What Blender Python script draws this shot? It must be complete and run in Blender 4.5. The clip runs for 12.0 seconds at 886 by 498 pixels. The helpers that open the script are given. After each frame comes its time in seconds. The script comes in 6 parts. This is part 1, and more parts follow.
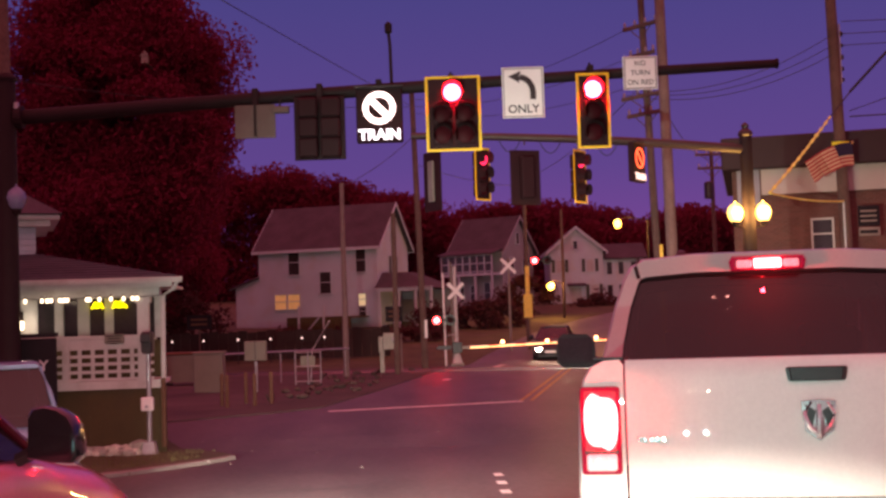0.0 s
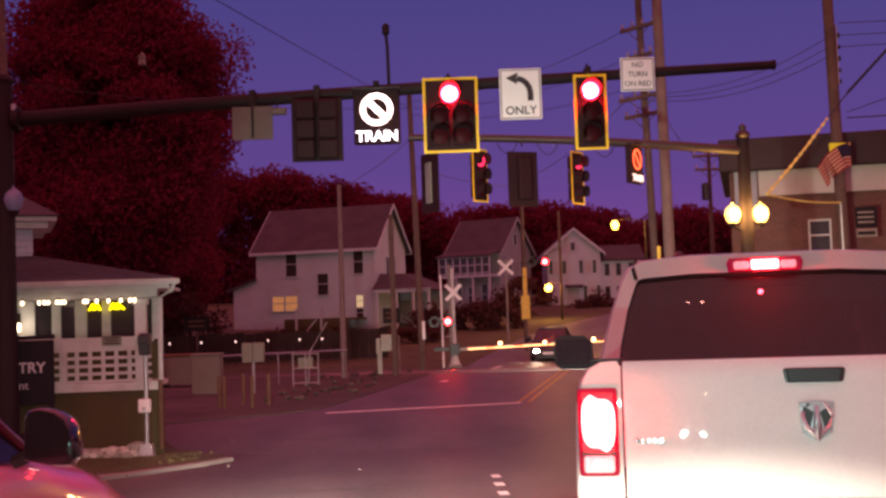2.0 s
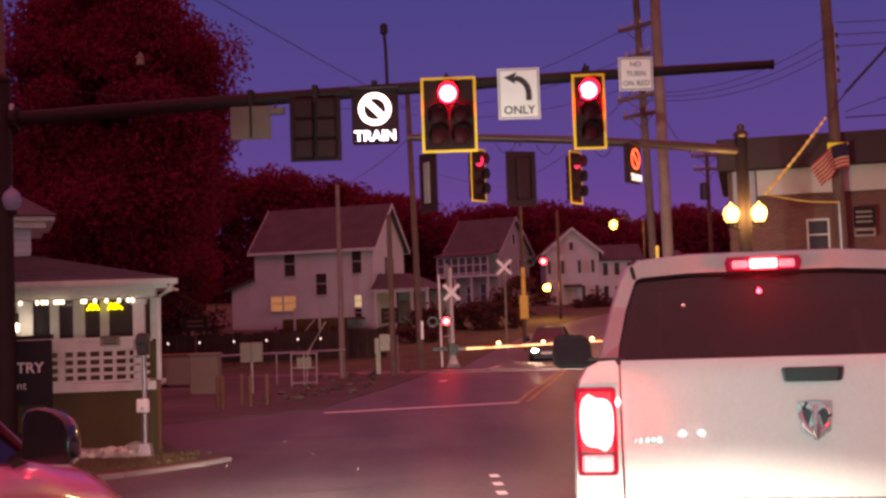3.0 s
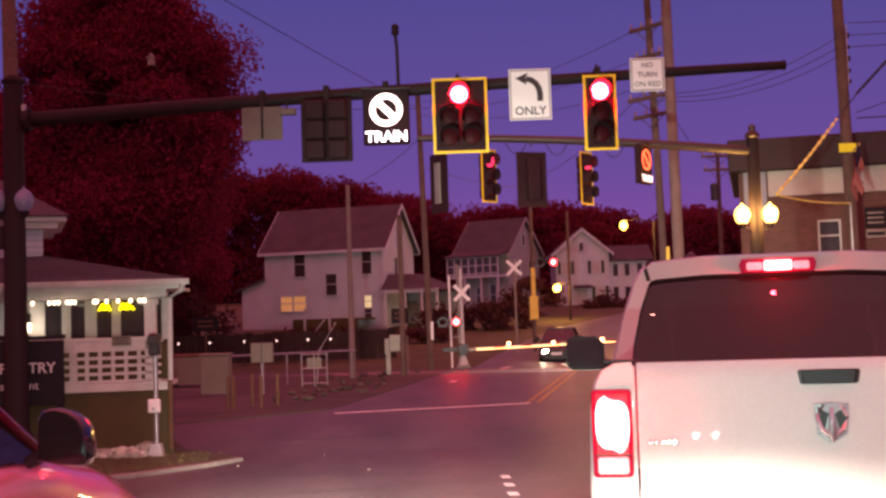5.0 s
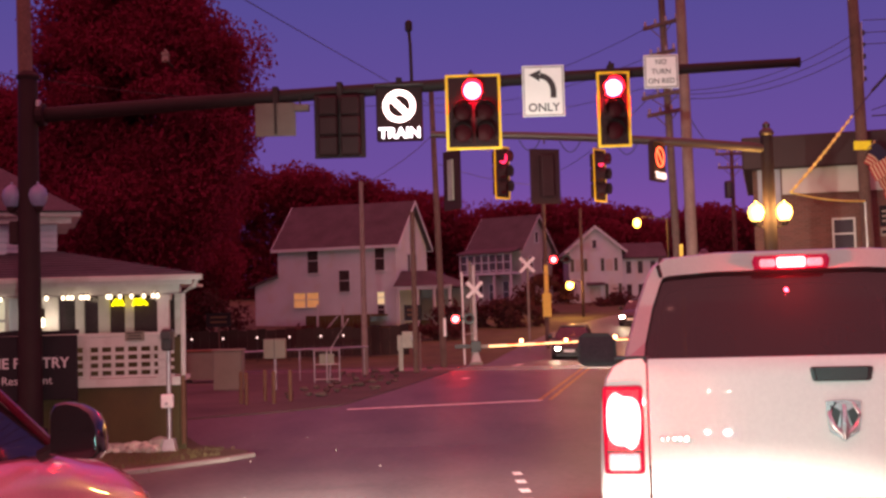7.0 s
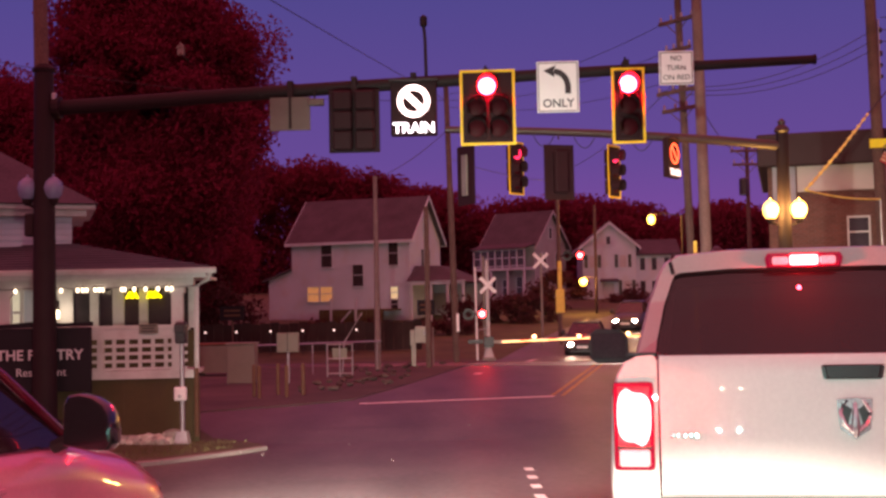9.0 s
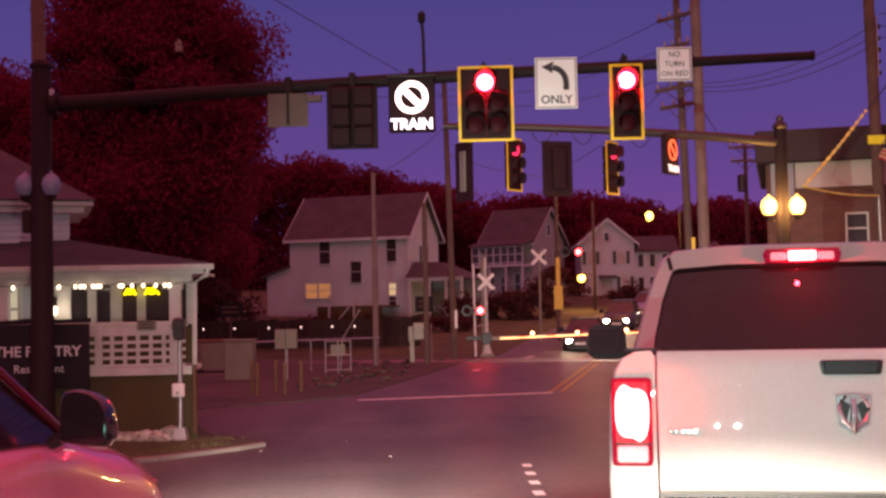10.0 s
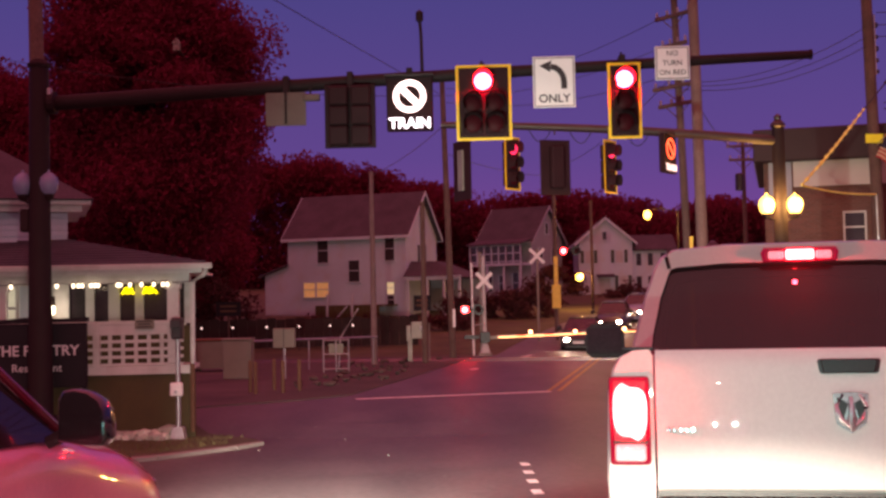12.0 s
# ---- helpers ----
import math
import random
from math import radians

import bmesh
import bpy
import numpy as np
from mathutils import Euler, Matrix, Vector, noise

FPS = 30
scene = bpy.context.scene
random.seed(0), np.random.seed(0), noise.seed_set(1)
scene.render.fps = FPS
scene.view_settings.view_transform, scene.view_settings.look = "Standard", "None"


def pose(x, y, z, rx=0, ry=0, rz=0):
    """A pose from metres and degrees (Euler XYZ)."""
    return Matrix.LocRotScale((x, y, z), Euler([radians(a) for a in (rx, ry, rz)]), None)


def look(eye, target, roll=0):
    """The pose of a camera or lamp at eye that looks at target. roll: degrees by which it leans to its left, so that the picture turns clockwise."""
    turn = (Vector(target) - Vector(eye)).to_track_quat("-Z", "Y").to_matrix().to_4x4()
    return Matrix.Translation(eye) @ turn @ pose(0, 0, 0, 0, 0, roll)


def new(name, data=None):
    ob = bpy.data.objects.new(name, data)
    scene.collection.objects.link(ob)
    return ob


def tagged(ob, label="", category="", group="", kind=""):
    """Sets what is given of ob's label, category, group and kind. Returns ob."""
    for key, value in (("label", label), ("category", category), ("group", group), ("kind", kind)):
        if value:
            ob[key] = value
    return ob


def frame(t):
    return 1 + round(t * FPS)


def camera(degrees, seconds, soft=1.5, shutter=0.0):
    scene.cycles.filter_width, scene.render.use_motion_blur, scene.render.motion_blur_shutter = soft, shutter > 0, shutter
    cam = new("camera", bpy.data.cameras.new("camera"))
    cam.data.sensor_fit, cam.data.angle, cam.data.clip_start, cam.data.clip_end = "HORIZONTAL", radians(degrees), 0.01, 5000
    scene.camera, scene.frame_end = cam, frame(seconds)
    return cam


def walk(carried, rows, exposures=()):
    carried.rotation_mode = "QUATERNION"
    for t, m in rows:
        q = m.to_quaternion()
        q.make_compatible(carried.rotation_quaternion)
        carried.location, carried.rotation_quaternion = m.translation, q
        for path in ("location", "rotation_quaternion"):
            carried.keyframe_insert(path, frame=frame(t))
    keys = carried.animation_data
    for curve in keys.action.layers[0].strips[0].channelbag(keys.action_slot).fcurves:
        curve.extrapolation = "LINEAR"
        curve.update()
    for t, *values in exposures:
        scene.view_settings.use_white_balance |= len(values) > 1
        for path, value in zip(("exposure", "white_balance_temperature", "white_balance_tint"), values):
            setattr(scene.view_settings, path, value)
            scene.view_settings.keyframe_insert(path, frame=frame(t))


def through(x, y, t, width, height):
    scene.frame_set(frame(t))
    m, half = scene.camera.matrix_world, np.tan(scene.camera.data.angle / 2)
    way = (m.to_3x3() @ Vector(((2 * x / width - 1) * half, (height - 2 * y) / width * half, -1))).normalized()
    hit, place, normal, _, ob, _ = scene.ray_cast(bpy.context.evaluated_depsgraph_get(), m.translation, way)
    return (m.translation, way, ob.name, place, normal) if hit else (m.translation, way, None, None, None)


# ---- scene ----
cam = camera(40.0, 12.0, soft=2.7)
PATH = [
    (0.0, pose(0.0007, -0.0030, 1.4994, 93.113, 1.850, 0.181)),
    (0.5, pose(0.0000, -0.0010, 1.5011, 93.130, 1.893, 0.164)),
    (1.0, pose(-0.0001, 0.0011, 1.4983, 93.152, 1.864, 0.141)),
    (1.5, pose(0.0000, -0.0000, 1.5000, 93.162, 1.897, 0.105)),
    (2.0, pose(0.0025, 0.0021, 1.4991, 93.182, 1.888, 0.071)),
    (2.5, pose(0.0012, -0.0019, 1.5003, 93.184, 1.921, 0.029)),
    (3.0, pose(0.0032, 0.0063, 1.4971, 93.171, 1.925, -0.002)),
    (5.0, pose(-0.0217, 0.0041, 1.5031, 93.206, 1.841, 0.444)),
    (5.5, pose(-0.0156, 0.0143, 1.5003, 93.169, 1.750, 0.633)),
    (6.0, pose(-0.0173, 0.0153, 1.4987, 93.081, 1.617, 0.998)),
    (6.5, pose(-0.0147, 0.0120, 1.4994, 93.041, 1.641, 1.074)),
    (7.0, pose(-0.0148, 0.0109, 1.4964, 93.081, 1.603, 1.049)),
    (9.0, pose(-0.0078, -0.0031, 1.4959, 92.866, 1.158, 1.672)),
    (9.5, pose(-0.0060, 0.0011, 1.4960, 92.830, 1.211, 1.642)),
    (10.0, pose(-0.0050, 0.0123, 1.4913, 92.707, 1.167, 1.592)),
    (10.5, pose(-0.0046, 0.0111, 1.4950, 92.700, 1.155, 1.549)),
    (11.0, pose(-0.0056, 0.0099, 1.4944, 92.672, 1.181, 1.554)),
    (11.5, pose(-0.0052, 0.0091, 1.4952, 92.674, 1.222, 1.521)),
    (12.0, pose(-0.0048, 0.0090, 1.4916, 92.655, 1.206, 1.501)),
]
walk(cam, PATH, exposures=[(0.0, 0.36, 7100, 25), (3.2, 0.34, 7100, 25), (5.0, 0.66, 7100, 25), (7.2, 0.70, 7100, 25), (9.0, 0.56, 7100, 25), (10.0, 0.36, 7100, 25), (12.0, 0.36, 7100, 25)])

# ---- world: dusk sky, deep violet ahead, dull mauve low behind, added red overhead ----
world = bpy.data.worlds.new("dusk")
scene.world = world
world.use_nodes = True
wn, wl = world.node_tree.nodes, world.node_tree.links
wn.clear()
w_out = wn.new("ShaderNodeOutputWorld")
w_bg = wn.new("ShaderNodeBackground")
w_tc = wn.new("ShaderNodeTexCoord")
w_sep = wn.new("ShaderNodeSeparateXYZ")
wl.new(w_tc.outputs["Generated"], w_sep.inputs[0])
w_up = wn.new("ShaderNodeValToRGB")          # height above the horizon, towards the dark side
w_up.color_ramp.elements[0].position = 0.0
w_up.color_ramp.elements[0].color = (0.168, 0.050, 0.25, 1)
w_up.color_ramp.elements[1].position = 0.32
w_up.color_ramp.elements[1].color = (0.033, 0.042, 0.175, 1)
e = w_up.color_ramp.elements.new(0.12)
e.color = (0.084, 0.047, 0.212, 1)
# red overhead, out of view, added to imitate red glare on the scene
e = w_up.color_ramp.elements.new(1.0)
e.color = (0.90, 0.155, 0.21, 1)
wl.new(w_sep.outputs["Z"], w_up.inputs[0])
w_back = wn.new("ShaderNodeMapRange")        # towards the side behind the view
w_back.inputs["From Min"].default_value = 0.25
w_back.inputs["From Max"].default_value = -0.9
w_back.interpolation_type = "SMOOTHSTEP"
wl.new(w_sep.outputs["Y"], w_back.inputs["Value"])
w_glow = wn.new("ShaderNodeValToRGB")
w_glow.color_ramp.elements[0].position = 0.0
w_glow.color_ramp.elements[0].color = (0.26, 0.20, 0.25, 1)
w_glow.color_ramp.elements[1].position = 0.7
w_glow.color_ramp.elements[1].color = (0.82, 0.165, 0.20, 1)
e = w_glow.color_ramp.elements.new(0.25)
e.color = (0.50, 0.19, 0.23, 1)
wl.new(w_sep.outputs["Z"], w_glow.inputs[0])
w_mix = wn.new("ShaderNodeMixRGB")
wl.new(w_back.outputs[0], w_mix.inputs[0])
wl.new(w_up.outputs[0], w_mix.inputs[1])
wl.new(w_glow.outputs[0], w_mix.inputs[2])
wl.new(w_mix.outputs[0], w_bg.inputs["Color"])
w_bg.inputs["Strength"].default_value = 1.0
wl.new(w_bg.outputs[0], w_out.inputs["Surface"])


def lamp(kind, name, m, power, colour, size=0.2, spot=None, blend=0.3):
    data = bpy.data.lights.new(name, kind)
    data.energy, data.color = power, colour
    if kind == "AREA":
        data.size = size
    else:
        data.shadow_soft_size = size
    if spot:
        data.spot_size, data.spot_blend = radians(spot), blend
    ob = new(name, data)
    ob.matrix_world = m
    return ob


# the twin-projector headlamps of the car from which the view is taken, on the tailgate in front
for hx, share in ((-0.62, 2.0), (0.55, 1.0), (0.68, 1.0)):
    lamp("SPOT", "own_headlamp", look((hx, 1.9, 0.875), (hx + 0.12, 2.9, -0.25)), 270 * share, (1.0, 0.95, 0.80), 0.011, 100, 0.18)
    lamp("SPOT", "own_headlamp_spill", look((hx, 1.88, 0.875), (hx + 0.5, 5.0, 1.15)), 37 * share, (0.34, 1.0, 0.90), 0.011, 90, 0.9)
# the headlamps of the red car in the next lane, unseen from behind
for hx in (-0.62, 0.62):
    lamp("SPOT", "red_car_headlamp", look((-2.55 + hx, 7.95 - 0.16 * hx, 0.44), (2.6, 30.0, 2.2)), 2500, (0.58, 1.0, 0.84), 0.06, 54, 1.0)
    lamp("SPOT", "red_car_low_beam", look((-2.55 + hx, 7.95 - 0.16 * hx, 0.44), (0.2, 20.0, -0.9)), 6200, (1.0, 0.90, 0.80), 0.06, 52, 0.9)
# fill lamp added at the red car's front to brighten the restaurant corner
lamp("SPOT", "corner_fill", look((-1.95, 7.85, 0.60), (-5.9, 21.5, -0.3)), 620, (0.95, 1.0, 0.88), 0.06, 46, 1.0)
# street lamps: twin globes, two roadside luminaires, porch lamp, all at the fixtures seen
lamp("POINT", "globe_light", pose(7.22, 29.75, 3.78), 170, (1.0, 0.62, 0.16), 0.17)
lamp("POINT", "globe_light", pose(7.91, 29.75, 3.78), 170, (1.0, 0.62, 0.16), 0.17)
lamp("POINT", "street_light", pose(10.0, 70.0, 6.45), 1000, (1.0, 0.52, 0.14), 0.2)
lamp("POINT", "street_light", pose(7.55, 85.8, 3.35), 380, (1.0, 0.52, 0.12), 0.2)
# added red lamps just before two signal lenses and the pickup's, imitating their glow
for lx, lz in ((0.215, 5.32), (2.635, 5.295)):
    lamp("POINT", "signal_glow_fill", pose(lx, 20.58, lz - 0.03), 48, (1.0, 0.012, 0.05), 0.06)
TRUCK = pose(1.48, 4.9, -0.189, -2.2, 0, -9.2)
# the third sits below its lens, added to redden the rear window
for lx, ly, lz, lw in ((-0.872, -0.12, 1.236, 3), (0.872, -0.12, 1.236, 3), (0.0, 1.67, 1.90, 4)):
    lamp("POINT", "brake_light", TRUCK @ pose(lx, ly, lz), lw, (1.0, 0.020, 0.03), 0.012)
lamp("POINT", "porch_light", pose(-7.80, 22.30, 1.58), 4, (1.0, 0.92, 0.72), 0.08)

# ---- materials ----


def mat(name, colour, rough=0.6, metal=0.0, scale=6.0, vary=0.25, bump=0.15, fine=60.0, coat=0.0, spots=None, glow=None, spec=0.5, per=0.0, stretch=None, bricks=None):
    """Principled material with broad stains, fine grain and relief; glow: emission colour and strength; per: tone change from piece to piece."""
    m = bpy.data.materials.new(name)
    m.use_nodes = True
    n, l = m.node_tree.nodes, m.node_tree.links
    p = n["Principled BSDF"]
    p.inputs["Roughness"].default_value = rough
    p.inputs["Metallic"].default_value = metal
    p.inputs["Specular IOR Level"].default_value = spec
    p.inputs["Coat Weight"].default_value = coat
    p.inputs["Coat Roughness"].default_value = 0.04
    tc = n.new("ShaderNodeTexCoord")
    place = tc.outputs["Object"]
    if stretch:
        mp = n.new("ShaderNodeMapping")
        mp.inputs["Scale"].default_value = stretch
        mp.inputs["Rotation"].default_value = (0, 0, radians(9.2))
        l.new(place, mp.inputs["Vector"])
        place = mp.outputs[0]
    big = n.new("ShaderNodeTexNoise")
    big.inputs["Scale"].default_value = scale
    big.inputs["Detail"].default_value = 4
    l.new(place, big.inputs["Vector"])
    small = n.new("ShaderNodeTexNoise")
    small.inputs["Scale"].default_value = fine
    small.inputs["Detail"].default_value = 3
    l.new(tc.outputs["Object"], small.inputs["Vector"])
    add = n.new("ShaderNodeMath")
    add.operation = "ADD"
    l.new(big.outputs[0], add.inputs[0])
    l.new(small.outputs[0], add.inputs[1])
    ramp = n.new("ShaderNodeMapRange")
    ramp.inputs["From Min"].default_value, ramp.inputs["From Max"].default_value = 0.65, 1.35
    ramp.inputs["To Min"].default_value, ramp.inputs["To Max"].default_value = 1 - vary, 1 + vary
    l.new(add.outputs[0], ramp.inputs["Value"])
    value = ramp.outputs[0]
    if per:
        info = n.new("ShaderNodeObjectInfo")
        pr = n.new("ShaderNodeMapRange")
        pr.inputs["To Min"].default_value, pr.inputs["To Max"].default_value = 1 - per, 1 + per
        l.new(info.outputs["Random"], pr.inputs["Value"])
        mul = n.new("ShaderNodeMath")
        mul.operation = "MULTIPLY"
        l.new(value, mul.inputs[0])
        l.new(pr.outputs[0], mul.inputs[1])
        value = mul.outputs[0]
    sc = n.new("ShaderNodeVectorMath")
    sc.operation = "SCALE"
    sc.inputs[0].default_value = colour
    l.new(value, sc.inputs["Scale"])
    col = sc.outputs[0]
    if spots:
        vo = n.new("ShaderNodeTexNoise")
        vo.inputs["Scale"].default_value = spots[1]
        vo.inputs["Detail"].default_value = 5
        l.new(place, vo.inputs["Vector"])
        mr = n.new("ShaderNodeMapRange")
        mr.inputs["From Min"].default_value, mr.inputs["From Max"].default_value = 0.52, 0.66
        mr.inputs["To Max"].default_value = spots[2]
        l.new(vo.outputs[0], mr.inputs["Value"])
        mx = n.new("ShaderNodeMixRGB")
        mx.inputs[2].default_value = (*spots[0], 1)
        l.new(mr.outputs[0], mx.inputs[0])
        l.new(col, mx.inputs[1])
        col = mx.outputs[0]
    if bricks:
        turn = n.new("ShaderNodeMapping")
        turn.inputs["Rotation"].default_value = (radians(90), 0, 0)
        l.new(tc.outputs["Object"], turn.inputs["Vector"])
        bk = n.new("ShaderNodeTexBrick")
        bk.inputs["Scale"].default_value = 1.0
        bk.inputs["Brick Width"].default_value, bk.inputs["Row Height"].default_value, bk.inputs["Mortar Size"].default_value = 0.215, 0.075, 0.008
        bk.inputs["Mortar"].default_value = (*bricks, 1)
        l.new(turn.outputs[0], bk.inputs["Vector"])
        l.new(col, bk.inputs["Color1"])
        dk = n.new("ShaderNodeVectorMath")
        dk.operation = "SCALE"
        dk.inputs["Scale"].default_value = 0.72
        l.new(col, dk.inputs[0])
        l.new(dk.outputs[0], bk.inputs["Color2"])
        col = bk.outputs["Color"]
    l.new(col, p.inputs["Base Color"])
    if bump:
        b = n.new("ShaderNodeBump")
        b.inputs["Strength"].default_value = bump
        b.inputs["Distance"].default_value = 0.01
        l.new(small.outputs[0], b.inputs["Height"])
        l.new(b.outputs[0], p.inputs["Normal"])
    if glow:
        p.inputs["Emission Color"].default_value = (*glow[:3], 1)
        p.inputs["Emission Strength"].default_value = glow[3]
    return m


def glass(name, tint, rough=0.02, through=0.5):
    """Tinted pane: part lets light through, part mirrors."""
    m = bpy.data.materials.new(name)
    m.use_nodes = True
    n, l = m.node_tree.nodes, m.node_tree.links
    p = n["Principled BSDF"]
    p.inputs["Base Color"].default_value = (*[c * 0.1 for c in tint], 1)
    p.inputs["Specular IOR Level"].default_value = 1.0
    p.inputs["Roughness"].default_value = rough
    t = n.new("ShaderNodeBsdfTransparent")
    t.inputs["Color"].default_value = (*tint, 1)
    mx = n.new("ShaderNodeMixShader")
    mx.inputs[0].default_value = through
    l.new(p.outputs[0], mx.inputs[1])
    l.new(t.outputs[0], mx.inputs[2])
    l.new(mx.outputs[0], n["Material Output"].inputs["Surface"])
    return m


ASPHALT = mat("asphalt", (0.100, 0.084, 0.080), 0.52, scale=0.8, vary=0.48, bump=0.4, fine=11, spots=((0.070, 0.060, 0.056), 0.30, 0.8), stretch=(1.0, 0.28, 1.0))
GRASS = mat("grass_soil", (0.070, 0.066, 0.028), 0.95, scale=0.7, vary=0.5, bump=0.9, fine=25, spots=((0.10, 0.08, 0.055), 0.5, 0.7))
GRASS_BLADE = mat("grass_blades", (0.12, 0.115, 0.04), 0.8, scale=2, vary=0.4, bump=0.0)
GRAVEL = mat("gravel", (0.075, 0.060, 0.052), 0.95, scale=0.5, vary=0.4, bump=1.0, fine=30, spots=((0.045, 0.036, 0.032), 0.35, 0.8))
CONCRETE = mat("concrete", (0.27, 0.25, 0.22), 0.85, scale=1.2, vary=0.25, bump=0.35, spots=((0.2, 0.18, 0.16), 1.5, 0.6))
LINE_WHITE = mat("road_paint_white", (0.82, 0.80, 0.76), 0.6, scale=3, vary=0.2, bump=0.3, spots=((0.22, 0.20, 0.19), 5, 0.35))
LINE_YELLOW = mat("road_paint_yellow", (0.46, 0.31, 0.06), 0.6, scale=3, vary=0.25, bump=0.3, spots=((0.14, 0.11, 0.07), 5, 0.75))
WHITE_WOOD = mat("white_painted_wood", (0.56, 0.56, 0.53), 0.5, scale=2, vary=0.12, bump=0.15, spots=((0.36, 0.33, 0.29), 2.5, 0.45))
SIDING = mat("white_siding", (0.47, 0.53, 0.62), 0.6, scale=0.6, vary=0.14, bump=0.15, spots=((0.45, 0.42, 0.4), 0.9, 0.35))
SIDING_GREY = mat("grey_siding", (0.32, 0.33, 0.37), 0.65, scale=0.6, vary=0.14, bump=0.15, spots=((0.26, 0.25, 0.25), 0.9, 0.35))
SHINGLE = mat("roof_shingle", (0.060, 0.050, 0.062), 0.9, scale=1.0, vary=0.35, bump=0.6, fine=14)
SKIRT = mat("dark_boards_and_porch_shade", (0.075, 0.058, 0.020), 0.8, scale=1.5, vary=0.3, bump=0.3, spots=((0.06, 0.045, 0.025), 1.4, 0.6))
LAMP_OFF = mat("clear_lamp", (0.35, 0.33, 0.33), 0.15, 0.6, scale=12, vary=0.2, bump=0.1)
MID_POLE = mat("grey_brown_pole_wood", (0.19, 0.135, 0.125), 0.9, scale=2, vary=0.3, bump=0.5, fine=22)
TIMBER = mat("weathered_pole_wood", (0.13, 0.085, 0.068), 0.9, scale=2, vary=0.35, bump=0.5, fine=22, spots=((0.09, 0.065, 0.05), 1.5, 0.7))
DARK_STEEL = mat("dark_brown_steel", (0.022, 0.011, 0.012), 0.7, 0.0, scale=2, vary=0.25, bump=0.1, spec=0.25)
# lighter copy of the dark steel, standing in for globe light on it
LIT_STEEL = mat("lit_brown_steel", (0.060, 0.036, 0.030), 0.45, 0.2, scale=2, vary=0.25, bump=0.1)
# black housing tinted red, standing in for glow from the lit lenses
HOUSING = mat("signal_black_red_tint", (0.026, 0.008, 0.010), 0.7, scale=3, vary=0.2, bump=0.08, spec=0.2)
SIGN_REAR = mat("dull_sign_back", (0.13, 0.10, 0.085), 0.7, 0.1, scale=3, vary=0.2, bump=0.1)
SILVER = mat("silver_badge", (0.70, 0.70, 0.71), 0.2, 0.85, scale=20, vary=0.15, bump=0.05)
GLOSS_BLACK = mat("gloss_black", (0.012, 0.010, 0.012), 0.2, scale=3, vary=0.1, bump=0.01, coat=1.0)
RUST_POST = mat("rusty_yellow_steel", (0.13, 0.062, 0.032), 0.75, scale=4, vary=0.3, bump=0.2, spots=((0.12, 0.07, 0.04), 4, 0.6))
BLACK = mat("black_paint", (0.030, 0.026, 0.027), 0.42, scale=3, vary=0.2, bump=0.08)
RUBBER = mat("rubber", (0.02, 0.02, 0.02), 0.8, scale=8, vary=0.2, bump=0.2)
GALV = mat("galvanised_steel", (0.45, 0.45, 0.46), 0.45, 0.7, scale=4, vary=0.2, bump=0.1, spots=((0.3, 0.28, 0.27), 3, 0.4))
SIGN_WHITE = mat("sign_sheeting_white", (0.88, 0.87, 0.84), 0.45, scale=2, vary=0.06, bump=0.05)
SIGN_BACK = mat("bare_aluminium", (0.30, 0.27, 0.23), 0.55, 0.4, scale=3, vary=0.2, bump=0.1)
BORDER_YELLOW = mat("reflective_yellow_tape", (0.90, 0.55, 0.02), 0.4, scale=6, vary=0.1, bump=0.05)
REFLECT_YELLOW = mat("fluorescent_yellow", (0.92, 0.98, 0.04), 0.5, scale=6, vary=0.08, bump=0.05)
RED_ON = mat("red_lamp_lit", (0.5, 0.01, 0.02), 0.3, scale=20, vary=0.1, bump=0.0, glow=(1.0, 0.0085, 0.010, 190.0))
RED_FAR = mat("red_lamp_lit_far", (0.5, 0.01, 0.02), 0.3, scale=20, vary=0.1, bump=0.0, glow=(1.0, 0.0105, 0.0095, 130.0))
RED_SIDE = mat("red_lamp_lit_seen_from_aside", (0.5, 0.01, 0.02), 0.3, scale=20, vary=0.1, bump=0.0, glow=(1.0, 0.03, 0.10, 2.0))
# dark red on the amber and green lenses too, imitating red glow
LENS_DARK = mat("unlit_lens", (0.05, 0.004, 0.007), 0.5, scale=20, vary=0.2, bump=0.1, spec=0.08)
LED_WHITE = mat("led_white", (0.8, 0.8, 0.85), 0.4, scale=20, vary=0.0, bump=0.0, glow=(0.95, 0.92, 1.0, 2.6))
LED_PALE = mat("led_pale", (0.8, 0.8, 0.85), 0.4, scale=20, vary=0.0, bump=0.0, glow=(1.0, 0.75, 0.72, 1.1))
MARKER = mat("marker_globe", (0.8, 0.75, 0.7), 0.3, scale=20, vary=0.0, bump=0.0, glow=(1.0, 0.74, 0.68, 1.2))
LED_RED = mat("led_ring", (0.8, 0.1, 0.1), 0.4, scale=20, vary=0.0, bump=0.0, glow=(1.0, 0.88, 0.84, 3.0))
LED_ORANGE = mat("led_ring_seen_from_aside", (0.8, 0.1, 0.1), 0.4, scale=20, vary=0.0, bump=0.0, glow=(1.0, 0.10, 0.03, 3.0))
GLOBE_ON = mat("lit_globe", (0.9, 0.8, 0.5), 0.3, scale=8, vary=0.05, bump=0.0, glow=(1.0, 0.60, 0.10, 2.6))
GLOBE_OFF = mat("milky_globe", (0.20, 0.23, 0.36), 0.25, scale=8, vary=0.08, bump=0.0)
LUMINAIRE = mat("sodium_lens", (0.9, 0.8, 0.3), 0.3, scale=8, vary=0.05, bump=0.0, glow=(1.0, 0.60, 0.07, 9.0))
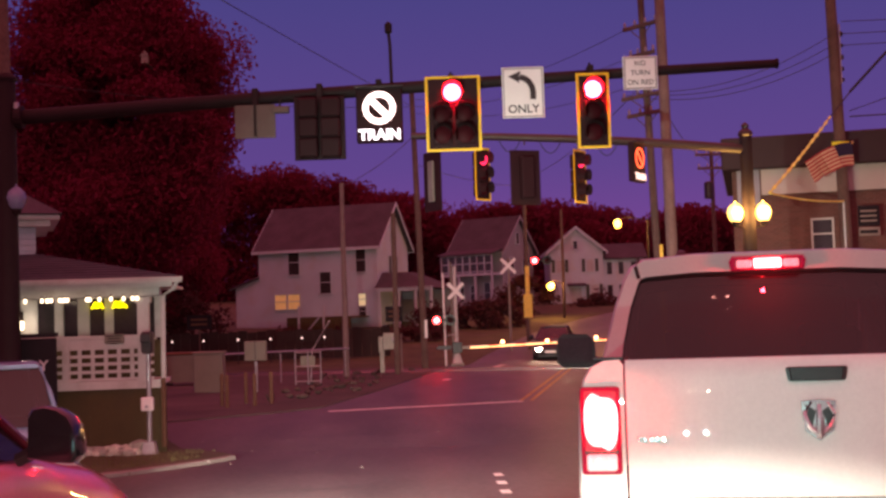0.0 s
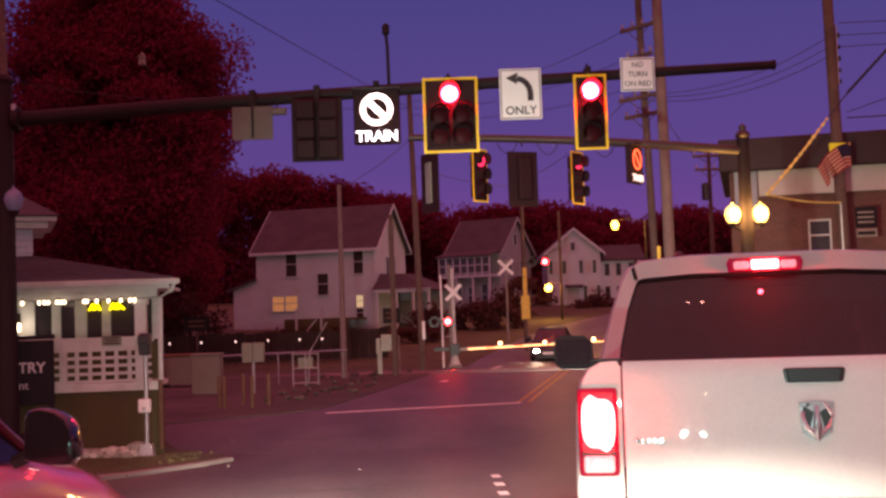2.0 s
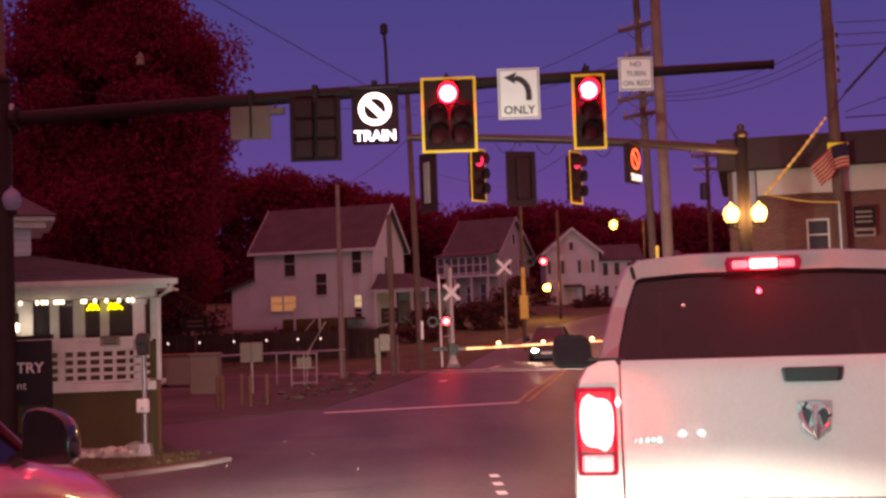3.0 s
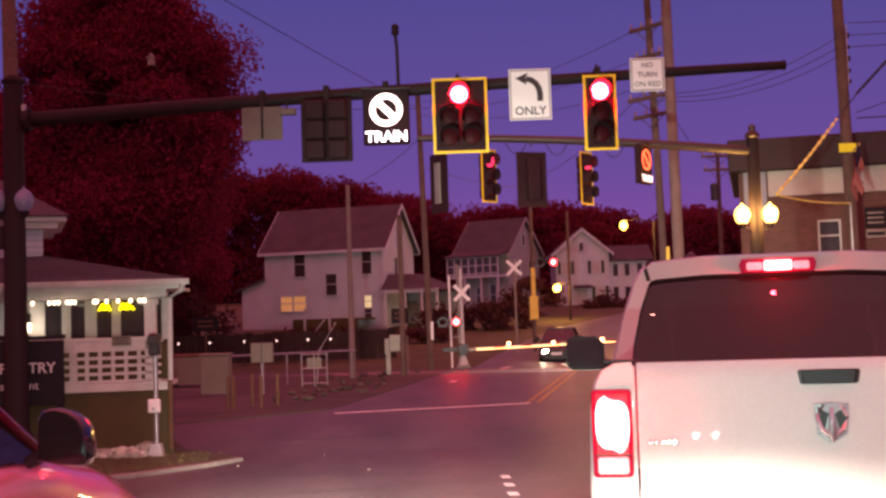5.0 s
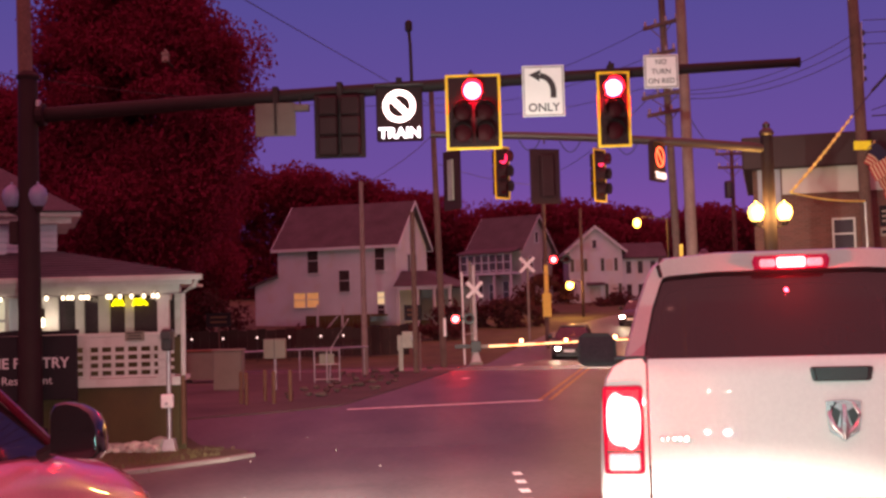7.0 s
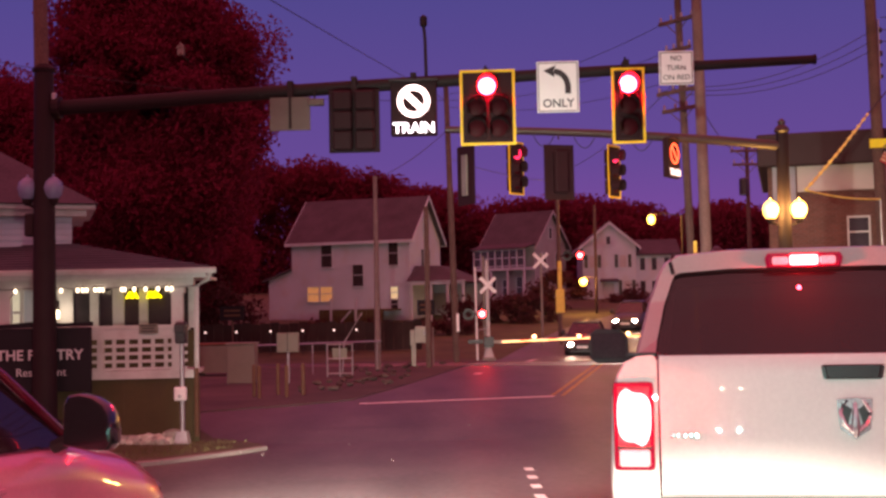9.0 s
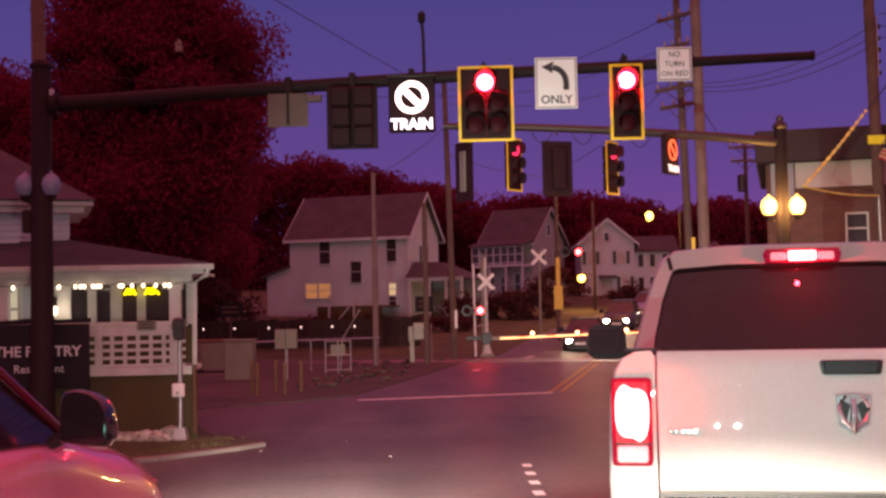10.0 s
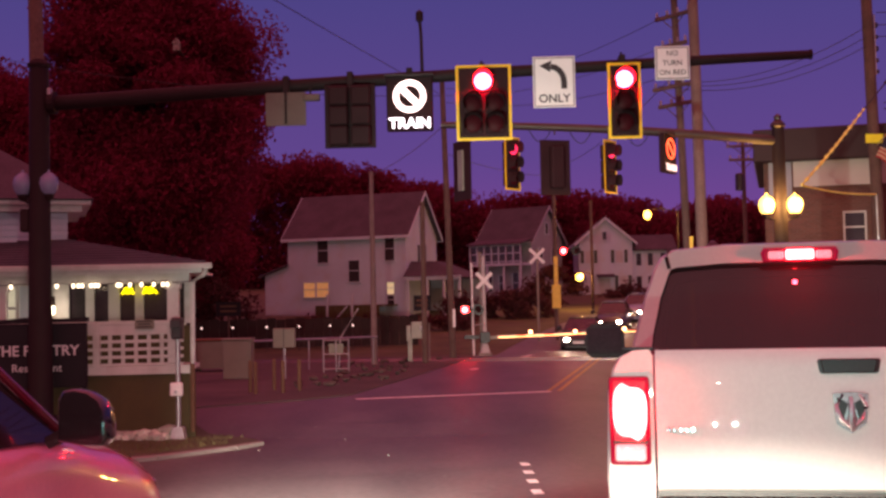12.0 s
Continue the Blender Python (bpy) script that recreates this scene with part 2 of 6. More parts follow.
BULB = mat("string_bulb", (0.9, 0.85, 0.7), 0.3, scale=8, vary=0.05, bump=0.0, glow=(1.0, 0.84, 0.58, 2.6))
NEON = mat("yellow_neon", (0.9, 0.8, 0.1), 0.3, scale=8, vary=0.05, bump=0.0, glow=(1.0, 0.85, 0.0, 2.0))
WIN_WARM = mat("lit_curtain", (0.6, 0.4, 0.15), 0.8, scale=1.5, vary=0.4, bump=0.1, glow=(1.0, 0.52, 0.20, 0.17))
WIN_PALE = mat("lit_room", (0.6, 0.55, 0.35), 0.8, scale=1.0, vary=0.3, bump=0.1, glow=(0.90, 0.78, 0.42, 0.36))
WIN_GREEN = mat("lit_curtain_pale", (0.6, 0.6, 0.5), 0.8, scale=1.5, vary=0.3, bump=0.1, glow=(0.70, 0.72, 0.50, 0.36))
PANE = mat("dark_pane", (0.045, 0.038, 0.042), 0.08, scale=3, vary=0.3, bump=0.02)
HEADLIGHT = mat("headlight_lit", (0.9, 0.9, 0.85), 0.2, scale=8, vary=0.05, bump=0.0, glow=(1.0, 0.88, 0.62, 150.0))
TRUCK_WHITE = mat("white_car_paint", (0.74, 0.73, 0.70), 0.5, scale=2, vary=0.05, bump=0.015, coat=0.8)
TRUCK_WHITE.node_tree.nodes["Principled BSDF"].inputs["Coat Roughness"].default_value = 0.012
# red paint lightened to pink: glare on the hood put into its colour
CAR_RED = mat("red_car_paint_glare", (0.74, 0.25, 0.36), 0.32, 0.0, scale=3, vary=0.08, bump=0.01, coat=1.0)
CAR_RED.node_tree.nodes["Principled BSDF"].inputs["Coat Roughness"].default_value = 0.015
# the same car's red without that glare, for the pillars
PLAIN_RED = mat("red_paint_no_glare", (0.16, 0.008, 0.022), 0.25, scale=3, vary=0.1, bump=0.01, coat=1.0)
CAR_GREY = mat("blue_grey_car_paint", (0.17, 0.19, 0.30), 0.35, 0.2, scale=3, vary=0.08, bump=0.01, coat=1.0)
CAR_DARK = mat("dark_car_paint", (0.022, 0.020, 0.022), 0.45, 0.1, scale=3, vary=0.08, bump=0.01, coat=0.4)
CHROME = mat("chrome", (0.72, 0.72, 0.74), 0.12, 1.0, scale=12, vary=0.12, bump=0.05)
TAIL_ON = mat("tail_lamp_lit", (0.5, 0.02, 0.04), 0.2, scale=18, vary=0.15, bump=0.1, glow=(1.0, 0.026, 0.024, 60.0))
TAIL_RED = mat("tail_lamp_red", (0.22, 0.006, 0.022), 0.2, scale=18, vary=0.15, bump=0.1, glow=(1.0, 0.01, 0.09, 0.16))
TAIL_DIM = mat("tail_lamp_lit_dim", (0.4, 0.02, 0.04), 0.2, scale=18, vary=0.15, bump=0.1, glow=(1.0, 0.12, 0.14, 2.2))
# clear unlit lenses given a faint pink glow of their own
TAIL_CLEAR = mat("clear_lens_pink_glow", (0.75, 0.5, 0.5), 0.2, scale=30, vary=0.25, bump=0.3, glow=(1.0, 0.28, 0.34, 0.7))
CAR_GLASS = glass("tinted_car_glass", (0.36, 0.24, 0.26), 0.02, 0.30)
BRICK = mat("dark_brick", (0.16, 0.06, 0.045), 0.85, scale=1.2, vary=0.3, bump=0.4, bricks=(0.16, 0.12, 0.10))
BAND = mat("pale_sign_band", (0.52, 0.48, 0.43), 0.7, scale=0.8, vary=0.15, bump=0.15, spots=((0.4, 0.36, 0.33), 0.8, 0.5))
ROPE = mat("yellow_guard", (0.88, 0.82, 0.20), 0.5, scale=5, vary=0.3, bump=0.2)
RUBBLE = mat("dark_rubble", (0.085, 0.060, 0.052), 0.95, scale=3, vary=0.3, bump=0.5, per=0.3)
STONE = mat("pale_stone", (0.55, 0.61, 0.50), 0.85, scale=3, vary=0.3, bump=0.5, per=0.5)
# red in the leaf colours stands in for red glare over the foliage
LEAF = mat("oak_leaves_red_glare", (0.215, 0.028, 0.058), 0.95, scale=0.5, vary=0.12, bump=0.0, spec=0.05)
LEAF_FAR = mat("far_foliage_red_glare", (0.205, 0.030, 0.055), 0.95, scale=0.15, vary=0.15, bump=0.0, spec=0.05)
HEDGE = mat("shrub_leaves_red_glare", (0.080, 0.022, 0.024), 0.75, scale=1.0, vary=0.4, bump=0.0)


def leafy(m, share=0.4):
    """Lets light through the leaf sheets, in the same red-tinted colour."""
    n, l = m.node_tree.nodes, m.node_tree.links
    p = n["Principled BSDF"]
    tr = n.new("ShaderNodeBsdfTranslucent")
    l.new(p.inputs["Base Color"].links[0].from_socket, tr.inputs["Color"])
    mx = n.new("ShaderNodeMixShader")
    mx.inputs[0].default_value = share
    l.new(p.outputs[0], mx.inputs[1])
    l.new(tr.outputs[0], mx.inputs[2])
    l.new(mx.outputs[0], n["Material Output"].inputs["Surface"])


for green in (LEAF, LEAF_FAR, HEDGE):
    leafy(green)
BARK = mat("bark", (0.085, 0.06, 0.045), 0.95, scale=2, vary=0.35, bump=0.8, fine=18)
WIRE = mat("cable", (0.03, 0.03, 0.032), 0.6, scale=5, vary=0.1, bump=0.0)
FLAG_RED = mat("flag_red", (0.36, 0.035, 0.04), 0.8, scale=8, vary=0.15, bump=0.1)
FLAG_WHITE = mat("flag_white", (0.58, 0.44, 0.28), 0.8, scale=8, vary=0.12, bump=0.1)
FLAG_BLUE = mat("flag_blue", (0.018, 0.018, 0.05), 0.8, scale=8, vary=0.15, bump=0.1)
GOLD = mat("gold_paint", (0.75, 0.52, 0.12), 0.35, 0.6, scale=6, vary=0.1, bump=0.05)
GATE_RED = mat("gate_red_stripe", (0.65, 0.04, 0.03), 0.5, scale=5, vary=0.1, bump=0.05)
GATE_WHITE = mat("gate_white_stripe", (0.8, 0.78, 0.7), 0.5, scale=5, vary=0.1, bump=0.05)
STEEL_YELLOW = mat("yellow_steel", (0.85, 0.64, 0.09), 0.55, scale=4, vary=0.2, bump=0.1, spots=((0.3, 0.2, 0.08), 4, 0.4))
CABINET = mat("grey_green_cabinet", (0.21, 0.20, 0.155), 0.6, 0.1, scale=2, vary=0.15, bump=0.1, spots=((0.2, 0.19, 0.16), 2, 0.5))
SIGN_DARK = mat("sign_dark_board", (0.016, 0.012, 0.016), 0.6, scale=3, vary=0.15, bump=0.05, spec=0.2)
LETTER = mat("sign_pale_lettering", (0.62, 0.60, 0.62), 0.6, scale=8, vary=0.1, bump=0.0)
SEAT = mat("dark_seat_cloth", (0.04, 0.035, 0.035), 0.9, scale=6, vary=0.2, bump=0.3)

# ---- mesh helpers ----


def thing(name, m=None, label="", category="", group="", kind=""):
    ob = new(name)
    ob.empty_display_size = 0.1
    ob.matrix_basis = m or Matrix()
    return tagged(ob, label, category, group, kind)


def mesh_of(name, bm, material, smooth=False):
    bmesh.ops.recalc_face_normals(bm, faces=bm.faces[:])
    me = bpy.data.meshes.new(name)
    for f in bm.faces:
        f.smooth = smooth
    bm.to_mesh(me)
    bm.free()
    for m in material if isinstance(material, (list, tuple)) else [material]:
        me.materials.append(m)
    if smooth:
        me.set_sharp_from_angle(angle=radians(38))
    return me


def part(name, bm, material, parent=None, label="", smooth=False, kind="", m=None):
    ob = new(name, mesh_of(name, bm, material, smooth))
    ob.parent = parent
    if m is not None:
        ob.matrix_basis = m
    return tagged(ob, label, kind=kind)


def solo(name, bm, material, label, category="", group="", kind="", smooth=False, m=None):
    ob = part(name, bm, material, None, label, smooth, kind, m)
    return tagged(ob, "", category, group)


def box(x0, x1, y0, y1, z0, z1, bevel=0.0, bm=None, seg=1, m=None):
    own = bmesh.new()
    bmesh.ops.create_cube(own, size=1)
    for v in own.verts:
        v.co = Vector((x0 + (v.co.x + 0.5) * (x1 - x0), y0 + (v.co.y + 0.5) * (y1 - y0), z0 + (v.co.z + 0.5) * (z1 - z0)))
    if bevel:
        bmesh.ops.bevel(own, geom=own.edges[:], offset=bevel, segments=seg, affect="EDGES", profile=0.6)
    if m is not None:
        own.transform(m)
    return into(bm, own)


def into(bm, own):
    if bm is None:
        return own
    tmp = bpy.data.meshes.new("tmp")
    own.to_mesh(tmp)
    own.free()
    bm.from_mesh(tmp)
    bpy.data.meshes.remove(tmp)
    return bm


def loft(rings, bm=None, close=True, caps=True):
    """Skin over rings of equally many points."""
    bm = bm or bmesh.new()
    rows = [[bm.verts.new(p) for p in r] for r in rings]
    n = len(rows[0])
    for a, b in zip(rows, rows[1:]):
        for i in range(n if close else n - 1):
            j = (i + 1) % n
            bm.faces.new((a[i], a[j], b[j], b[i]))
    if caps and close:
        bm.faces.new(rows[0][::-1])
        bm.faces.new(rows[-1])
    return bm


def tube(pts, r, n=8, bm=None, caps=True):
    """A round bar along points; r one radius or one for each point."""
    pts = [Vector(p) for p in pts]
    rings = []
    for i, p in enumerate(pts):
        d = (pts[min(i + 1, len(pts) - 1)] - pts[max(i - 1, 0)]).normalized()
        a = d.cross(Vector((0, 0, 1)) if abs(d.z) < 0.9 else Vector((1, 0, 0))).normalized()
        b = d.cross(a)
        rr = r[i] if isinstance(r, (list, tuple)) else r
        rings.append([p + (a * math.cos(k * 2 * math.pi / n) + b * math.sin(k * 2 * math.pi / n)) * rr for k in range(n)])
    return loft(rings, bm, True, caps)


def lathe(profile, n=16, bm=None, m=None):
    """Turned body round z from (radius, height) pairs."""
    own = loft([[(r * math.cos(k * 2 * math.pi / n), r * math.sin(k * 2 * math.pi / n), z) for k in range(n)] for r, z in profile])
    if m is not None:
        own.transform(m)
    return into(bm, own)


def prism(outline, y0, y1, bm=None, m=None):
    """A flat outline in x and z given thickness along y."""
    own = loft([[(x, y0, z) for x, z in outline], [(x, y1, z) for x, z in outline]])
    if m is not None:
        own.transform(m)
    return into(bm, own)


def lettering(words, size, m, material, name, parent, depth=0.004, bold=0.0, label=""):
    """Built-in font turned to a mesh, upright, facing -y."""
    cu = bpy.data.curves.new(name, "FONT")
    cu.body, cu.size, cu.align_x, cu.align_y, cu.extrude, cu.offset, cu.resolution_u = words, size, "CENTER", "CENTER", depth, bold, 3
    tmp = new("tmp", cu)
    bpy.context.view_layer.update()
    me = bpy.data.meshes.new_from_object(tmp.evaluated_get(bpy.context.evaluated_depsgraph_get()))
    bpy.data.objects.remove(tmp)
    me.transform(m @ pose(0, 0, 0, 90, 0, 0))
    me.materials.clear()
    me.materials.append(material)
    ob = new(name, me)
    ob.parent = parent
    return tagged(ob, label)


def gz(y):
    """Height of the ground along the view: down to the crossing, level to the tracks, then up the hill."""
    knots = [(-4000, 3.8), (-64, 3.8), (0, 0.0), (22, -0.85), (58, -0.87), (66, -0.42), (70, -0.13), (75, 0.28), (85, 0.95), (105, 2.2), (200, 6.0), (600, 10.0), (5000, 10.0)]
    for (a, za), (b, zb) in zip(knots, knots[1:]):
        if y <= b:
            return za + (zb - za) * (y - a) / (b - a)
    return knots[-1][1]


ROAD_TURN = -9.2                    # the road bears to the right of straight ahead
U = Vector((math.sin(radians(9.2)), math.cos(radians(9.2)), 0))


def road_x(y):
    """The road's centre line: straight over the tracks, then swinging right."""
    x = 1.98 + (y - 32.56) * 0.162
    if y > 58:
        x += (y - 58) ** 2 * 0.0055
    return x

# ---- ground, road, kerbs, markings ----


def sheet(name, ys, left, right, off, material, label, category, cols=2, kind="structure"):
    """A strip lying on the ground between two edges that depend on y."""
    bm = bmesh.new()
    rows = []
    for y in ys:
        a, b = left(y), right(y)
        rows.append([bm.verts.new((a + (b - a) * k / (cols - 1), y, gz(y) + off)) for k in range(cols)])
    for r, s in zip(rows, rows[1:]):
        for k in range(cols - 1):
            bm.faces.new((r[k], r[k + 1], s[k + 1], s[k]))
    return solo(name, bm, material, label, category, kind=kind)


GY = [-4000, -300, -80, -64, -30, 0, 11, 22, 30, 40, 50, 58, 62, 66, 70, 75, 80, 85, 95, 105, 130, 160, 200, 300, 420, 600, 1500, 4500]
sheet("ground", GY, lambda y: -4000, lambda y: 4000, -0.03, GRASS, "dusky ground of grass and bare soil to the horizon", "ground", 9)
RY = [-80, -64, -30, 0, 6, 12, 17, 22, 24, 28, 34, 40, 46, 52, 57]
sheet("road", RY, lambda y: -60, lambda y: 60, 0.0, ASPHALT, "worn grey asphalt of the street crossing", "road", 13)
FY = [57 + 2.5 * k for k in range(38)]
sheet("road_2", FY, lambda y: road_x(y) - 5.0, lambda y: road_x(y) + 5.0, 0.0, ASPHALT, "asphalt road bending uphill beyond the tracks", "road", 4)


def island(name, outline, material, label, rise=0.13, kerb=58):
    """A raised block: a top sheet and a row of kerb stones round it."""
    bm = bmesh.new()
    pts = []
    for (ax, ay), (bx, by) in zip(outline, outline[1:] + outline[:1]):
        n = max(1, int(math.hypot(bx - ax, by - ay) / 1.5))
        pts += [(ax + (bx - ax) * k / n, ay + (by - ay) * k / n) for k in range(n)]
    vs = [bm.verts.new((x, y, gz(y) + rise)) for x, y in pts]
    es = [bm.edges.new((a, b)) for a, b in zip(vs, vs[1:] + vs[:1])]
    bmesh.ops.triangle_fill(bm, edges=es, use_beauty=True)
    low = {}
    for v in vs:
        low[v] = bm.verts.new((v.co.x, v.co.y, v.co.z - rise - 0.05))
    for a, b in zip(vs, vs[1:] + vs[:1]):
        bm.faces.new((a, b, low[b], low[a]))
    top = solo(name, bm, material, label, "ground", kind="structure")
    if kerb:
        for i, ((ax, ay), (bx, by)) in enumerate(zip(pts, pts[1:] + pts[:1])):
            if not (-16 < ax < 12 and 8 < ay < kerb):
                continue
            d = Vector((bx - ax, by - ay, 0))
            length = d.length
            d.normalize()
            o = Vector((-d.y, d.x, 0))
            st = bmesh.new()
            ring = []
            for s, e in ((0.012, 0), (length - 0.012, 1)):
                p = Vector((ax, ay, 0)) + d * s
                z = gz(p.y)
                ring.append([p + o * 0.02 + Vector((0, 0, z - 0.05)), p + o * 0.03 + Vector((0, 0, z + rise + 0.012)), p + o * 0.01 + Vector((0, 0, z + rise + 0.022)),
                             p - o * 0.10 + Vector((0, 0, z + rise + 0.022)), p - o * 0.125 + Vector((0, 0, z + rise)), p - o * 0.14 + Vector((0, 0, z - 0.05))])
            loft(ring, st)
            part("kerb_stone", st, CONCRETE, top)
    return top


island("ground_corner", [(-60, 4), (-24, 9), (-12, 13), (-6.8, 15.6), (-4.72, 17.9), (-3.9, 19.6), (-3.62, 20.5), (-3.95, 21.5), (-5.0, 22.7), (-5.7, 24.6), (-8.0, 30.0), (-14, 34), (-60, 40)][::-1],
       GRASS, "grass corner plot before the restaurant, with a concrete kerb", 0.045, 20.9)
island("ground_verge", [(-60, 36), (-20, 27.5), (-9.5, 27.6), (-6.7, 29.3), (-4.6, 31.0), (-3.4, 32.5), (-2.4, 38.5), (0.0, 55.5), (0.0, 56.9), (-60, 56.9)][::-1],
       GRAVEL, "bare gravel verge between street and railway", 0.03, 0)
island("pavement", [(60, 20), (14, 24.5), (8.2, 25.5), (6.6, 27.0), (6.3, 29.0), (8.2, 40.0), (10.8, 56.9), (60, 56.9)],
       CONCRETE, "concrete pavement in front of the brick building", 0.13)


def marking(name, a, b, width, material, label):
    """A painted line between two ground points."""
    a, b = Vector((*a, 0)), Vector((*b, 0))
    d = (b - a)
    n = max(1, int(d.length / 1.0))
    o = Vector((-d.y, d.x, 0)).normalized() * width / 2
    bm = bmesh.new()
    rows = []
    for k in range(n + 1):
        p = a + d * k / n
        rows.append([bm.verts.new((q.x, q.y, gz(q.y) + 0.006)) for q in (p - o, p + o)])
    for r, s in zip(rows, rows[1:]):
        bm.faces.new((r[0], r[1], s[1], s[0]))
    return solo(name, bm, material, label, "road marking", kind="structure")


marking("stop_line", (-3.10, 31.15), (1.95, 32.55), 0.34, LINE_WHITE, "worn white stop line across the lane")
for off in (-0.12, 0.16):
    marking("centre_line", (2.02 + off, 32.7), (road_x(55) + off, 55), 0.11, LINE_YELLOW, "double yellow centre line")
for k in range(4):
    y = 12.8 + k * 1.06
    marking("lane_dash", (0.62, y), (0.60, y + 0.42), 0.12, LINE_WHITE, "short white dash of a turning guide line")

for (ax, ay), (bx, by) in (((-0.15, 44.3), (0.0, 45.2)), ((2.05, 54.0), (2.55, 56.2))):
    marking("road_dash", (ax, ay), (bx, by), 0.26, LINE_WHITE, "short worn white dash near the tracks")

# sealed cracks wandering over the asphalt
TAR = mat("crack_sealer", (0.060, 0.050, 0.047), 0.45, scale=4, vary=0.3, bump=0.3)
rng = random.Random(41)
for (ax, ay), (bx, by), wd in (((-6.5, 13.0), (0.9, 16.2), 0.07), ((-4.4, 18.2), (0.2, 17.0), 0.06), ((-3.6, 24.5), (4.2, 26.2), 0.08), ((-1.2, 33.6), (0.9, 47.0), 0.07), ((-6.4, 27.0), (-2.8, 28.6), 0.09)):
    bm = bmesh.new()
    a, b = Vector((ax, ay, 0)), Vector((bx, by, 0))
    d = (b - a).normalized()
    o = Vector((-d.y, d.x, 0))
    last, drift = None, 0.0
    n = int((b - a).length / 0.35)
    for k in range(n + 1):
        drift = drift * 0.9 + rng.uniform(-0.09, 0.09)
        p = a.lerp(b, k / n) + o * drift
        w = wd * 0.6 * rng.uniform(0.3, 1.0) * (0.3 if k in (0, n) else 1.0)
        row = [bm.verts.new((q.x, q.y, gz(q.y) + 0.004)) for q in (p - o * w / 2, p + o * w / 2)]
        if last:
            bm.faces.new((last[0], last[1], row[1], row[0]))
        last = row
    solo("road_crack", bm, TAR, "dark sealed crack wandering over the asphalt", "road crack", kind="structure")

# rails of the level crossing, set into the asphalt
RAIL_STEEL = mat("polished_rail_steel", (0.42, 0.38, 0.35), 0.24, 0.95, scale=3, vary=0.2, bump=0.06)
for gap in (0.0, 1.435):
    rings = []
    for k in range(41):
        x = -30 + k * 1.005
        y = 50.5 + gap - 0.22 * (x - 4.0)
        z = gz(y)
        rings.append([(x, y + d, z + h) for d, h in ((-0.036, -0.05), (-0.036, 0.030), (-0.026, 0.041), (0.0, 0.046), (0.026, 0.041), (0.036, 0.030), (0.036, -0.05))])
    solo("railway_rail", loft(rings), RAIL_STEEL, "worn steel rail crossing the road, shiny on top", "rail", "rails of the crossing", smooth=True)

# tufts of grass on the corner plot
bm = bmesh.new()
rng = random.Random(17)
for k in range(5200):
    y = rng.uniform(17.6, 21.9)
    x = rng.uniform(-9.0, -3.75)
    if x > -4.95 + (y - 17.9) * 0.42 - (0.9 if y > 20.6 else 0.25):
        continue
    a, h, w = rng.uniform(0, 6.28), rng.uniform(0.03, 0.10), 0.008
    z = gz(y) + 0.043
    bx, by = math.cos(a) * w, math.sin(a) * w
    lx, ly = rng.uniform(-0.03, 0.03), rng.uniform(-0.03, 0.03)
    bm.faces.new([bm.verts.new(p) for p in ((x - bx, y - by, z), (x + bx, y + by, z), (x + lx, y + ly, z + h))])
solo("grass", bm, GRASS_BLADE, "short dry olive grass on the corner plot", "grass", kind="stuff")

# small litter and patches on the asphalt
bm = bmesh.new()
rng = random.Random(5)
for k in range(70):
    x, y = rng.uniform(-6, 6), rng.uniform(11, 50)
    s = rng.uniform(0.01, 0.035)
    q = pose(x, y, gz(y) + 0.004, 0, 0, rng.uniform(0, 360))
    vs = [bm.verts.new(q @ Vector((math.cos(a) * s * rng.uniform(0.6, 1.2), math.sin(a) * s * rng.uniform(0.6, 1.2), 0))) for a in (0, 1.3, 2.5, 3.8, 5.0)]
    tip = bm.verts.new(q @ Vector((0, 0, s * 0.5)))
    for i in range(5):
        bm.faces.new((vs[i], vs[(i + 1) % 5], tip))
solo("road_grit", bm, CONCRETE, "pale grit scattered on the asphalt", "grit", kind="stuff")

# ---- restaurant on the corner ----
REST = pose(-5.17, 21.95, -0.80, 0, 0, 6)


def window_part(parent, x0, x1, z0, z1, y, frame_mat, pane_mat, bars=1, depth=0.07, name="window", cross=True):
    """Window facing -y: frame with sill, pane behind, bars."""
    w = part(name, box(x0, x1, y - depth, y, z1 - 0.06, z1), frame_mat, parent)
    for xa in (x0, x1 - 0.06):
        part("jamb", box(xa, xa + 0.06, y - depth, y, z0, z1 - 0.06), frame_mat, w)
    part("sill", box(x0 - 0.05, x1 + 0.05, y - depth - 0.05, y, z0 - 0.06, z0), frame_mat, w)
    part("pane", box(x0 + 0.06, x1 - 0.06, y - 0.02, y - 0.01, z0, z1 - 0.06), pane_mat, w)
    if cross:
        part("glazing_bar", box(x0 + 0.06, x1 - 0.06, y - depth * 0.7, y - 0.02, (z0 + z1) / 2 - 0.025, (z0 + z1) / 2 + 0.025), frame_mat, w)
    return w


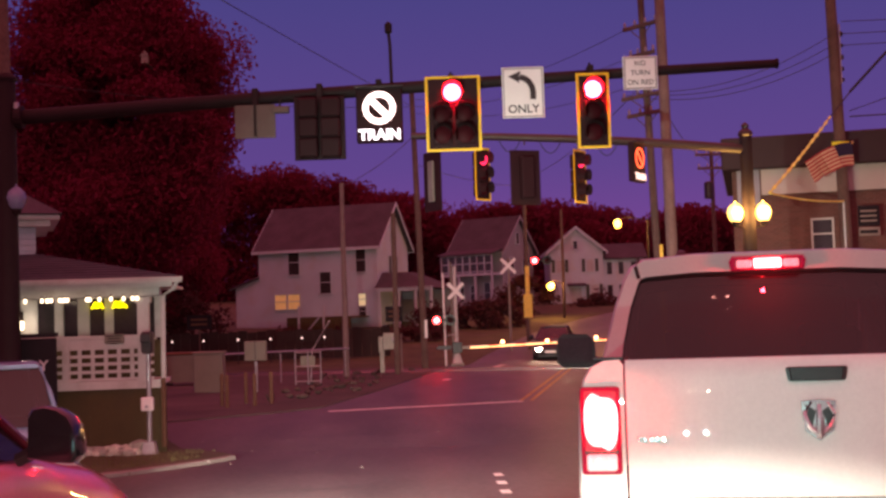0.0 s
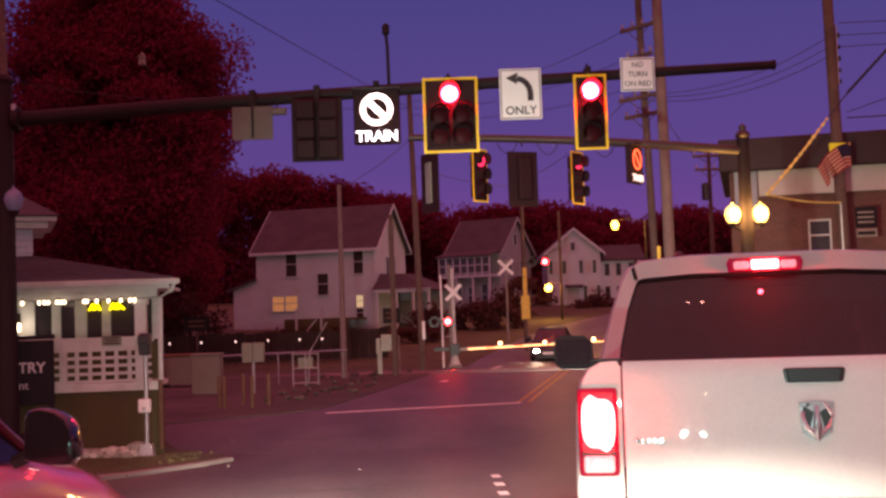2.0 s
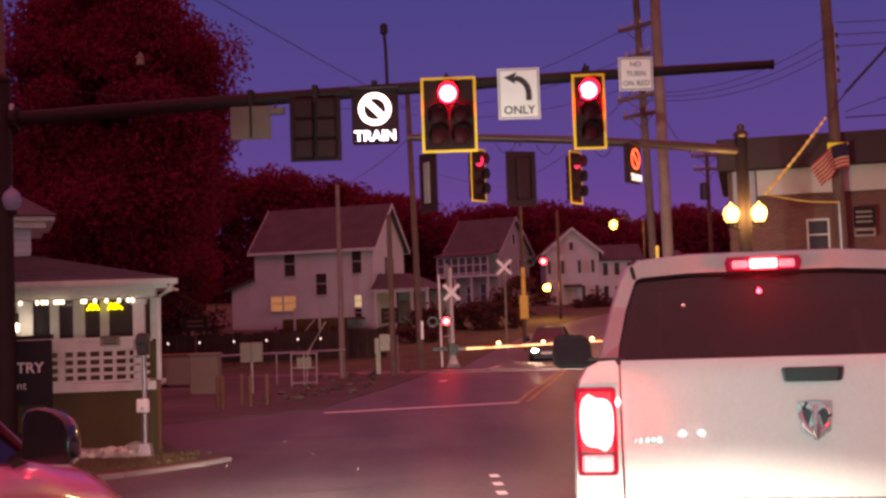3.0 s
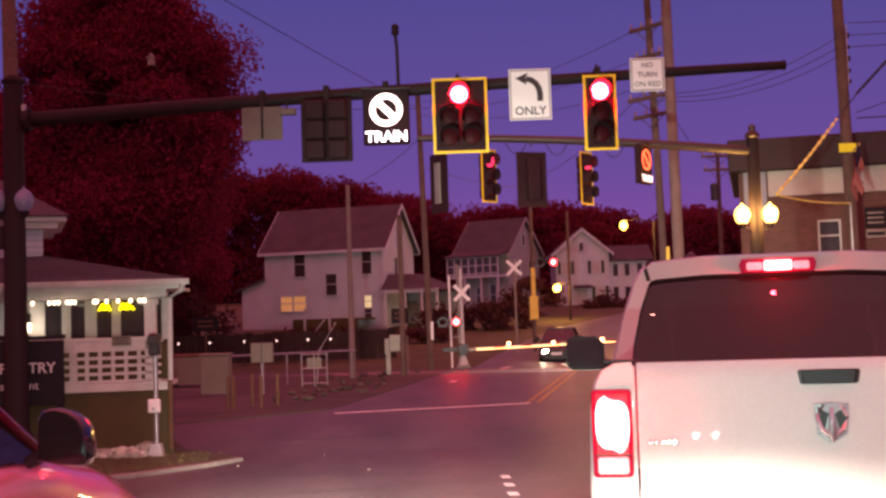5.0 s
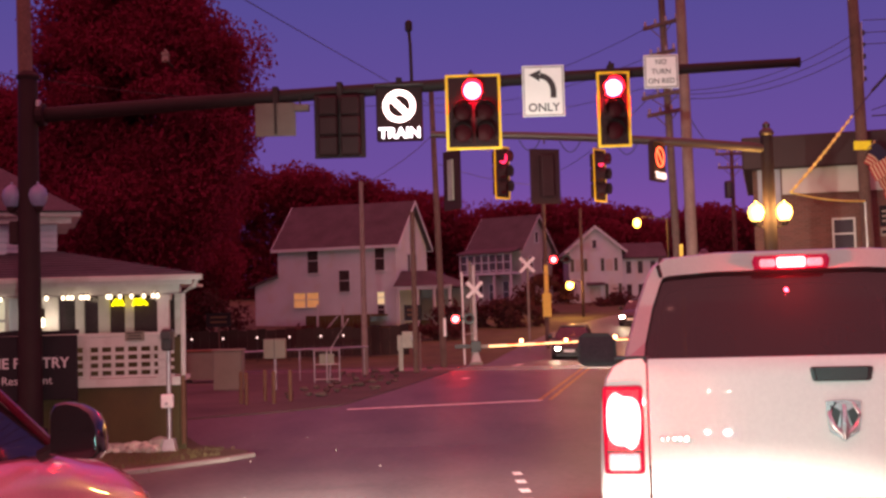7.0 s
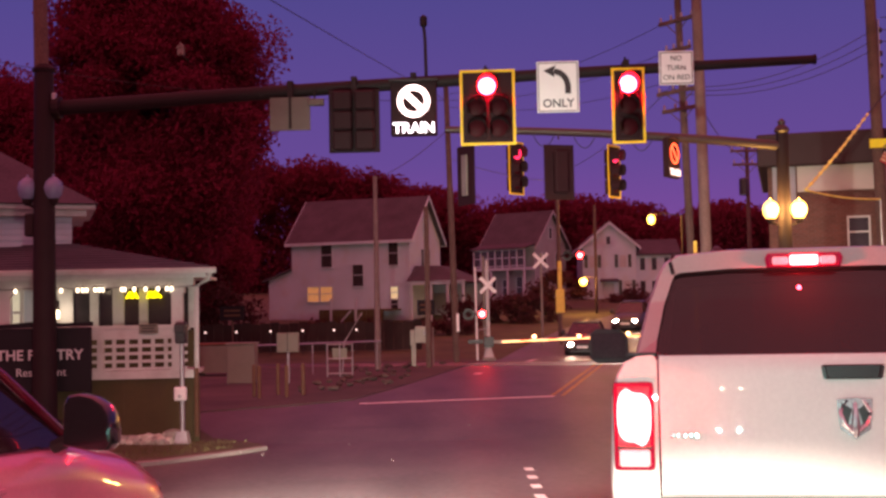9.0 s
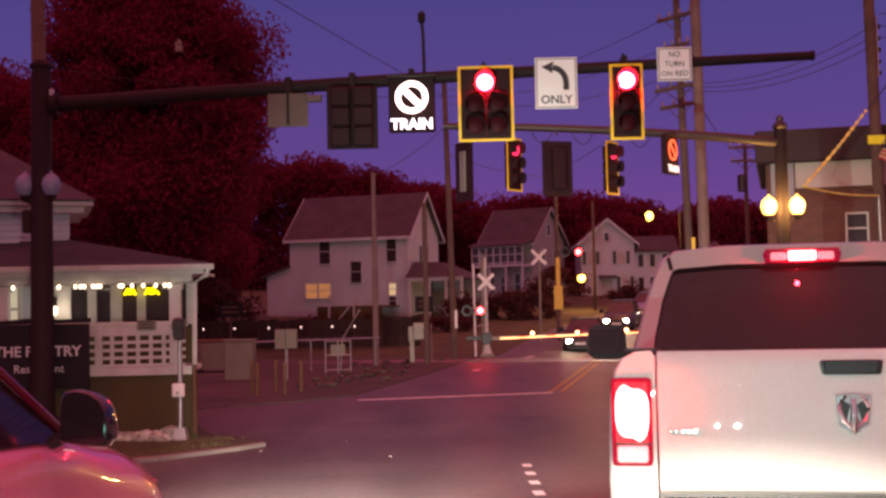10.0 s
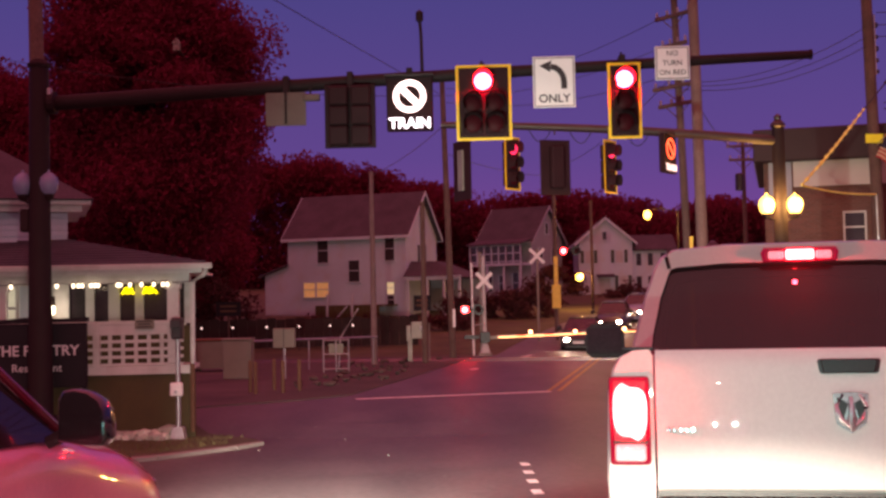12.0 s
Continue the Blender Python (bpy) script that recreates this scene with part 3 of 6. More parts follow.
def restaurant():
    r = thing("restaurant", REST, "white clapboard restaurant with a porch, string lights and dark shingle roof", "building")
    # main house behind the porch
    M2 = pose(-2.7, 2.4, 0, 0, 0, 14)
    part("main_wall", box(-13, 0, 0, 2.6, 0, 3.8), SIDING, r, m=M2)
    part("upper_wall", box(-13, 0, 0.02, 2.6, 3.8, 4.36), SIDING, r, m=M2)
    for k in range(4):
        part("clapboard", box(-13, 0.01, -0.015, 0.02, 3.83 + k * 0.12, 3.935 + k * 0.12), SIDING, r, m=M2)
    part("upper_eave", box(-13.4, 0.45, -0.45, 2.7, 4.42, 4.52, 0.02), WHITE_WOOD, r, m=M2)
    part("crown_moulding", box(-13.2, 0.28, -0.28, 2.6, 4.30, 4.42), WHITE_WOOD, r, m=M2)
    bm = loft([[(-13.5, -0.55, 4.53), (0.5, -0.55, 4.53), (0.5, 2.8, 4.53), (-13.5, 2.8, 4.53)], [(-10, 2.2, 6.3), (-2.2, 2.2, 6.3), (-2.2, 2.7, 6.3), (-10, 2.7, 6.3)]])
    part("main_roof", bm, SHINGLE, r, "dark hipped shingle roof", m=M2)
    # porch roof with courses of shingles
    n = 11
    for k in range(n):
        a, b = k / n, (k + 1) / n
        y0, y1, z0, z1 = -0.42 + 2.85 * a, -0.42 + 2.85 * b, 3.15 + 0.62 * a, 3.15 + 0.62 * b
        x1 = 0.34 - 3.1 * a
        bm = loft([[(-16.4, y0, z0 - 0.02), (x1, y0, z0 - 0.02), (x1, y0, z0 + 0.028), (-16.4, y0, z0 + 0.028)],
                   [(-16.4, y1 + 0.05, z1 - 0.02), (x1 - 0.28, y1 + 0.05, z1 - 0.02), (x1 - 0.28, y1 + 0.05, z1 + 0.008), (-16.4, y1 + 0.05, z1 + 0.008)]])
        part("shingle_course", bm, SHINGLE, r)
    part("porch_ceiling", box(-16, 0.16, -0.2, 2.4, 2.98, 3.03), WHITE_WOOD, r)
    part("fascia", box(-16.2, 0.26, -0.34, -0.28, 2.97, 3.15), WHITE_WOOD, r)
    gut = part("gutter", prism([(0, 0), (0.03, -0.05), (0.09, -0.06), (0.12, 0.03), (0.10, 0.04), (0.02, 0.03)], 0, 16.7, m=pose(-16.25, -0.34, 3.10, 0, 0, -90)), WHITE_WOOD, r)
    bm = tube([(0.36, -0.40, 3.08), (0.30, -0.30, 2.94), (0.06, -0.03, 2.82), (0.05, -0.03, 1.32)], 0.045, 8)
    part("downspout", bm, WHITE_WOOD, gut)
    part("lower_downspout", tube([(0.05, -0.11, 1.34), (0.05, -0.11, 0.12)], 0.042, 8), RUST_POST, gut, "rust-stained lower downspout")
    part("header_beam", box(-16, 0.0, -0.02, 0.16, 2.80, 2.98), WHITE_WOOD, r)
    for x in (-0.30, -3.35, -6.2, -9.2):
        col = part("column", box(x - 0.10, x + 0.10, 0.0, 0.18, 1.2, 2.80), WHITE_WOOD, r)
        part("capital", box(x - 0.135, x + 0.135, -0.03, 0.21, 2.70, 2.795), WHITE_WOOD, col)
        part("base_block", box(x - 0.13, x + 0.13, -0.025, 0.205, 1.2, 1.34), WHITE_WOOD, col)
    # enclosed porch: wall with panes set back behind the rail
    # dark colour of the lower wall stands in for shade behind the rail
    part("porch_wall", box(-2.75, -0.1, 1.0, 1.10, 1.2, 2.02), SKIRT, r, "lower porch wall, coloured dark for the shade behind the rail")
    part("porch_lintel", box(-2.75, -0.1, 1.0, 1.10, 2.84, 3.08), SIDING, r)
    for x0, x1 in ((-2.75, -2.36), (-2.05, -1.89), (-1.63, -1.42), (-1.14, -0.98), (-0.22, -0.1)):
        part("mullion", box(x0, x1, 0.97, 1.11, 2.06, 2.84), WHITE_WOOD, r)
    for x0, x1 in ((-2.36, -2.05), (-1.89, -1.63), (-1.42, -1.14), (-0.98, -0.22)):
        part("porch_pane", box(x0, x1, 1.04, 1.05, 2.06, 2.84), PANE, r)
        part("pane_sill", box(x0 - 0.02, x1 + 0.02, 0.94, 1.03, 2.02, 2.06), WHITE_WOOD, r)
    for k in range(14):
        part("clapboard", box(-10, -2.72, 0.985, 1.02, 1.2 + k * 0.135, 1.327 + k * 0.135), SIDING, r)
    part("porch_wall_left", box(-16, -2.75, 1.02, 1.12, 1.2, 3.08), SIDING, r)
    window_part(r, -3.60, -3.26, 1.95, 2.86, 0.98, WHITE_WOOD, WIN_GREEN)
    window_part(r, -5.5, -4.9, 1.95, 2.86, 0.98, WHITE_WOOD, WIN_GREEN)
    lampo = part("wall_lamp", box(-2.69, -2.61, 0.84, 0.98, 2.42, 2.62, 0.02), DARK_STEEL, r)
    part("lamp_glass", lathe([(0.02, -0.02), (0.08, 0.0), (0.09, 0.14), (0.03, 0.17)], 10, m=pose(-2.65, 0.78, 2.28)), BULB, lampo)
    # deck, rail and skirt
    part("deck", box(-16, 0.05, -0.05, 1.0, 1.24, 1.32), WHITE_WOOD, r)
    part("rim_beam", box(-16, 0.07, -0.09, -0.05, 1.17, 1.315), WHITE_WOOD, r)
    for k in range(5):
        x = -0.03 - k * 1.22
        part("skirt_panel", box(x - 1.217, x, -0.03, 0.0, 0.02, 1.17), SKIRT, r)
    part("corner_trim", box(-0.02, 0.09, -0.06, 0.04, 0.0, 1.17), SKIRT, r)
    rail = part("rail_top", box(-3.3, -0.12, -0.02, 0.09, 2.06, 2.13, 0.01), WHITE_WOOD, r)
    part("rail_bottom", box(-3.3, -0.12, 0.0, 0.07, 1.33, 1.37), WHITE_WOOD, rail)
    for k in range(3):
        part("rail_bar", box(-3.3, -0.12, 0.0, 0.035, 1.455 + k * 0.14, 1.51 + k * 0.14), WHITE_WOOD, rail)
    part("rail_board", box(-3.3, -0.12, 0.0, 0.03, 1.88, 2.06), WHITE_WOOD, rail)
    for k in range(13):
        x = -0.28 - k * 0.23
        part("baluster", box(x - 0.034, x + 0.034, 0.036, 0.07, 1.37, 2.06), WHITE_WOOD, rail)
    for x in (-1.66, -2.5):
        part("newel", box(x - 0.06, x + 0.06, -0.03, 0.09, 1.2, 2.1), WHITE_WOOD, rail)
    return r


restaurant()
sg = thing("porch_notice", REST @ pose(-0.80, -0.05, 2.04), "small dark notice hung on the porch rail", "sign")
part("board", box(-0.17, 0.17, -0.02, 0.02, -0.06, 0.11, 0.006), CABINET, sg)
for k, w in enumerate((0.28, 0.22, 0.26)):
    part("writing_bar", box(-w / 2, w / 2, -0.026, -0.021, 0.07 - k * 0.05, 0.09 - k * 0.05), SIGN_DARK, sg)

# string of bulbs under the eave
st = thing("string_lights", REST, "string of warm round bulbs under the porch eave", "string lights")
bulb_x = [-0.50, -0.58, -0.74, -0.96, -1.16, -1.33, -1.38, -1.72, -1.78, -1.85, -2.00, -2.07, -2.16, -2.45, -3.25]
part("cord", tube([(0.1 - k * 0.2, -0.1, 2.83 - 0.012 * (k % 3)) for k in range(19)], 0.007, 5), WIRE, st)
for bx in bulb_x:
    b = part("bulb", lathe([(0.010, 0.05), (0.022, 0.036), (0.032, 0.0), (0.023, -0.028), (0.006, -0.036)], 10, m=pose(bx + 0.12, -0.1, 2.775)), BULB, st, smooth=True)
    part("socket", lathe([(0.016, 0.05), (0.016, 0.09)], 8, m=pose(bx + 0.12, -0.1, 2.77)), BLACK, b)
ne = thing("neon_sign", REST @ pose(-1.15, 0.9, 2.66), "yellow neon sign glowing in the porch window", "neon sign")
for x0, x1, zz in ((-0.21, 0.0, -0.03), (-0.17, -0.03, 0.035), (0.17, 0.43, -0.03), (0.20, 0.36, 0.04)):
    part("tube", tube([(x0, 0, zz), (x0 + 0.03, 0, zz + 0.045), ((x0 + x1) / 2, 0, zz + 0.02), (x1 - 0.03, 0, zz + 0.05), (x1, 0, zz)], 0.026, 6), NEON, ne)

# the dark name board in front of the porch
nb = thing("name_board", pose(-7.62, 21.20, -0.82, 0, 0, 4), "dark restaurant name board with pale lettering on two posts", "sign")
part("board", box(-0.86, 0.80, -0.05, 0.05, 1.02, 2.14, 0.012), SIGN_DARK, nb)
part("top_trim", prism([(-0.88, 2.14), (0.82, 2.16), (0.82, 2.24), (0.3, 2.22), (-0.1, 2.26), (-0.88, 2.20)], -0.06, 0.06), SIGN_DARK, nb)
for x in (-0.8, 0.74):
    part("post", box(x - 0.05, x + 0.05, -0.04, 0.04, 0.0, 1.03), SIGN_DARK, nb)
lettering("THE PANTRY", 0.255, pose(-0.08, -0.055, 1.66), LETTER, "lettering", nb, 0.004, 0.004, "pale capital lettering")
lettering("Restaurant", 0.20, pose(-0.06, -0.055, 1.36), LETTER, "lettering", nb, 0.004, 0.0, "pale small lettering")

# stones along the foot of the porch
rng = random.Random(11)
for k in range(60):
    x, y, s = -5.50 - (k % 15) * 0.126 + rng.uniform(-0.05, 0.05), 21.66 - (k // 15) * 0.17 + rng.uniform(-0.06, 0.06), rng.uniform(0.05, 0.12) * (1.6, 1.15, 0.9, 0.8)[k // 15]
    own = bmesh.new()
    bmesh.ops.create_icosphere(own, subdivisions=1, radius=1)
    for v in own.verts:
        v.co = Vector((max(-0.75, min(0.75, v.co.x)) * s * 1.15, v.co.y * s, max(-0.7, min(0.62, v.co.z)) * s * 1.15)) * rng.uniform(0.8, 1.18)
    z0 = min(v.co.z for v in own.verts)
    solo("stone", own, STONE, "pale rough field stone edging the porch bed", "stone", "stones along the porch", m=pose(x, y, gz(y) + 0.04 - z0, 0, 0, rng.uniform(0, 360)))

# pedestrian signal post on its pedestal
pp = thing("pedestrian_post", pose(-5.27, 21.45, gz(21.45) + 0.045), "pale steel pedestrian signal post on a tapered base", "signal post")
part("base", loft([[(-0.13, -0.13, 0), (0.13, -0.13, 0), (0.13, 0.13, 0), (-0.13, 0.13, 0)], [(-0.09, -0.09, 0.24), (0.09, -0.09, 0.24), (0.09, 0.09, 0.24), (-0.09, 0.09, 0.24)]]), GALV, pp)
part("pole", tube([(0, 0, 0.22), (0, 0, 1.95)], 0.042, 12), GALV, pp, smooth=True)
hd = part("signal_head", box(-0.10, 0.10, -0.12, 0.10, 1.78, 2.16, 0.03), BLACK, pp)
part("visor", box(-0.09, 0.09, -0.2, -0.12, 1.98, 2.12, 0.01), BLACK, hd)
bt = part("button_box", box(-0.12, 0.10, -0.13, -0.05, 0.78, 1.02, 0.02), SIGN_WHITE, pp)
part("button", lathe([(0.03, 0), (0.03, 0.03), (0.01, 0.035)], 10, m=pose(-0.01, -0.13, 0.86, 90, 0, 0)), GALV, bt)

# ---- signal mast arms ----


def twin_globes(parent, spread, z, material, lit, x0=0.0, k=1.0):
    """A cross arm with a globe lantern on each end."""
    arm = part("lantern_arm", tube([(x0 - spread, -0.05, z - 0.30 * k), (x0 - spread * 0.5, -0.05, z - 0.36 * k), (x0 + spread * 0.5, -0.05, z - 0.36 * k), (x0 + spread, -0.05, z - 0.30 * k)], 0.03, 8), DARK_STEEL, parent)
    for s in (-1, 1):
        part("lantern_cup", lathe([(0.05 * k, -0.33 * k), (0.11 * k, -0.24 * k), (0.12 * k, -0.2 * k)], 12, m=pose(x0 + s * spread, -0.05, z)), DARK_STEEL, arm)
        g = part("globe", lathe([(r * k, h * k) for r, h in ((0.10, -0.22), (0.17, -0.12), (0.205, 0.02), (0.17, 0.14), (0.09, 0.22), (0.03, 0.25), (0.02, 0.30))], 14, m=pose(x0 + s * spread, -0.05, z)), material, arm, smooth=True)
        g.visible_shadow = not lit


def signal_head(parent, m, sections, lit, border=True, lens=0.152, mat_on=None):
    """A signal with backplate; sections: (x, z, state); the face looks to -y."""
    xs, zs = [s[0] for s in sections], [s[1] for s in sections]
    x0, x1, z0, z1 = min(xs) - 0.17, max(xs) + 0.17, min(zs) - 0.17, max(zs) + 0.17
    o = part("signal", box(x0 - 0.098, x1 + 0.098, -0.02, 0.0, z0 - 0.098, z1 + 0.098, 0.004), HOUSING, parent, m=m, label="traffic signal with black backplate and yellow border")
    if border:
        bw = 0.046
        X0, X1, Z0, Z1 = x0 - 0.115, x1 + 0.115, z0 - 0.118, z1 + 0.118
        bm = box(X0, X1, -0.028, -0.016, Z1 - bw, Z1)
        box(X0, X1, -0.028, -0.016, Z0, Z0 + bw, bm=bm)
        box(X0, X0 + bw, -0.028, -0.016, Z0 + bw, Z1 - bw, bm=bm)
        box(X1 - bw, X1, -0.028, -0.016, Z0 + bw, Z1 - bw, bm=bm)
        part("reflective_border", bm, BORDER_YELLOW, o, "yellow reflective border")
    for x, z, state in sections:
        h = part("housing", box(x - 0.168, x + 0.168, -0.05, 0.17, z - 0.176, z + 0.176, 0.02), HOUSING, o)
        dome = [(lens, 0.0), (lens * 0.93, 0.02), (lens * 0.7, 0.035), (lens * 0.35, 0.044), (0.004, 0.047)]
        part("lens", lathe(dome, 20, m=pose(x, -0.052, z, 90, 0, 0)), mat_on if state else LENS_DARK, h, smooth=True)
        bm = bmesh.new()
        ring = []
        for d in (0.0, 0.24):
            row = []
            for k in range(17):
                a = radians(-35 + 250 * k / 16)
                row.append((x + (lens + 0.014) * math.cos(a), -0.05 - d * (1 - 0.25 * (1 - math.sin(a)) / 2), z + (lens + 0.014) * math.sin(a)))
            ring.append(row)
        loft(ring, bm, False, False)
        part("visor", bm, HOUSING, h)
    return o


def blankout(parent, m, ring_mat, text_mat, w=0.80, h=0.96, hole=0.235, bar=0.055):
    """Train-activated sign: a struck-out ring above the word."""
    o = part("blankout_sign", box(-w / 2, w / 2, 0.0, 0.16, -h / 2, h / 2, 0.02), HOUSING, parent, m=m, label="black illuminated no-turn train sign")
    part("hood", box(-w / 2 - 0.02, w / 2 + 0.02, -0.1, 0.0, h / 2 - 0.02, h / 2 + 0.01), BLACK, o)
    r1, r0 = w * 0.355, w * hole
    bm = bmesh.new()
    loft([[((r0 if k in (0, 3) else r1) * math.cos(a), -0.012 if k < 2 else -0.002, (r0 if k in (0, 3) else r1) * math.sin(a) + h * 0.12) for k in range(4)] for a in [i * math.pi / 16 for i in range(33)]], bm, True, False)
    part("ring", bm, ring_mat, o, "glowing ring")
    part("slash", box(-r0 - 0.01, r0 + 0.01, -0.012, -0.002, -bar, bar, m=pose(0, 0, h * 0.12, 0, 45, 0)), ring_mat, o)
    lettering("TRAIN", w * 0.31, pose(0, -0.012, -h * 0.37), text_mat, "lettering", o, 0.004, 0.007, "glowing word")
    return o


def plate_sign(parent, name, m, w, h, label, back=False):
    o = part(name, box(-w / 2, w / 2, 0, 0.012, -h / 2, h / 2, 0.005), SIGN_BACK if back else SIGN_WHITE, parent, label, m=m)
    if not back:
        t = 0.014
        i = 0.02
        bm = box(-w / 2 + i, w / 2 - i, -0.004, 0.001, h / 2 - i - t, h / 2 - i)
        box(-w / 2 + i, w / 2 - i, -0.004, 0.001, -h / 2 + i, -h / 2 + i + t, bm=bm)
        box(-w / 2 + i, -w / 2 + i + t, -0.004, 0.001, -h / 2 + i + t, h / 2 - i - t, bm=bm)
        box(w / 2 - i - t, w / 2 - i, -0.004, 0.001, -h / 2 + i + t, h / 2 - i - t, bm=bm)
        part("border", bm, BLACK, o)
    return o


def near_mast():
    P = Vector((-7.44, 20.9, gz(20.9) + 0.10))
    t = thing("signal_mast", Matrix.Translation(P), "dark steel signal mast with long arm, signals and signs", "signal mast")
    g = -P.z
    part("pole", tube([(-0.08, 0, 0), (-0.08, 0, 3.0), (-0.08, 0, 6.55)], [0.215, 0.19, 0.165], 16), DARK_STEEL, t, smooth=True)
    part("pole_cap", lathe([(0.19, -0.05), (0.20, 0.0), (0.15, 0.05), (0.12, 0.08)], 16, m=pose(-0.08, 0, 6.55)), DARK_STEEL, t)
    part("upper_pole", tube([(-0.12, 0, 6.5), (-0.17, 0, 9.6)], [0.125, 0.115], 14), TIMBER, t, "paler slim upper pole", smooth=True)
    part("hardware", box(0.08, 0.16, -0.10, 0.0, 5.98, 6.12, 0.02), GALV, t)
    part("control_box", box(-0.40, -0.24, -0.10, 0.10, 3.62, 4.02, 0.02), DARK_STEEL, t)
    part("foot_plate", lathe([(0.30, 0), (0.30, 0.04), (0.21, 0.06), (0.20, 0.4), (0.185, 0.45)], 16), DARK_STEEL, t)
    za = lambda X: 5.16 + g + 0.052 * (X + 7.44) * (1 - 0.018 * (X + 7.44))
    xs = [-7.40, -5.5, -3.5, -1.5, 0.5, 2.5, 4.2, 5.86]
    arm = part("arm", tube([(X + 7.44, 0.1, za(X)) for X in xs], [0.135, 0.128, 0.12, 0.112, 0.104, 0.096, 0.088, 0.078], 12), DARK_STEEL, t, smooth=True)
    part("arm_flange", lathe([(0.2, -0.06), (0.2, 0.06)], 14, m=pose(0.14, 0.05, za(-7.3), 0, 90, 0)), DARK_STEEL, t)
    part("end_cap", lathe([(0.09, -0.02), (0.09, 0.02)], 12, m=pose(13.32, 0.1, za(5.86), 0, 90, 0)), DARK_STEEL, arm)
    twin_globes(t, 0.225, 4.44, GLOBE_OFF, False, -0.13, 0.86)
    L = lambda X, z: pose(X + 7.44, -0.10, z + g)
    for X in (-3.19, -2.08, -1.05, 0.2, 1.42, 2.62, 3.45):
        part("clamp", box(X + 7.39, X + 7.49, -0.09, 0.22, za(X) - 0.15, za(X) + 0.15, 0.01), DARK_STEEL, arm)
    sA = signal_head(t, L(0.225, 4.965), [(-0.01, 0.355, 1), (-0.19, -0.02, 0), (0.19, -0.02, 0), (-0.19, -0.375, 0), (0.19, -0.375, 0)], True, mat_on=RED_ON)
    sB = signal_head(t, L(2.635, 4.93), [(0.0, 0.365, 1), (0.0, 0.0, 0), (0.0, -0.37, 0)], True, mat_on=RED_ON)
    blankout(t, L(-1.05, 4.985), LED_RED, LED_WHITE)
    # left-turn sign
    o = plate_sign(t, "turn_sign", L(1.44, 5.285), 0.720, 0.885, "white left turn only sign with black arrow")
    pts = [(0.17 - 0.0, -0.12), (0.17, 0.02), (0.15, 0.11), (0.10, 0.19), (0.03, 0.245), (-0.06, 0.27)]
    bm = bmesh.new()
    rows = []
    for i, (x, z) in enumerate(pts):
        a, b = pts[max(i - 1, 0)], pts[min(i + 1, len(pts) - 1)]
        d = Vector((b[0] - a[0], 0, b[1] - a[1])).normalized()
        nn = Vector((-d.z, 0, d.x)) * 0.05
        rows.append([Vector((x, -0.005, z)) + nn, Vector((x, -0.005, z)) - nn])
    loft(rows, bm, False, False)
    part("arrow", bm, BLACK, o)
    part("arrow_head", prism([(-0.25, 0.285), (-0.03, 0.375), (-0.065, 0.29), (-0.06, 0.17)], -0.006, -0.001), BLACK, o)
    lettering("ONLY", 0.20, pose(0, -0.006, -0.29), BLACK, "lettering", o, 0.002, 0.003)
    o = plate_sign(t, "no_turn_sign", L(3.47, 5.560), 0.590, 0.585, "white sign: no turn on red")
    for k, wd in enumerate(("NO", "TURN", "ON RED")):
        lettering(wd, 0.125, pose(0, -0.006, 0.165 - k * 0.165), BLACK, "lettering", o, 0.002, 0.0)
    # backs of what faces the other way
    part("sign_back", box(-0.35, 0.35, 0, 0.012, -0.29, 0.29, 0.004), SIGN_REAR, t, "bare back of a sign", m=L(-3.19, 4.93))
    part("sign_bracket", box(-0.018, 0.018, -0.03, 0.0, -0.25, 0.3), DARK_STEEL, t, m=L(-3.19, 4.93))
    sb = part("signal_back", box(-0.44, 0.44, 0.0, 0.02, -0.55, 0.55, 0.006), HOUSING, t, "black back of a signal backplate", m=L(-2.08, 4.78))
    for x in (-0.19, 0.19):
        for k in range(3):
            part("housing", box(x - 0.165, x + 0.165, -0.20, 0.0, -0.52 + k * 0.345, -0.19 + k * 0.345, 0.03), HOUSING, sb)
    cam_b = part("detector", box(-0.12, 0.16, -0.05, 0.06, -0.06, 0.06, 0.015), SIGN_REAR, t, m=L(-2.76, 5.12), label="small pale detector camera")
    part("detector_arm", box(-0.015, 0.015, -0.01, 0.01, 0.05, 0.2), DARK_STEEL, cam_b)
    part("detector_post", tube([(-0.83 + 7.44, 0.1, za(-0.83)), (-0.84 + 7.44, 0.1, za(-0.83) + 0.75), (-0.86 + 7.44, 0.1, za(-0.83) + 1.0)], [0.03, 0.028, 0.028], 8), DARK_STEEL, t)
    part("detector_head", lathe([(0.03, -0.12), (0.065, -0.08), (0.065, 0.06), (0.02, 0.1)], 10, m=pose(-0.86 + 7.44, 0.1, za(-0.83) + 1.08)), DARK_STEEL, t)
    for X in (0.2, 2.62):
        part("mounting_stem", tube([(X + 7.44, 0.1, za(X)), (X + 7.44, 0.1, za(X) + 0.22)], 0.02, 6), DARK_STEEL, t)
    return t


near_mast()


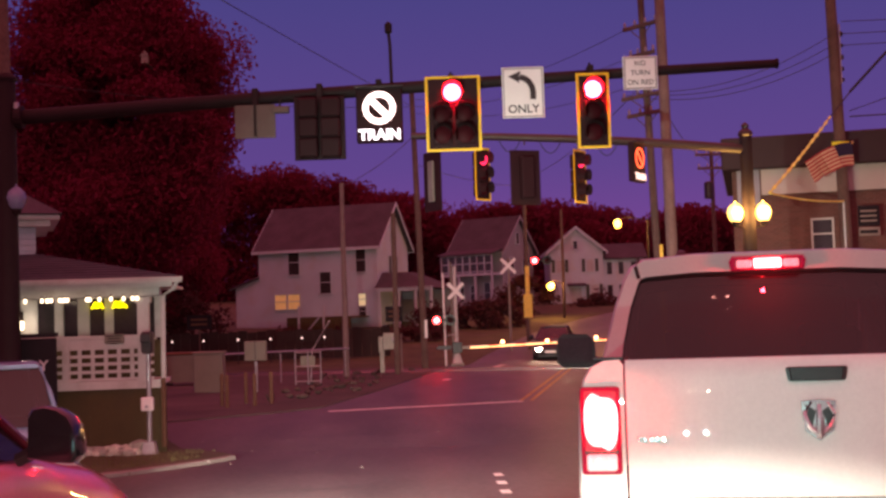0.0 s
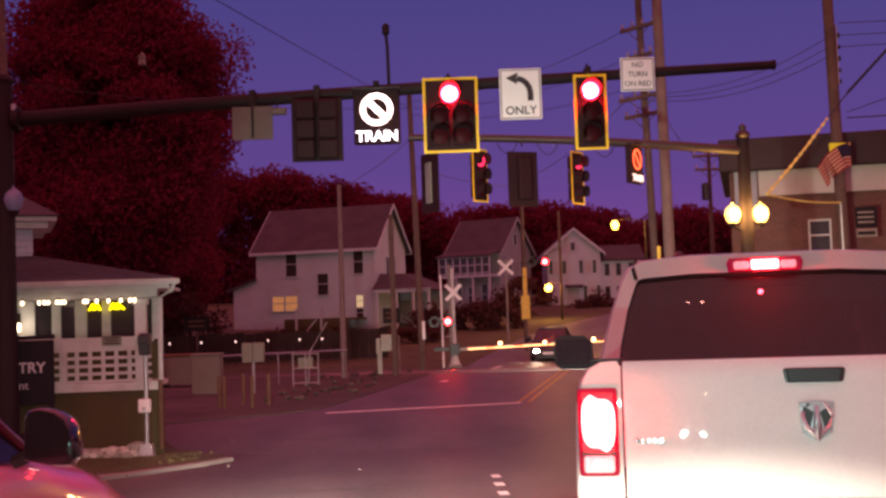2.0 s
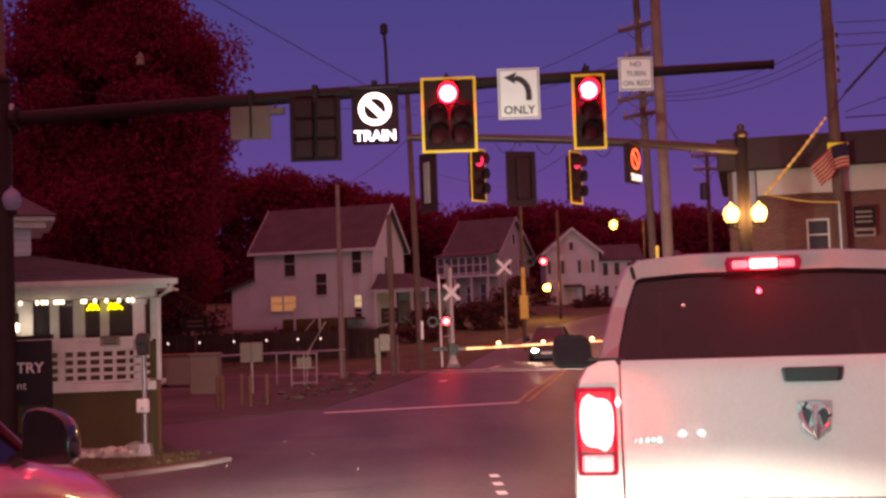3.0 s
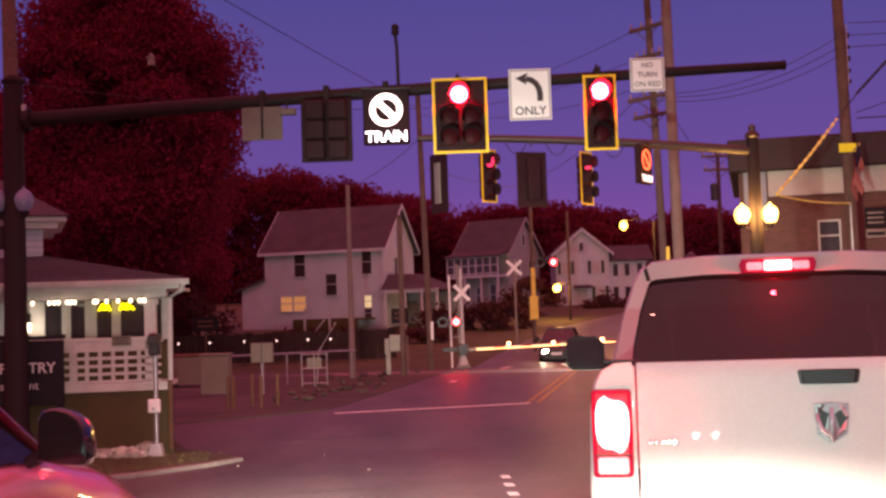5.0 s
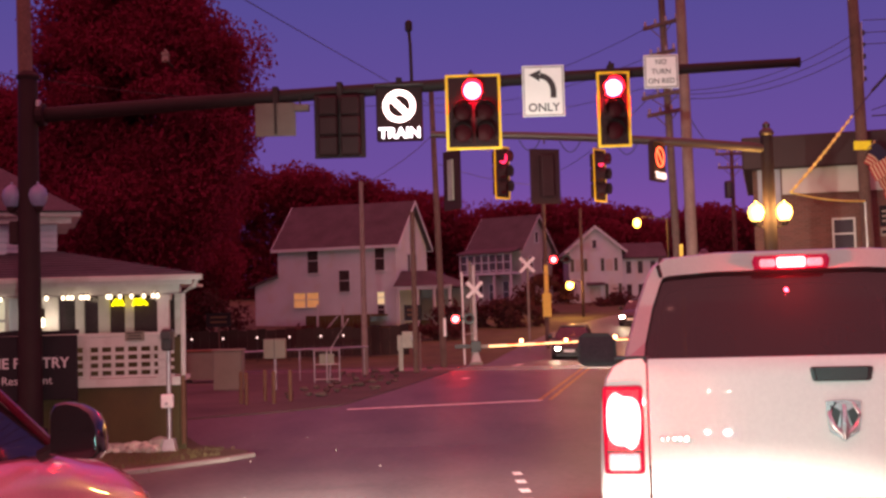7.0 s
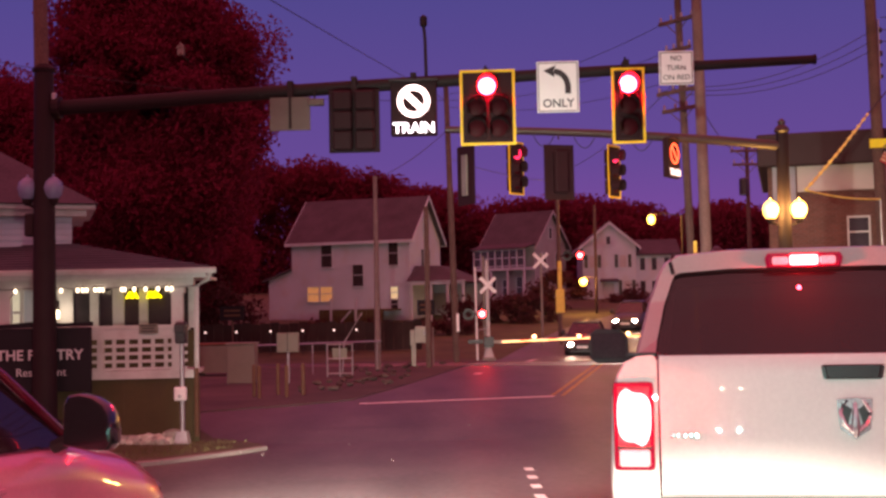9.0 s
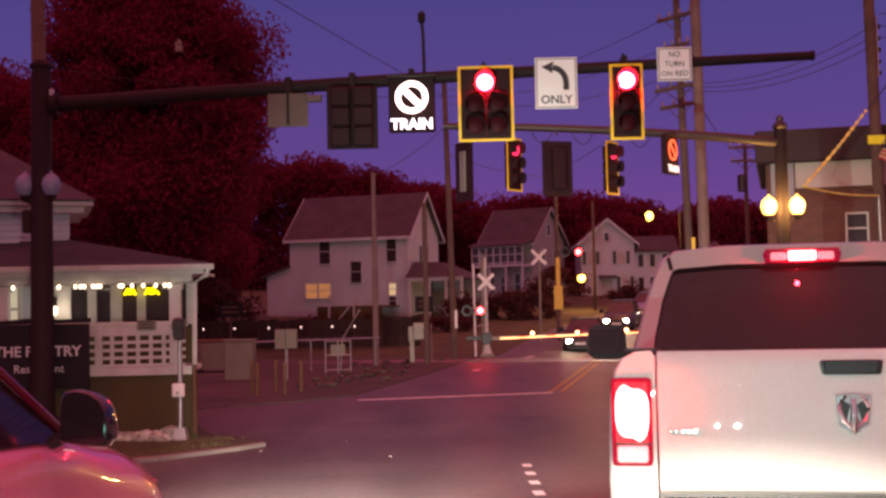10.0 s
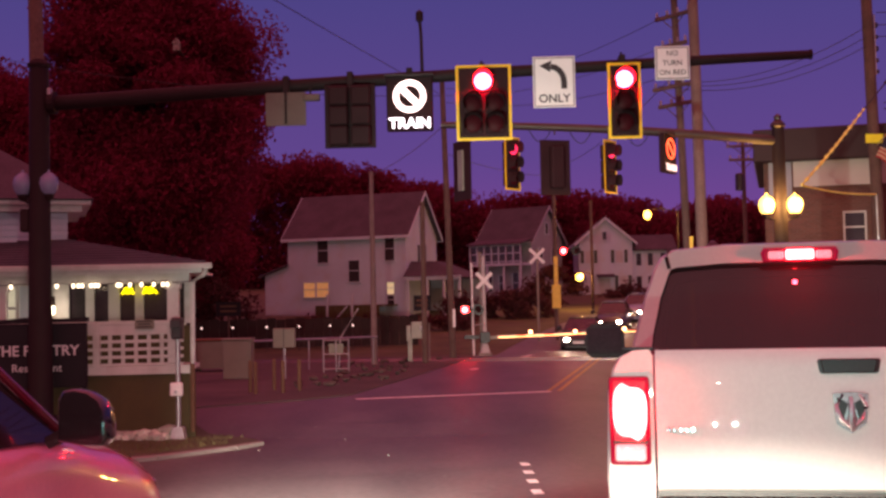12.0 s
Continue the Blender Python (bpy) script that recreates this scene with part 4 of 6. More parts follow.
def far_mast():
    P = Vector((7.54, 30.0, gz(30) + 0.13))
    t = thing("signal_mast", Matrix.Translation(P), "dark steel signal mast with lit twin globe lanterns", "signal mast")
    g = -P.z
    part("pole", tube([(0, 0, 0), (0, 0, 3.0), (0, 0, 6.4)], [0.19, 0.17, 0.15], 16), DARK_STEEL, t, smooth=True)
    part("finial", lathe([(0.15, 6.4), (0.19, 6.44), (0.17, 6.52), (0.08, 6.6), (0.1, 6.68), (0.03, 6.75)], 12), LIT_STEEL, t)
    za = lambda X: 5.36 + g + 0.115 * (7.54 - X) * (1 - 0.045 * (7.54 - X))
    xs = [7.5, 6.0, 4.5, 3.0, 1.5, 0.0, -0.75]
    arm = part("arm", tube([(X - 7.54, 0, za(X)) for X in xs], [0.12, 0.115, 0.108, 0.10, 0.095, 0.088, 0.085], 10), LIT_STEEL, t, smooth=True)
    twin_globes(t, 0.345, 3.77 + g, GLOBE_ON, True)
    L = lambda X, z, a: pose(X - 7.54, -0.12, z + g, 0, 0, a)
    signal_head(t, L(0.98, 4.94, 48), [(0.0, 0.37, 1), (0.0, 0.0, 0), (0.0, -0.37, 0)], True, mat_on=RED_SIDE)
    signal_head(t, L(3.38, 4.80, 52), [(0.0, 0.37, 1), (0.0, 0.0, 0), (0.0, -0.37, 0)], True, mat_on=RED_SIDE)
    blankout(t, L(4.88, 5.10, 58), LED_ORANGE, LED_PALE, 0.72, 0.96, 0.295, 0.024)
    sb = part("signal_back", box(-0.40, 0.40, 0.0, 0.02, -0.68, 0.68, 0.006), HOUSING, t, "black back of a signal backplate", m=L(2.05, 4.82, 20))
    part("housing", box(-0.17, 0.17, -0.2, 0.0, -0.52, 0.52, 0.03), HOUSING, sb)
    sb = part("signal_back", box(-0.46, 0.46, 0.0, 0.02, -0.74, 0.74, 0.006), HOUSING, t, "black back of a signal backplate", m=L(-0.25, 4.80, -62))
    part("sign_panel", box(-0.12, 0.12, -0.06, -0.01, -0.5, 0.5), SIGN_BACK, sb)
    for X, ln in ((0.98, 0.35), (3.38, 0.35), (2.05, 0.2), (-0.25, 0.25), (4.88, 0.2)):
        part("hanger", tube([(X - 7.54, -0.05, za(X)), (X - 7.54, -0.08, za(X) - ln)], 0.022, 6), LIT_STEEL, arm)
    for X in (1.7, 2.7, 4.1):
        part("cable_loop", tube([(X - 7.54 + 0.09 * k - 0.27, 0, za(X) - 0.08 - 0.30 * (1 - ((k - 3) / 3) ** 2)) for k in range(7)], 0.012, 5), WIRE, arm)
    return t


far_mast()

# ---- railway crossing ----


def crossbuck(parent, m, s=0.60):
    for a in (45, -45):
        part("crossbuck_blade", box(-s, s, -0.012 if a > 0 else -0.026, 0.0 if a > 0 else -0.014, -0.085, 0.085, 0.01), SIGN_WHITE, parent, "white crossbuck blade", m=m @ pose(0, 0, 0, 0, a, 0))


def flasher(parent, x, y, z, spread):
    """Two round lamps with black targets on a bar; returns the lit lens, which stands before one lamp or the other."""
    part("lamp_bar", tube([(x - spread, y + 0.05, z), (x + spread, y + 0.05, z)], 0.035, 8), BLACK, parent)
    for s in (-1, 1):
        tg = part("lamp_target", lathe([(0.25, 0.0), (0.25, 0.015)], 20, m=pose(x + s * spread, y, z, 90, 0, 0)), BLACK, parent)
        part("lamp_housing", lathe([(0.16, 0.0), (0.15, 0.1), (0.08, 0.16)], 14, m=pose(x + s * spread, y + 0.17, z, 90, 0, 0)), BLACK, tg)
        part("unlit_lens", lathe([(0.15, 0.0), (0.12, 0.02), (0.01, 0.03)], 16, m=pose(x + s * spread, y - 0.016, z, 90, 0, 0)), LENS_DARK, tg)
        row = []
        for d in (0.0, 0.26):
            row.append([(x + s * spread + 0.165 * math.cos(radians(-20 + 220 * k / 12)), y - 0.015 - d, z + 0.165 * math.sin(radians(-20 + 220 * k / 12))) for k in range(13)])
        part("visor", loft(row, None, False, False), BLACK, tg)
    return part("lit_lens", lathe([(0.152, 0.0), (0.13, 0.03), (0.07, 0.045), (0.004, 0.05)], 18, m=pose(0, 0, 0, 90, 0, 0)), RED_FAR, parent, "glowing red lens", smooth=True)


def gate_mast():
    t = thing("crossing_gate", pose(0.42, 56.1, gz(56.1)), "railway crossing gate lowered across the road, crossbuck and flashing lamps", "crossing gate")
    part("foundation", box(-0.3, 0.3, -0.3, 0.3, 0.0, 0.16, 0.02), CONCRETE, t)
    part("mast", tube([(0, 0, 0.1), (-0.02, 0, 4.6)], [0.095, 0.08], 10), WHITE_WOOD, t, smooth=True)
    part("mast_cone", lathe([(0.24, 0.15), (0.2, 0.3), (0.11, 0.62)], 12), WHITE_WOOD, t)
    part("slim_post", tube([(-0.52, 0, 0.0), (-0.56, 0, 4.3)], 0.05, 8), SIGN_WHITE, t)
    part("second_post", tube([(-0.16, 0.3, 0.0), (-0.18, 0.3, 4.8)], 0.06, 8), SIGN_BACK, t)
    part("brace", tube([(-0.52, 0, 1.4), (0, 0, 1.5)], 0.03, 6), GALV, t)
    crossbuck(t, pose(0.02, -0.12, 3.46), 0.50)
    box_ = part("gate_mechanism", box(-0.22, 0.24, -0.22, 0.25, 0.62, 1.12, 0.03), BLACK, t)
    part("counterweight", box(-0.95, -0.25, -0.1, 0.0, 0.78, 0.98, 0.02), BLACK, box_)
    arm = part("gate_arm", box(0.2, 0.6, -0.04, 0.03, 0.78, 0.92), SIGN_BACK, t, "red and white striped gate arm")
    n = 15
    for k in range(n):
        x0, x1 = 0.6 + 6.4 * k / n, 0.6 + 6.4 * (k + 1) / n
        z = 0.80 + 0.012 * k
        part("stripe", box(x0, x1 - 0.004, -0.03, 0.02, z, z + 0.13 - 0.002 * k), GATE_RED if k % 3 == 2 else GATE_WHITE, arm)
    # glowing bar added to imitate headlamp light falling on the arm
    part("added_glow", tube([(0.62, -0.05, 0.84), (7.0, -0.05, 1.0)], 0.022, 6), ARM_GLOW, arm, "amber glow added along the arm for headlamp light")
    for x, z in ((2.1, 1.02), (4.15, 1.0), (6.4, 1.08)):
        al = part("arm_lamp", lathe([(0.05, -0.03), (0.085, 0.0), (0.085, 0.09), (0.04, 0.12)], 10, m=pose(x, 0, z)), ARM_LAMP, arm, "small lit amber lamp")
    return t, flasher(t, -0.58, -0.2, 2.14, 0.31)


ARM_GLOW = mat("arm_glow_amber", (0.9, 0.7, 0.4), 0.3, scale=8, vary=0.05, bump=0.0, glow=(1.0, 0.48, 0.16, 3.2))
ARM_LAMP = mat("arm_lamp_lit", (0.9, 0.7, 0.4), 0.3, scale=8, vary=0.05, bump=0.0, glow=(1.0, 0.50, 0.22, 7.0))
gate_near, lens_near = gate_mast()


def far_gate():
    t = thing("crossing_signal", pose(4.35, 65.0, gz(65)), "crossing signal post with flashing lamps and yellow sleeve", "crossing signal")
    part("post", tube([(0, 0, 0), (0, 0, 5.9)], 0.085, 8), TIMBER, t)
    part("sleeve", box(-0.11, 0.11, -0.13, 0.1, 2.3, 4.45, 0.02), STEEL_YELLOW, t)
    part("notice", box(-0.24, 0.22, -0.18, -0.15, 1.7, 2.95, 0.01), STEEL_YELLOW, t)
    part("lamp_arm", tube([(0, 0, 4.72), (1.1, -0.05, 4.72)], 0.05, 8), BLACK, t)
    return t, flasher(t, 0.75, -0.2, 4.72, 0.34)


gate_far, lens_far = far_gate()
t = thing("crossbuck_post", pose(3.35, 64.6, gz(64.6)), "white crossbuck on a slim pale post", "crossing sign")
part("post", tube([(0, 0, 0), (0, 0, 4.9)], 0.06, 8), SIGN_BACK, t)
crossbuck(t, pose(-0.02, -0.08, 4.5), 0.54)

# ---- utility poles, wires ----


def utility_pole(x, y, top, r0, r1, lean=(0, 0), arms=(), label="weathered wooden utility pole", wood=None, swing=0):
    z = gz(y) + (0.10 if abs(x) > 5 and y < 57 else 0.04)
    t = thing("utility_pole", pose(x, y, z), label, "utility pole", "utility poles")
    h = top - z
    part("shaft", tube([(0, 0, -0.05), (lean[0] * 0.5, 0, h * 0.5), (lean[0], 0, h)], [r0, (r0 + r1) / 2, r1], 12), wood or TIMBER, t, smooth=True)
    for az, half in arms:
        ca = part("crossarm", box(-half, half, -0.16, -0.06, az - z - 0.06, az - z + 0.06, 0.01), TIMBER, t, m=pose(lean[0] * (az - z) / h, 0, 0, 0, 0, swing))
        for k in range(4):
            ix = (-0.9 + 0.6 * k) * half
            part("insulator", lathe([(0.03, 0), (0.05, 0.04), (0.03, 0.08), (0.045, 0.12), (0.01, 0.17)], 8, m=pose(ix, -0.11, az - z + 0.06)), GALV, ca)
        for s in (-1, 1):
            part("brace", tube([(0, -0.1, az - z - 0.45), (s * half * 0.6, -0.1, az - z - 0.05)], 0.018, 5), TIMBER, ca)
    return t


utility_pole(-4.08, 48.9, 6.95, 0.13, 0.085, label="grey-brown weathered wooden pole", wood=MID_POLE)
utility_pole(-2.08, 49.8, 5.75, 0.12, 0.10)
P_MID = utility_pole(-1.02, 54.3, 11.9, 0.16, 0.11, (-0.25, 0))
part("number_tag", box(0.02, 0.14, -0.21, -0.19, 1.35, 2.15, 0.008), SIGN_WHITE, P_MID, "blank white tag plate")
utility_pole(4.52, 68.0, 9.6, 0.12, 0.09, arms=((9.1, 0.55),))
utility_pole(8.9, 92.0, 9.2, 0.13, 0.10)
P_BIG = utility_pole(7.06, 37.6, 15.5, 0.185, 0.145, (-0.14, 0), label="tall grey-brown utility pole beside the mast", wood=MID_POLE)
utility_pole(6.99, 39.5, 15.2, 0.14, 0.10, (-0.38, 0), arms=((10.75, 0.75), (9.80, 0.55), (8.45, 1.0), (7.85, 0.8)), swing=-52)
P_FLAG = utility_pole(12.30, 37.0, 16.5, 0.19, 0.15, (-0.30, 0))
P_FAR = utility_pole(12.9, 58.0, 9.0, 0.12, 0.09, arms=((8.75, 0.8), (8.1, 0.7)))
part("transformer", lathe([(0.05, 0.0), (0.22, 0.03), (0.22, 0.75), (0.18, 0.82), (0.05, 0.85)], 12, m=pose(-0.22, -0.15, 7.45)), BLACK, P_FAR)
part("cable_guard", box(-0.05, 0.05, -0.32, -0.26, 0.0, 4.2), STEEL_YELLOW, P_BIG, m=pose(-0.42, 0, 0))
part("marker_sleeve", box(-0.27, 0.24, -0.26, -0.20, 0.0, 0.27), REFLECT_YELLOW, P_FLAG, "fluorescent yellow marker plate", m=pose(-0.17, 0, 6.86))
part("conduit", tube([(-0.13, -0.19, 0.0), (-0.17, -0.19, 5.3)], 0.030, 8), GALV, P_FLAG)


def wire(a, b, sag, r=0.014, name="cable", label="thin dark overhead cable between wooden poles"):
    a, b = Vector(a), Vector(b)
    n = 14
    pts = [a.lerp(b, k / n) - Vector((0, 0, sag * 4 * (k / n) * (1 - k / n))) for k in range(n + 1)]
    return solo(name, tube(pts, r, 5), WIRE, label, "cable", "overhead cables")


for i, zb in enumerate((9.70, 9.38, 9.10)):
    wire((6.75 - 0.3 * i, 39.3 + 0.3 * i, 8.55), (12.1, 36.85, zb), 0.5 + 0.06 * i, 0.012)
    wire((6.5, 39.7, 10.85 - i), (-1.1, 54.3, 11.2 - 0.3 * i), 0.5, 0.011)
for k, z in enumerate((10.1, 9.72, 9.36)):
    wire((12.38, 36.95, z), (30, 27 + k, z + 2.0 + 0.5 * k), 1.1, 0.013)
wire((12.42, 36.6, 7.85), (24.0, 30.0, 20.9), 0.05, 0.045, label="thick dark bundled cable running down to the pole")
wire((12.48, 36.9, 7.32), (19.5, 26.0, 9.6), 0.15, 0.014)
wire((12.48, 36.9, 7.15), (30, 30, 7.6), 0.25, 0.022)
rack = part("insulator_rack", box(0.0, 0.03, -0.05, 0.03, 8.95, 10.8), GALV, P_FLAG)
for k in range(7):
    part("spool", lathe([(0.03, 0.0), (0.055, 0.03), (0.03, 0.06), (0.055, 0.09), (0.03, 0.12)], 8, m=pose(0.07, -0.02, 9.0 + k * 0.24 + 0.1 * (k % 3))), BLACK, rack)
wire((-1.2, 54.3, 10.9), (-26, 48, 13.5), 0.9)
wire((-1.25, 54.3, 10.9), (-8.5, 4.0, 7.5), 0.1, 0.013)
wire((-1.2, 54.3, 9.6), (-4.08, 48.9, 6.8), 0.2)
wire((-1.2, 54.3, 8.3), (4.5, 68, 8.6), 0.25)
wire((7.0, 37.6, 9.2), (4.5, 68, 9.0), 0.6)
wire((7.1, 37.6, 7.4), (12.9, 58, 8.6), 0.4)
b = thing("barrier_rail", pose(-8.5, 43.0, gz(43)), "pale steel pipe rail on short posts along the verge", "rail")
part("pipe", tube([(0, 0, 1.22), (2.2, 2.9, 1.19), (4.55, 5.75, 1.16)], 0.035, 8), GALV, b)
for k in range(3):
    part("post", tube([(2.2 * k, 2.9 * k, 0.0), (2.2 * k, 2.9 * k, 1.22)], 0.03, 6), GALV, b)

# garland from the flag pole to the mast
g = thing("garland", pose(0, 0, 0), "yellow wrapped guy line with hanging end", "guy line")
ga, gb, gc = Vector((12.45, 36.5, 7.9)), Vector((9.15, 34.0, 4.62)), Vector((12.1, 36.75, 4.55))
part("line", tube([ga, ga.lerp(gb, 0.35)], 0.02, 6), WIRE, g)
pts = [ga.lerp(gb, 0.28 + 0.72 * k / 26) - Vector((0, 0, 0.06 * math.sin(math.pi * k / 26))) for k in range(27)]
for k in range(26):
    part("wrap", tube([pts[k], pts[k].lerp(pts[k + 1], 0.92)], [0.020 + 0.016 * math.sin(math.pi * k / 26), 0.036 + 0.022 * math.sin(k * 2.1) ** 2] if k % 2 else [0.044 + 0.018 * math.sin(k * 1.3) ** 2, 0.022], 7), ROPE, g)
part("lower_line", tube([gb.lerp(gc, k / 8) - Vector((0, 0, 0.08 * math.sin(math.pi * k / 8))) for k in range(9)], 0.026, 7), ROPE, g)

# roadside luminaires


def street_light(x, y, z, out, label, d=0.28):
    t = thing("street_lamp", pose(x + out, y, gz(y)), label, "street lamp")
    h = z - gz(y)
    part("pole", tube([(0, 0, 0), (0, 0, h + 0.2)], [0.09, 0.06], 8), DARK_STEEL, t)
    part("arm", tube([(0, 0, h + 0.1), (-out * 0.6, 0, h + 0.3), (-out, 0, h + 0.22)], 0.03, 6), DARK_STEEL, t)
    hd = part("lamp_head", lathe([(0.05, 0.26), (0.14, 0.22), (d * 0.56, 0.16)], 14, m=pose(-out, 0, h)), GALV, t)
    l = part("lens", lathe([(d * 0.55, 0.16), (d * 0.9, 0.06), (d, -0.06), (d * 0.85, -0.2), (d * 0.5, -0.30), (0.02, -0.34)], 14, m=pose(-out, 0, h)), LUMINAIRE, hd, smooth=True)
    l.visible_shadow = False


street_light(10.0, 70.0, 6.5, 1.75, "street lamp with a glowing sodium head", 0.22)
street_light(7.4, 86.0, 3.35, 0.9, "low street lamp with a glowing amber head", 0.27)

# ---- verge clutter ----
c = thing("utility_cabinet", pose(-8.05, 41.2, gz(41) - 0.03), "grey green steel utility cabinet on the verge", "cabinet")
part("body", box(-0.48, 0.48, -0.3, 0.3, 0.0, 1.35, 0.02), CABINET, c)
part("lid", box(-0.52, 0.52, -0.34, 0.34, 1.35, 1.42, 0.015), CABINET, c)
part("door", box(-0.42, 0.42, -0.315, -0.3, 0.08, 1.28), CABINET, c)
c = thing("container", pose(-10.1, 46.5, gz(46.5) + 0.03), "olive steel waste container standing on the verge", "container")
part("body", loft([[(-0.62, -0.45, 0.12), (0.62, -0.45, 0.12), (0.62, 0.45, 0.12), (-0.62, 0.45, 0.12)], [(-0.78, -0.55, 1.15), (0.78, -0.55, 1.15), (0.78, 0.55, 1.15), (-0.78, 0.55, 1.15)]]), CABINET, c)
part("lid", box(-0.82, 0.82, -0.6, 0.6, 1.15, 1.24, 0.03), RUST_POST, c)
for x in (-0.55, 0.55):
    part("rib", box(x - 0.04, x + 0.04, -0.58, -0.49, 0.25, 1.1), CABINET, c)
    part("skid", box(x - 0.06, x + 0.06, -0.4, 0.4, 0.0, 0.13), BLACK, c)
c = thing("junction_box", pose(-6.3, 40.0, gz(40) + 0.05), "pale junction box on a post", "junction box")
part("post", tube([(0, 0, 0), (0, 0, 1.2)], 0.05, 8), GALV, c)
part("box", box(-0.36, 0.36, -0.12, 0.12, 1.02, 1.66, 0.02), CABINET, c)
part("seam", box(-0.012, 0.012, -0.135, -0.12, 1.02, 1.66), BLACK, c)
for bx, by in ((-6.25, 33.6), (-5.72, 34.4), (-5.3, 33.3), (-4.95, 34.0), (-6.0, 33.0)):
    b = thing("bollard", pose(bx, by, gz(by) + 0.06), "weathered yellow steel bollard in the verge", "bollard", "bollards")
    part("post", lathe([(0.055, 0), (0.055, 0.82), (0.04, 0.87), (0.01, 0.89)], 10), RUST_POST, b, smooth=True)
r = thing("pipe_rack", pose(-5.0, 43.5, gz(43.5) + 0.05), "pale tubular steel frame standing on the verge", "frame")
for x in (-0.45, 0.0, 0.45):
    part("upright", tube([(x, 0, 0), (x, 0, 1.2)], 0.028, 6), GALV, r)
for z in (0.12, 0.65, 1.15):
    part("rung", tube([(-0.45, 0, z), (0.45, 0, z)], 0.022, 6), GALV, r)
part("panel", box(-0.26, 0.26, -0.01, 0.01, 0.62, 1.02), CABINET, r)
part("leaning_pipe", tube([(0.05, 0.3, 0.0), (0.12, 0.35, 1.2), (0.75, 0.6, 2.25)], 0.028, 6), GALV, r)
c = thing("meter_pedestal", pose(-2.35, 51.2, gz(51) + 0.05), "electric meter pedestals beside the crossing", "meter box")
part("post", box(-0.5, -0.32, -0.08, 0.08, 0, 1.0), SIGN_BACK, c)
mb = part("meter_box", box(-0.35, 0.32, -0.14, 0.14, 0.95, 1.65, 0.02), SIGN_BACK, c)
part("meter_glass", lathe([(0.12, 0), (0.1, 0.06), (0.02, 0.08)], 12, m=pose(0.12, -0.14, 1.38, 90, 0, 0)), GALV, mb)
part("conduit", tube([(0.4, 0, 0), (0.4, 0, 1.6)], 0.04, 6), SIGN_BACK, c)
part("side_box", box(-0.55, -0.36, -0.1, 0.1, 0.85, 1.5, 0.02), SIGN_BACK, c)
rng = random.Random(21)
for k in range(64):
    x, y, s = rng.uniform(-5.4, -0.8), rng.uniform(35.5, 53.0), rng.uniform(0.04, 0.14)
    if x > -4.2 + (y - 36) * 0.16:
        x -= 1.6
    own = bmesh.new()
    bmesh.ops.create_icosphere(own, subdivisions=1, radius=1)
    for v in own.verts:
        v.co = Vector((v.co.x * s * 1.3, v.co.y * s, v.co.z * s * 0.7)) * rng.uniform(0.75, 1.2)
    solo("rubble_stone", own, RUBBLE, "rough stone lying on the gravel verge", "stone", "stones on the verge", m=pose(x, y, gz(y) + 0.06 + s * 0.35, 0, 0, rng.uniform(0, 360)))
# low marker lamps in a row before the dark yard
for k, (mx, my) in enumerate(((-14.0, 62.0), (-12.4, 62.0), (-10.65, 62.0), (-9.0, 62.0), (-7.4, 62.0), (-6.25, 62.0), (-15.6, 62.0))):
    b = thing("marker_lamp", pose(mx, my, gz(my)), "small pale lamp on a short post", "lamp", "row of marker lamps")
    part("post", tube([(0, 0, 0), (0, 0, 1.19)], 0.022, 6), BLACK, b)
    part("globe", lathe([(0.02, 1.17), (0.045, 1.20), (0.05, 1.235), (0.03, 1.27), (0.008, 1.28)], 10), MARKER, b, smooth=True)
# dark board fence, added and made high enough to hide the bright yard
YARD_DARK = mat("dark_yard_boards", (0.032, 0.019, 0.016), 0.9, scale=2, vary=0.3, bump=0.3, per=0.25)
f = thing("dark_yard_screen", pose(-10.5, 64.0, gz(64)), "dark board fence added to hide the yard ground", "fence")
for k in range(30):
    part("board", box(-7.5 + k * 0.5, -7.02 + k * 0.5, 0, 0.04, 0, 1.45 + 0.05 * (k % 3)), YARD_DARK, f)
for nx, nz, w, h in ((-12.9, 2.1, 1.3, 0.75), (-2.75, 2.2, 0.9, 0.8)):
    n_ = thing("yard_notice", pose(nx, 63.5, gz(63.5)), "dim notice board with unreadable writing in the yard", "sign")
    part("post", tube([(0, 0, 0), (0, 0, nz)], 0.05, 6), TIMBER, n_)
    part("board", box(-w / 2, w / 2, -0.09, -0.05, nz - h / 2, nz + h / 2), SIGN_DARK, n_)
    for k in range(2):
        part("writing_bar", box(-w * 0.33, w * 0.33, -0.1, -0.09, nz - 0.16 + k * 0.25, nz - 0.06 + k * 0.25), RUST_POST, n_)

# ---- houses beyond the tracks ----


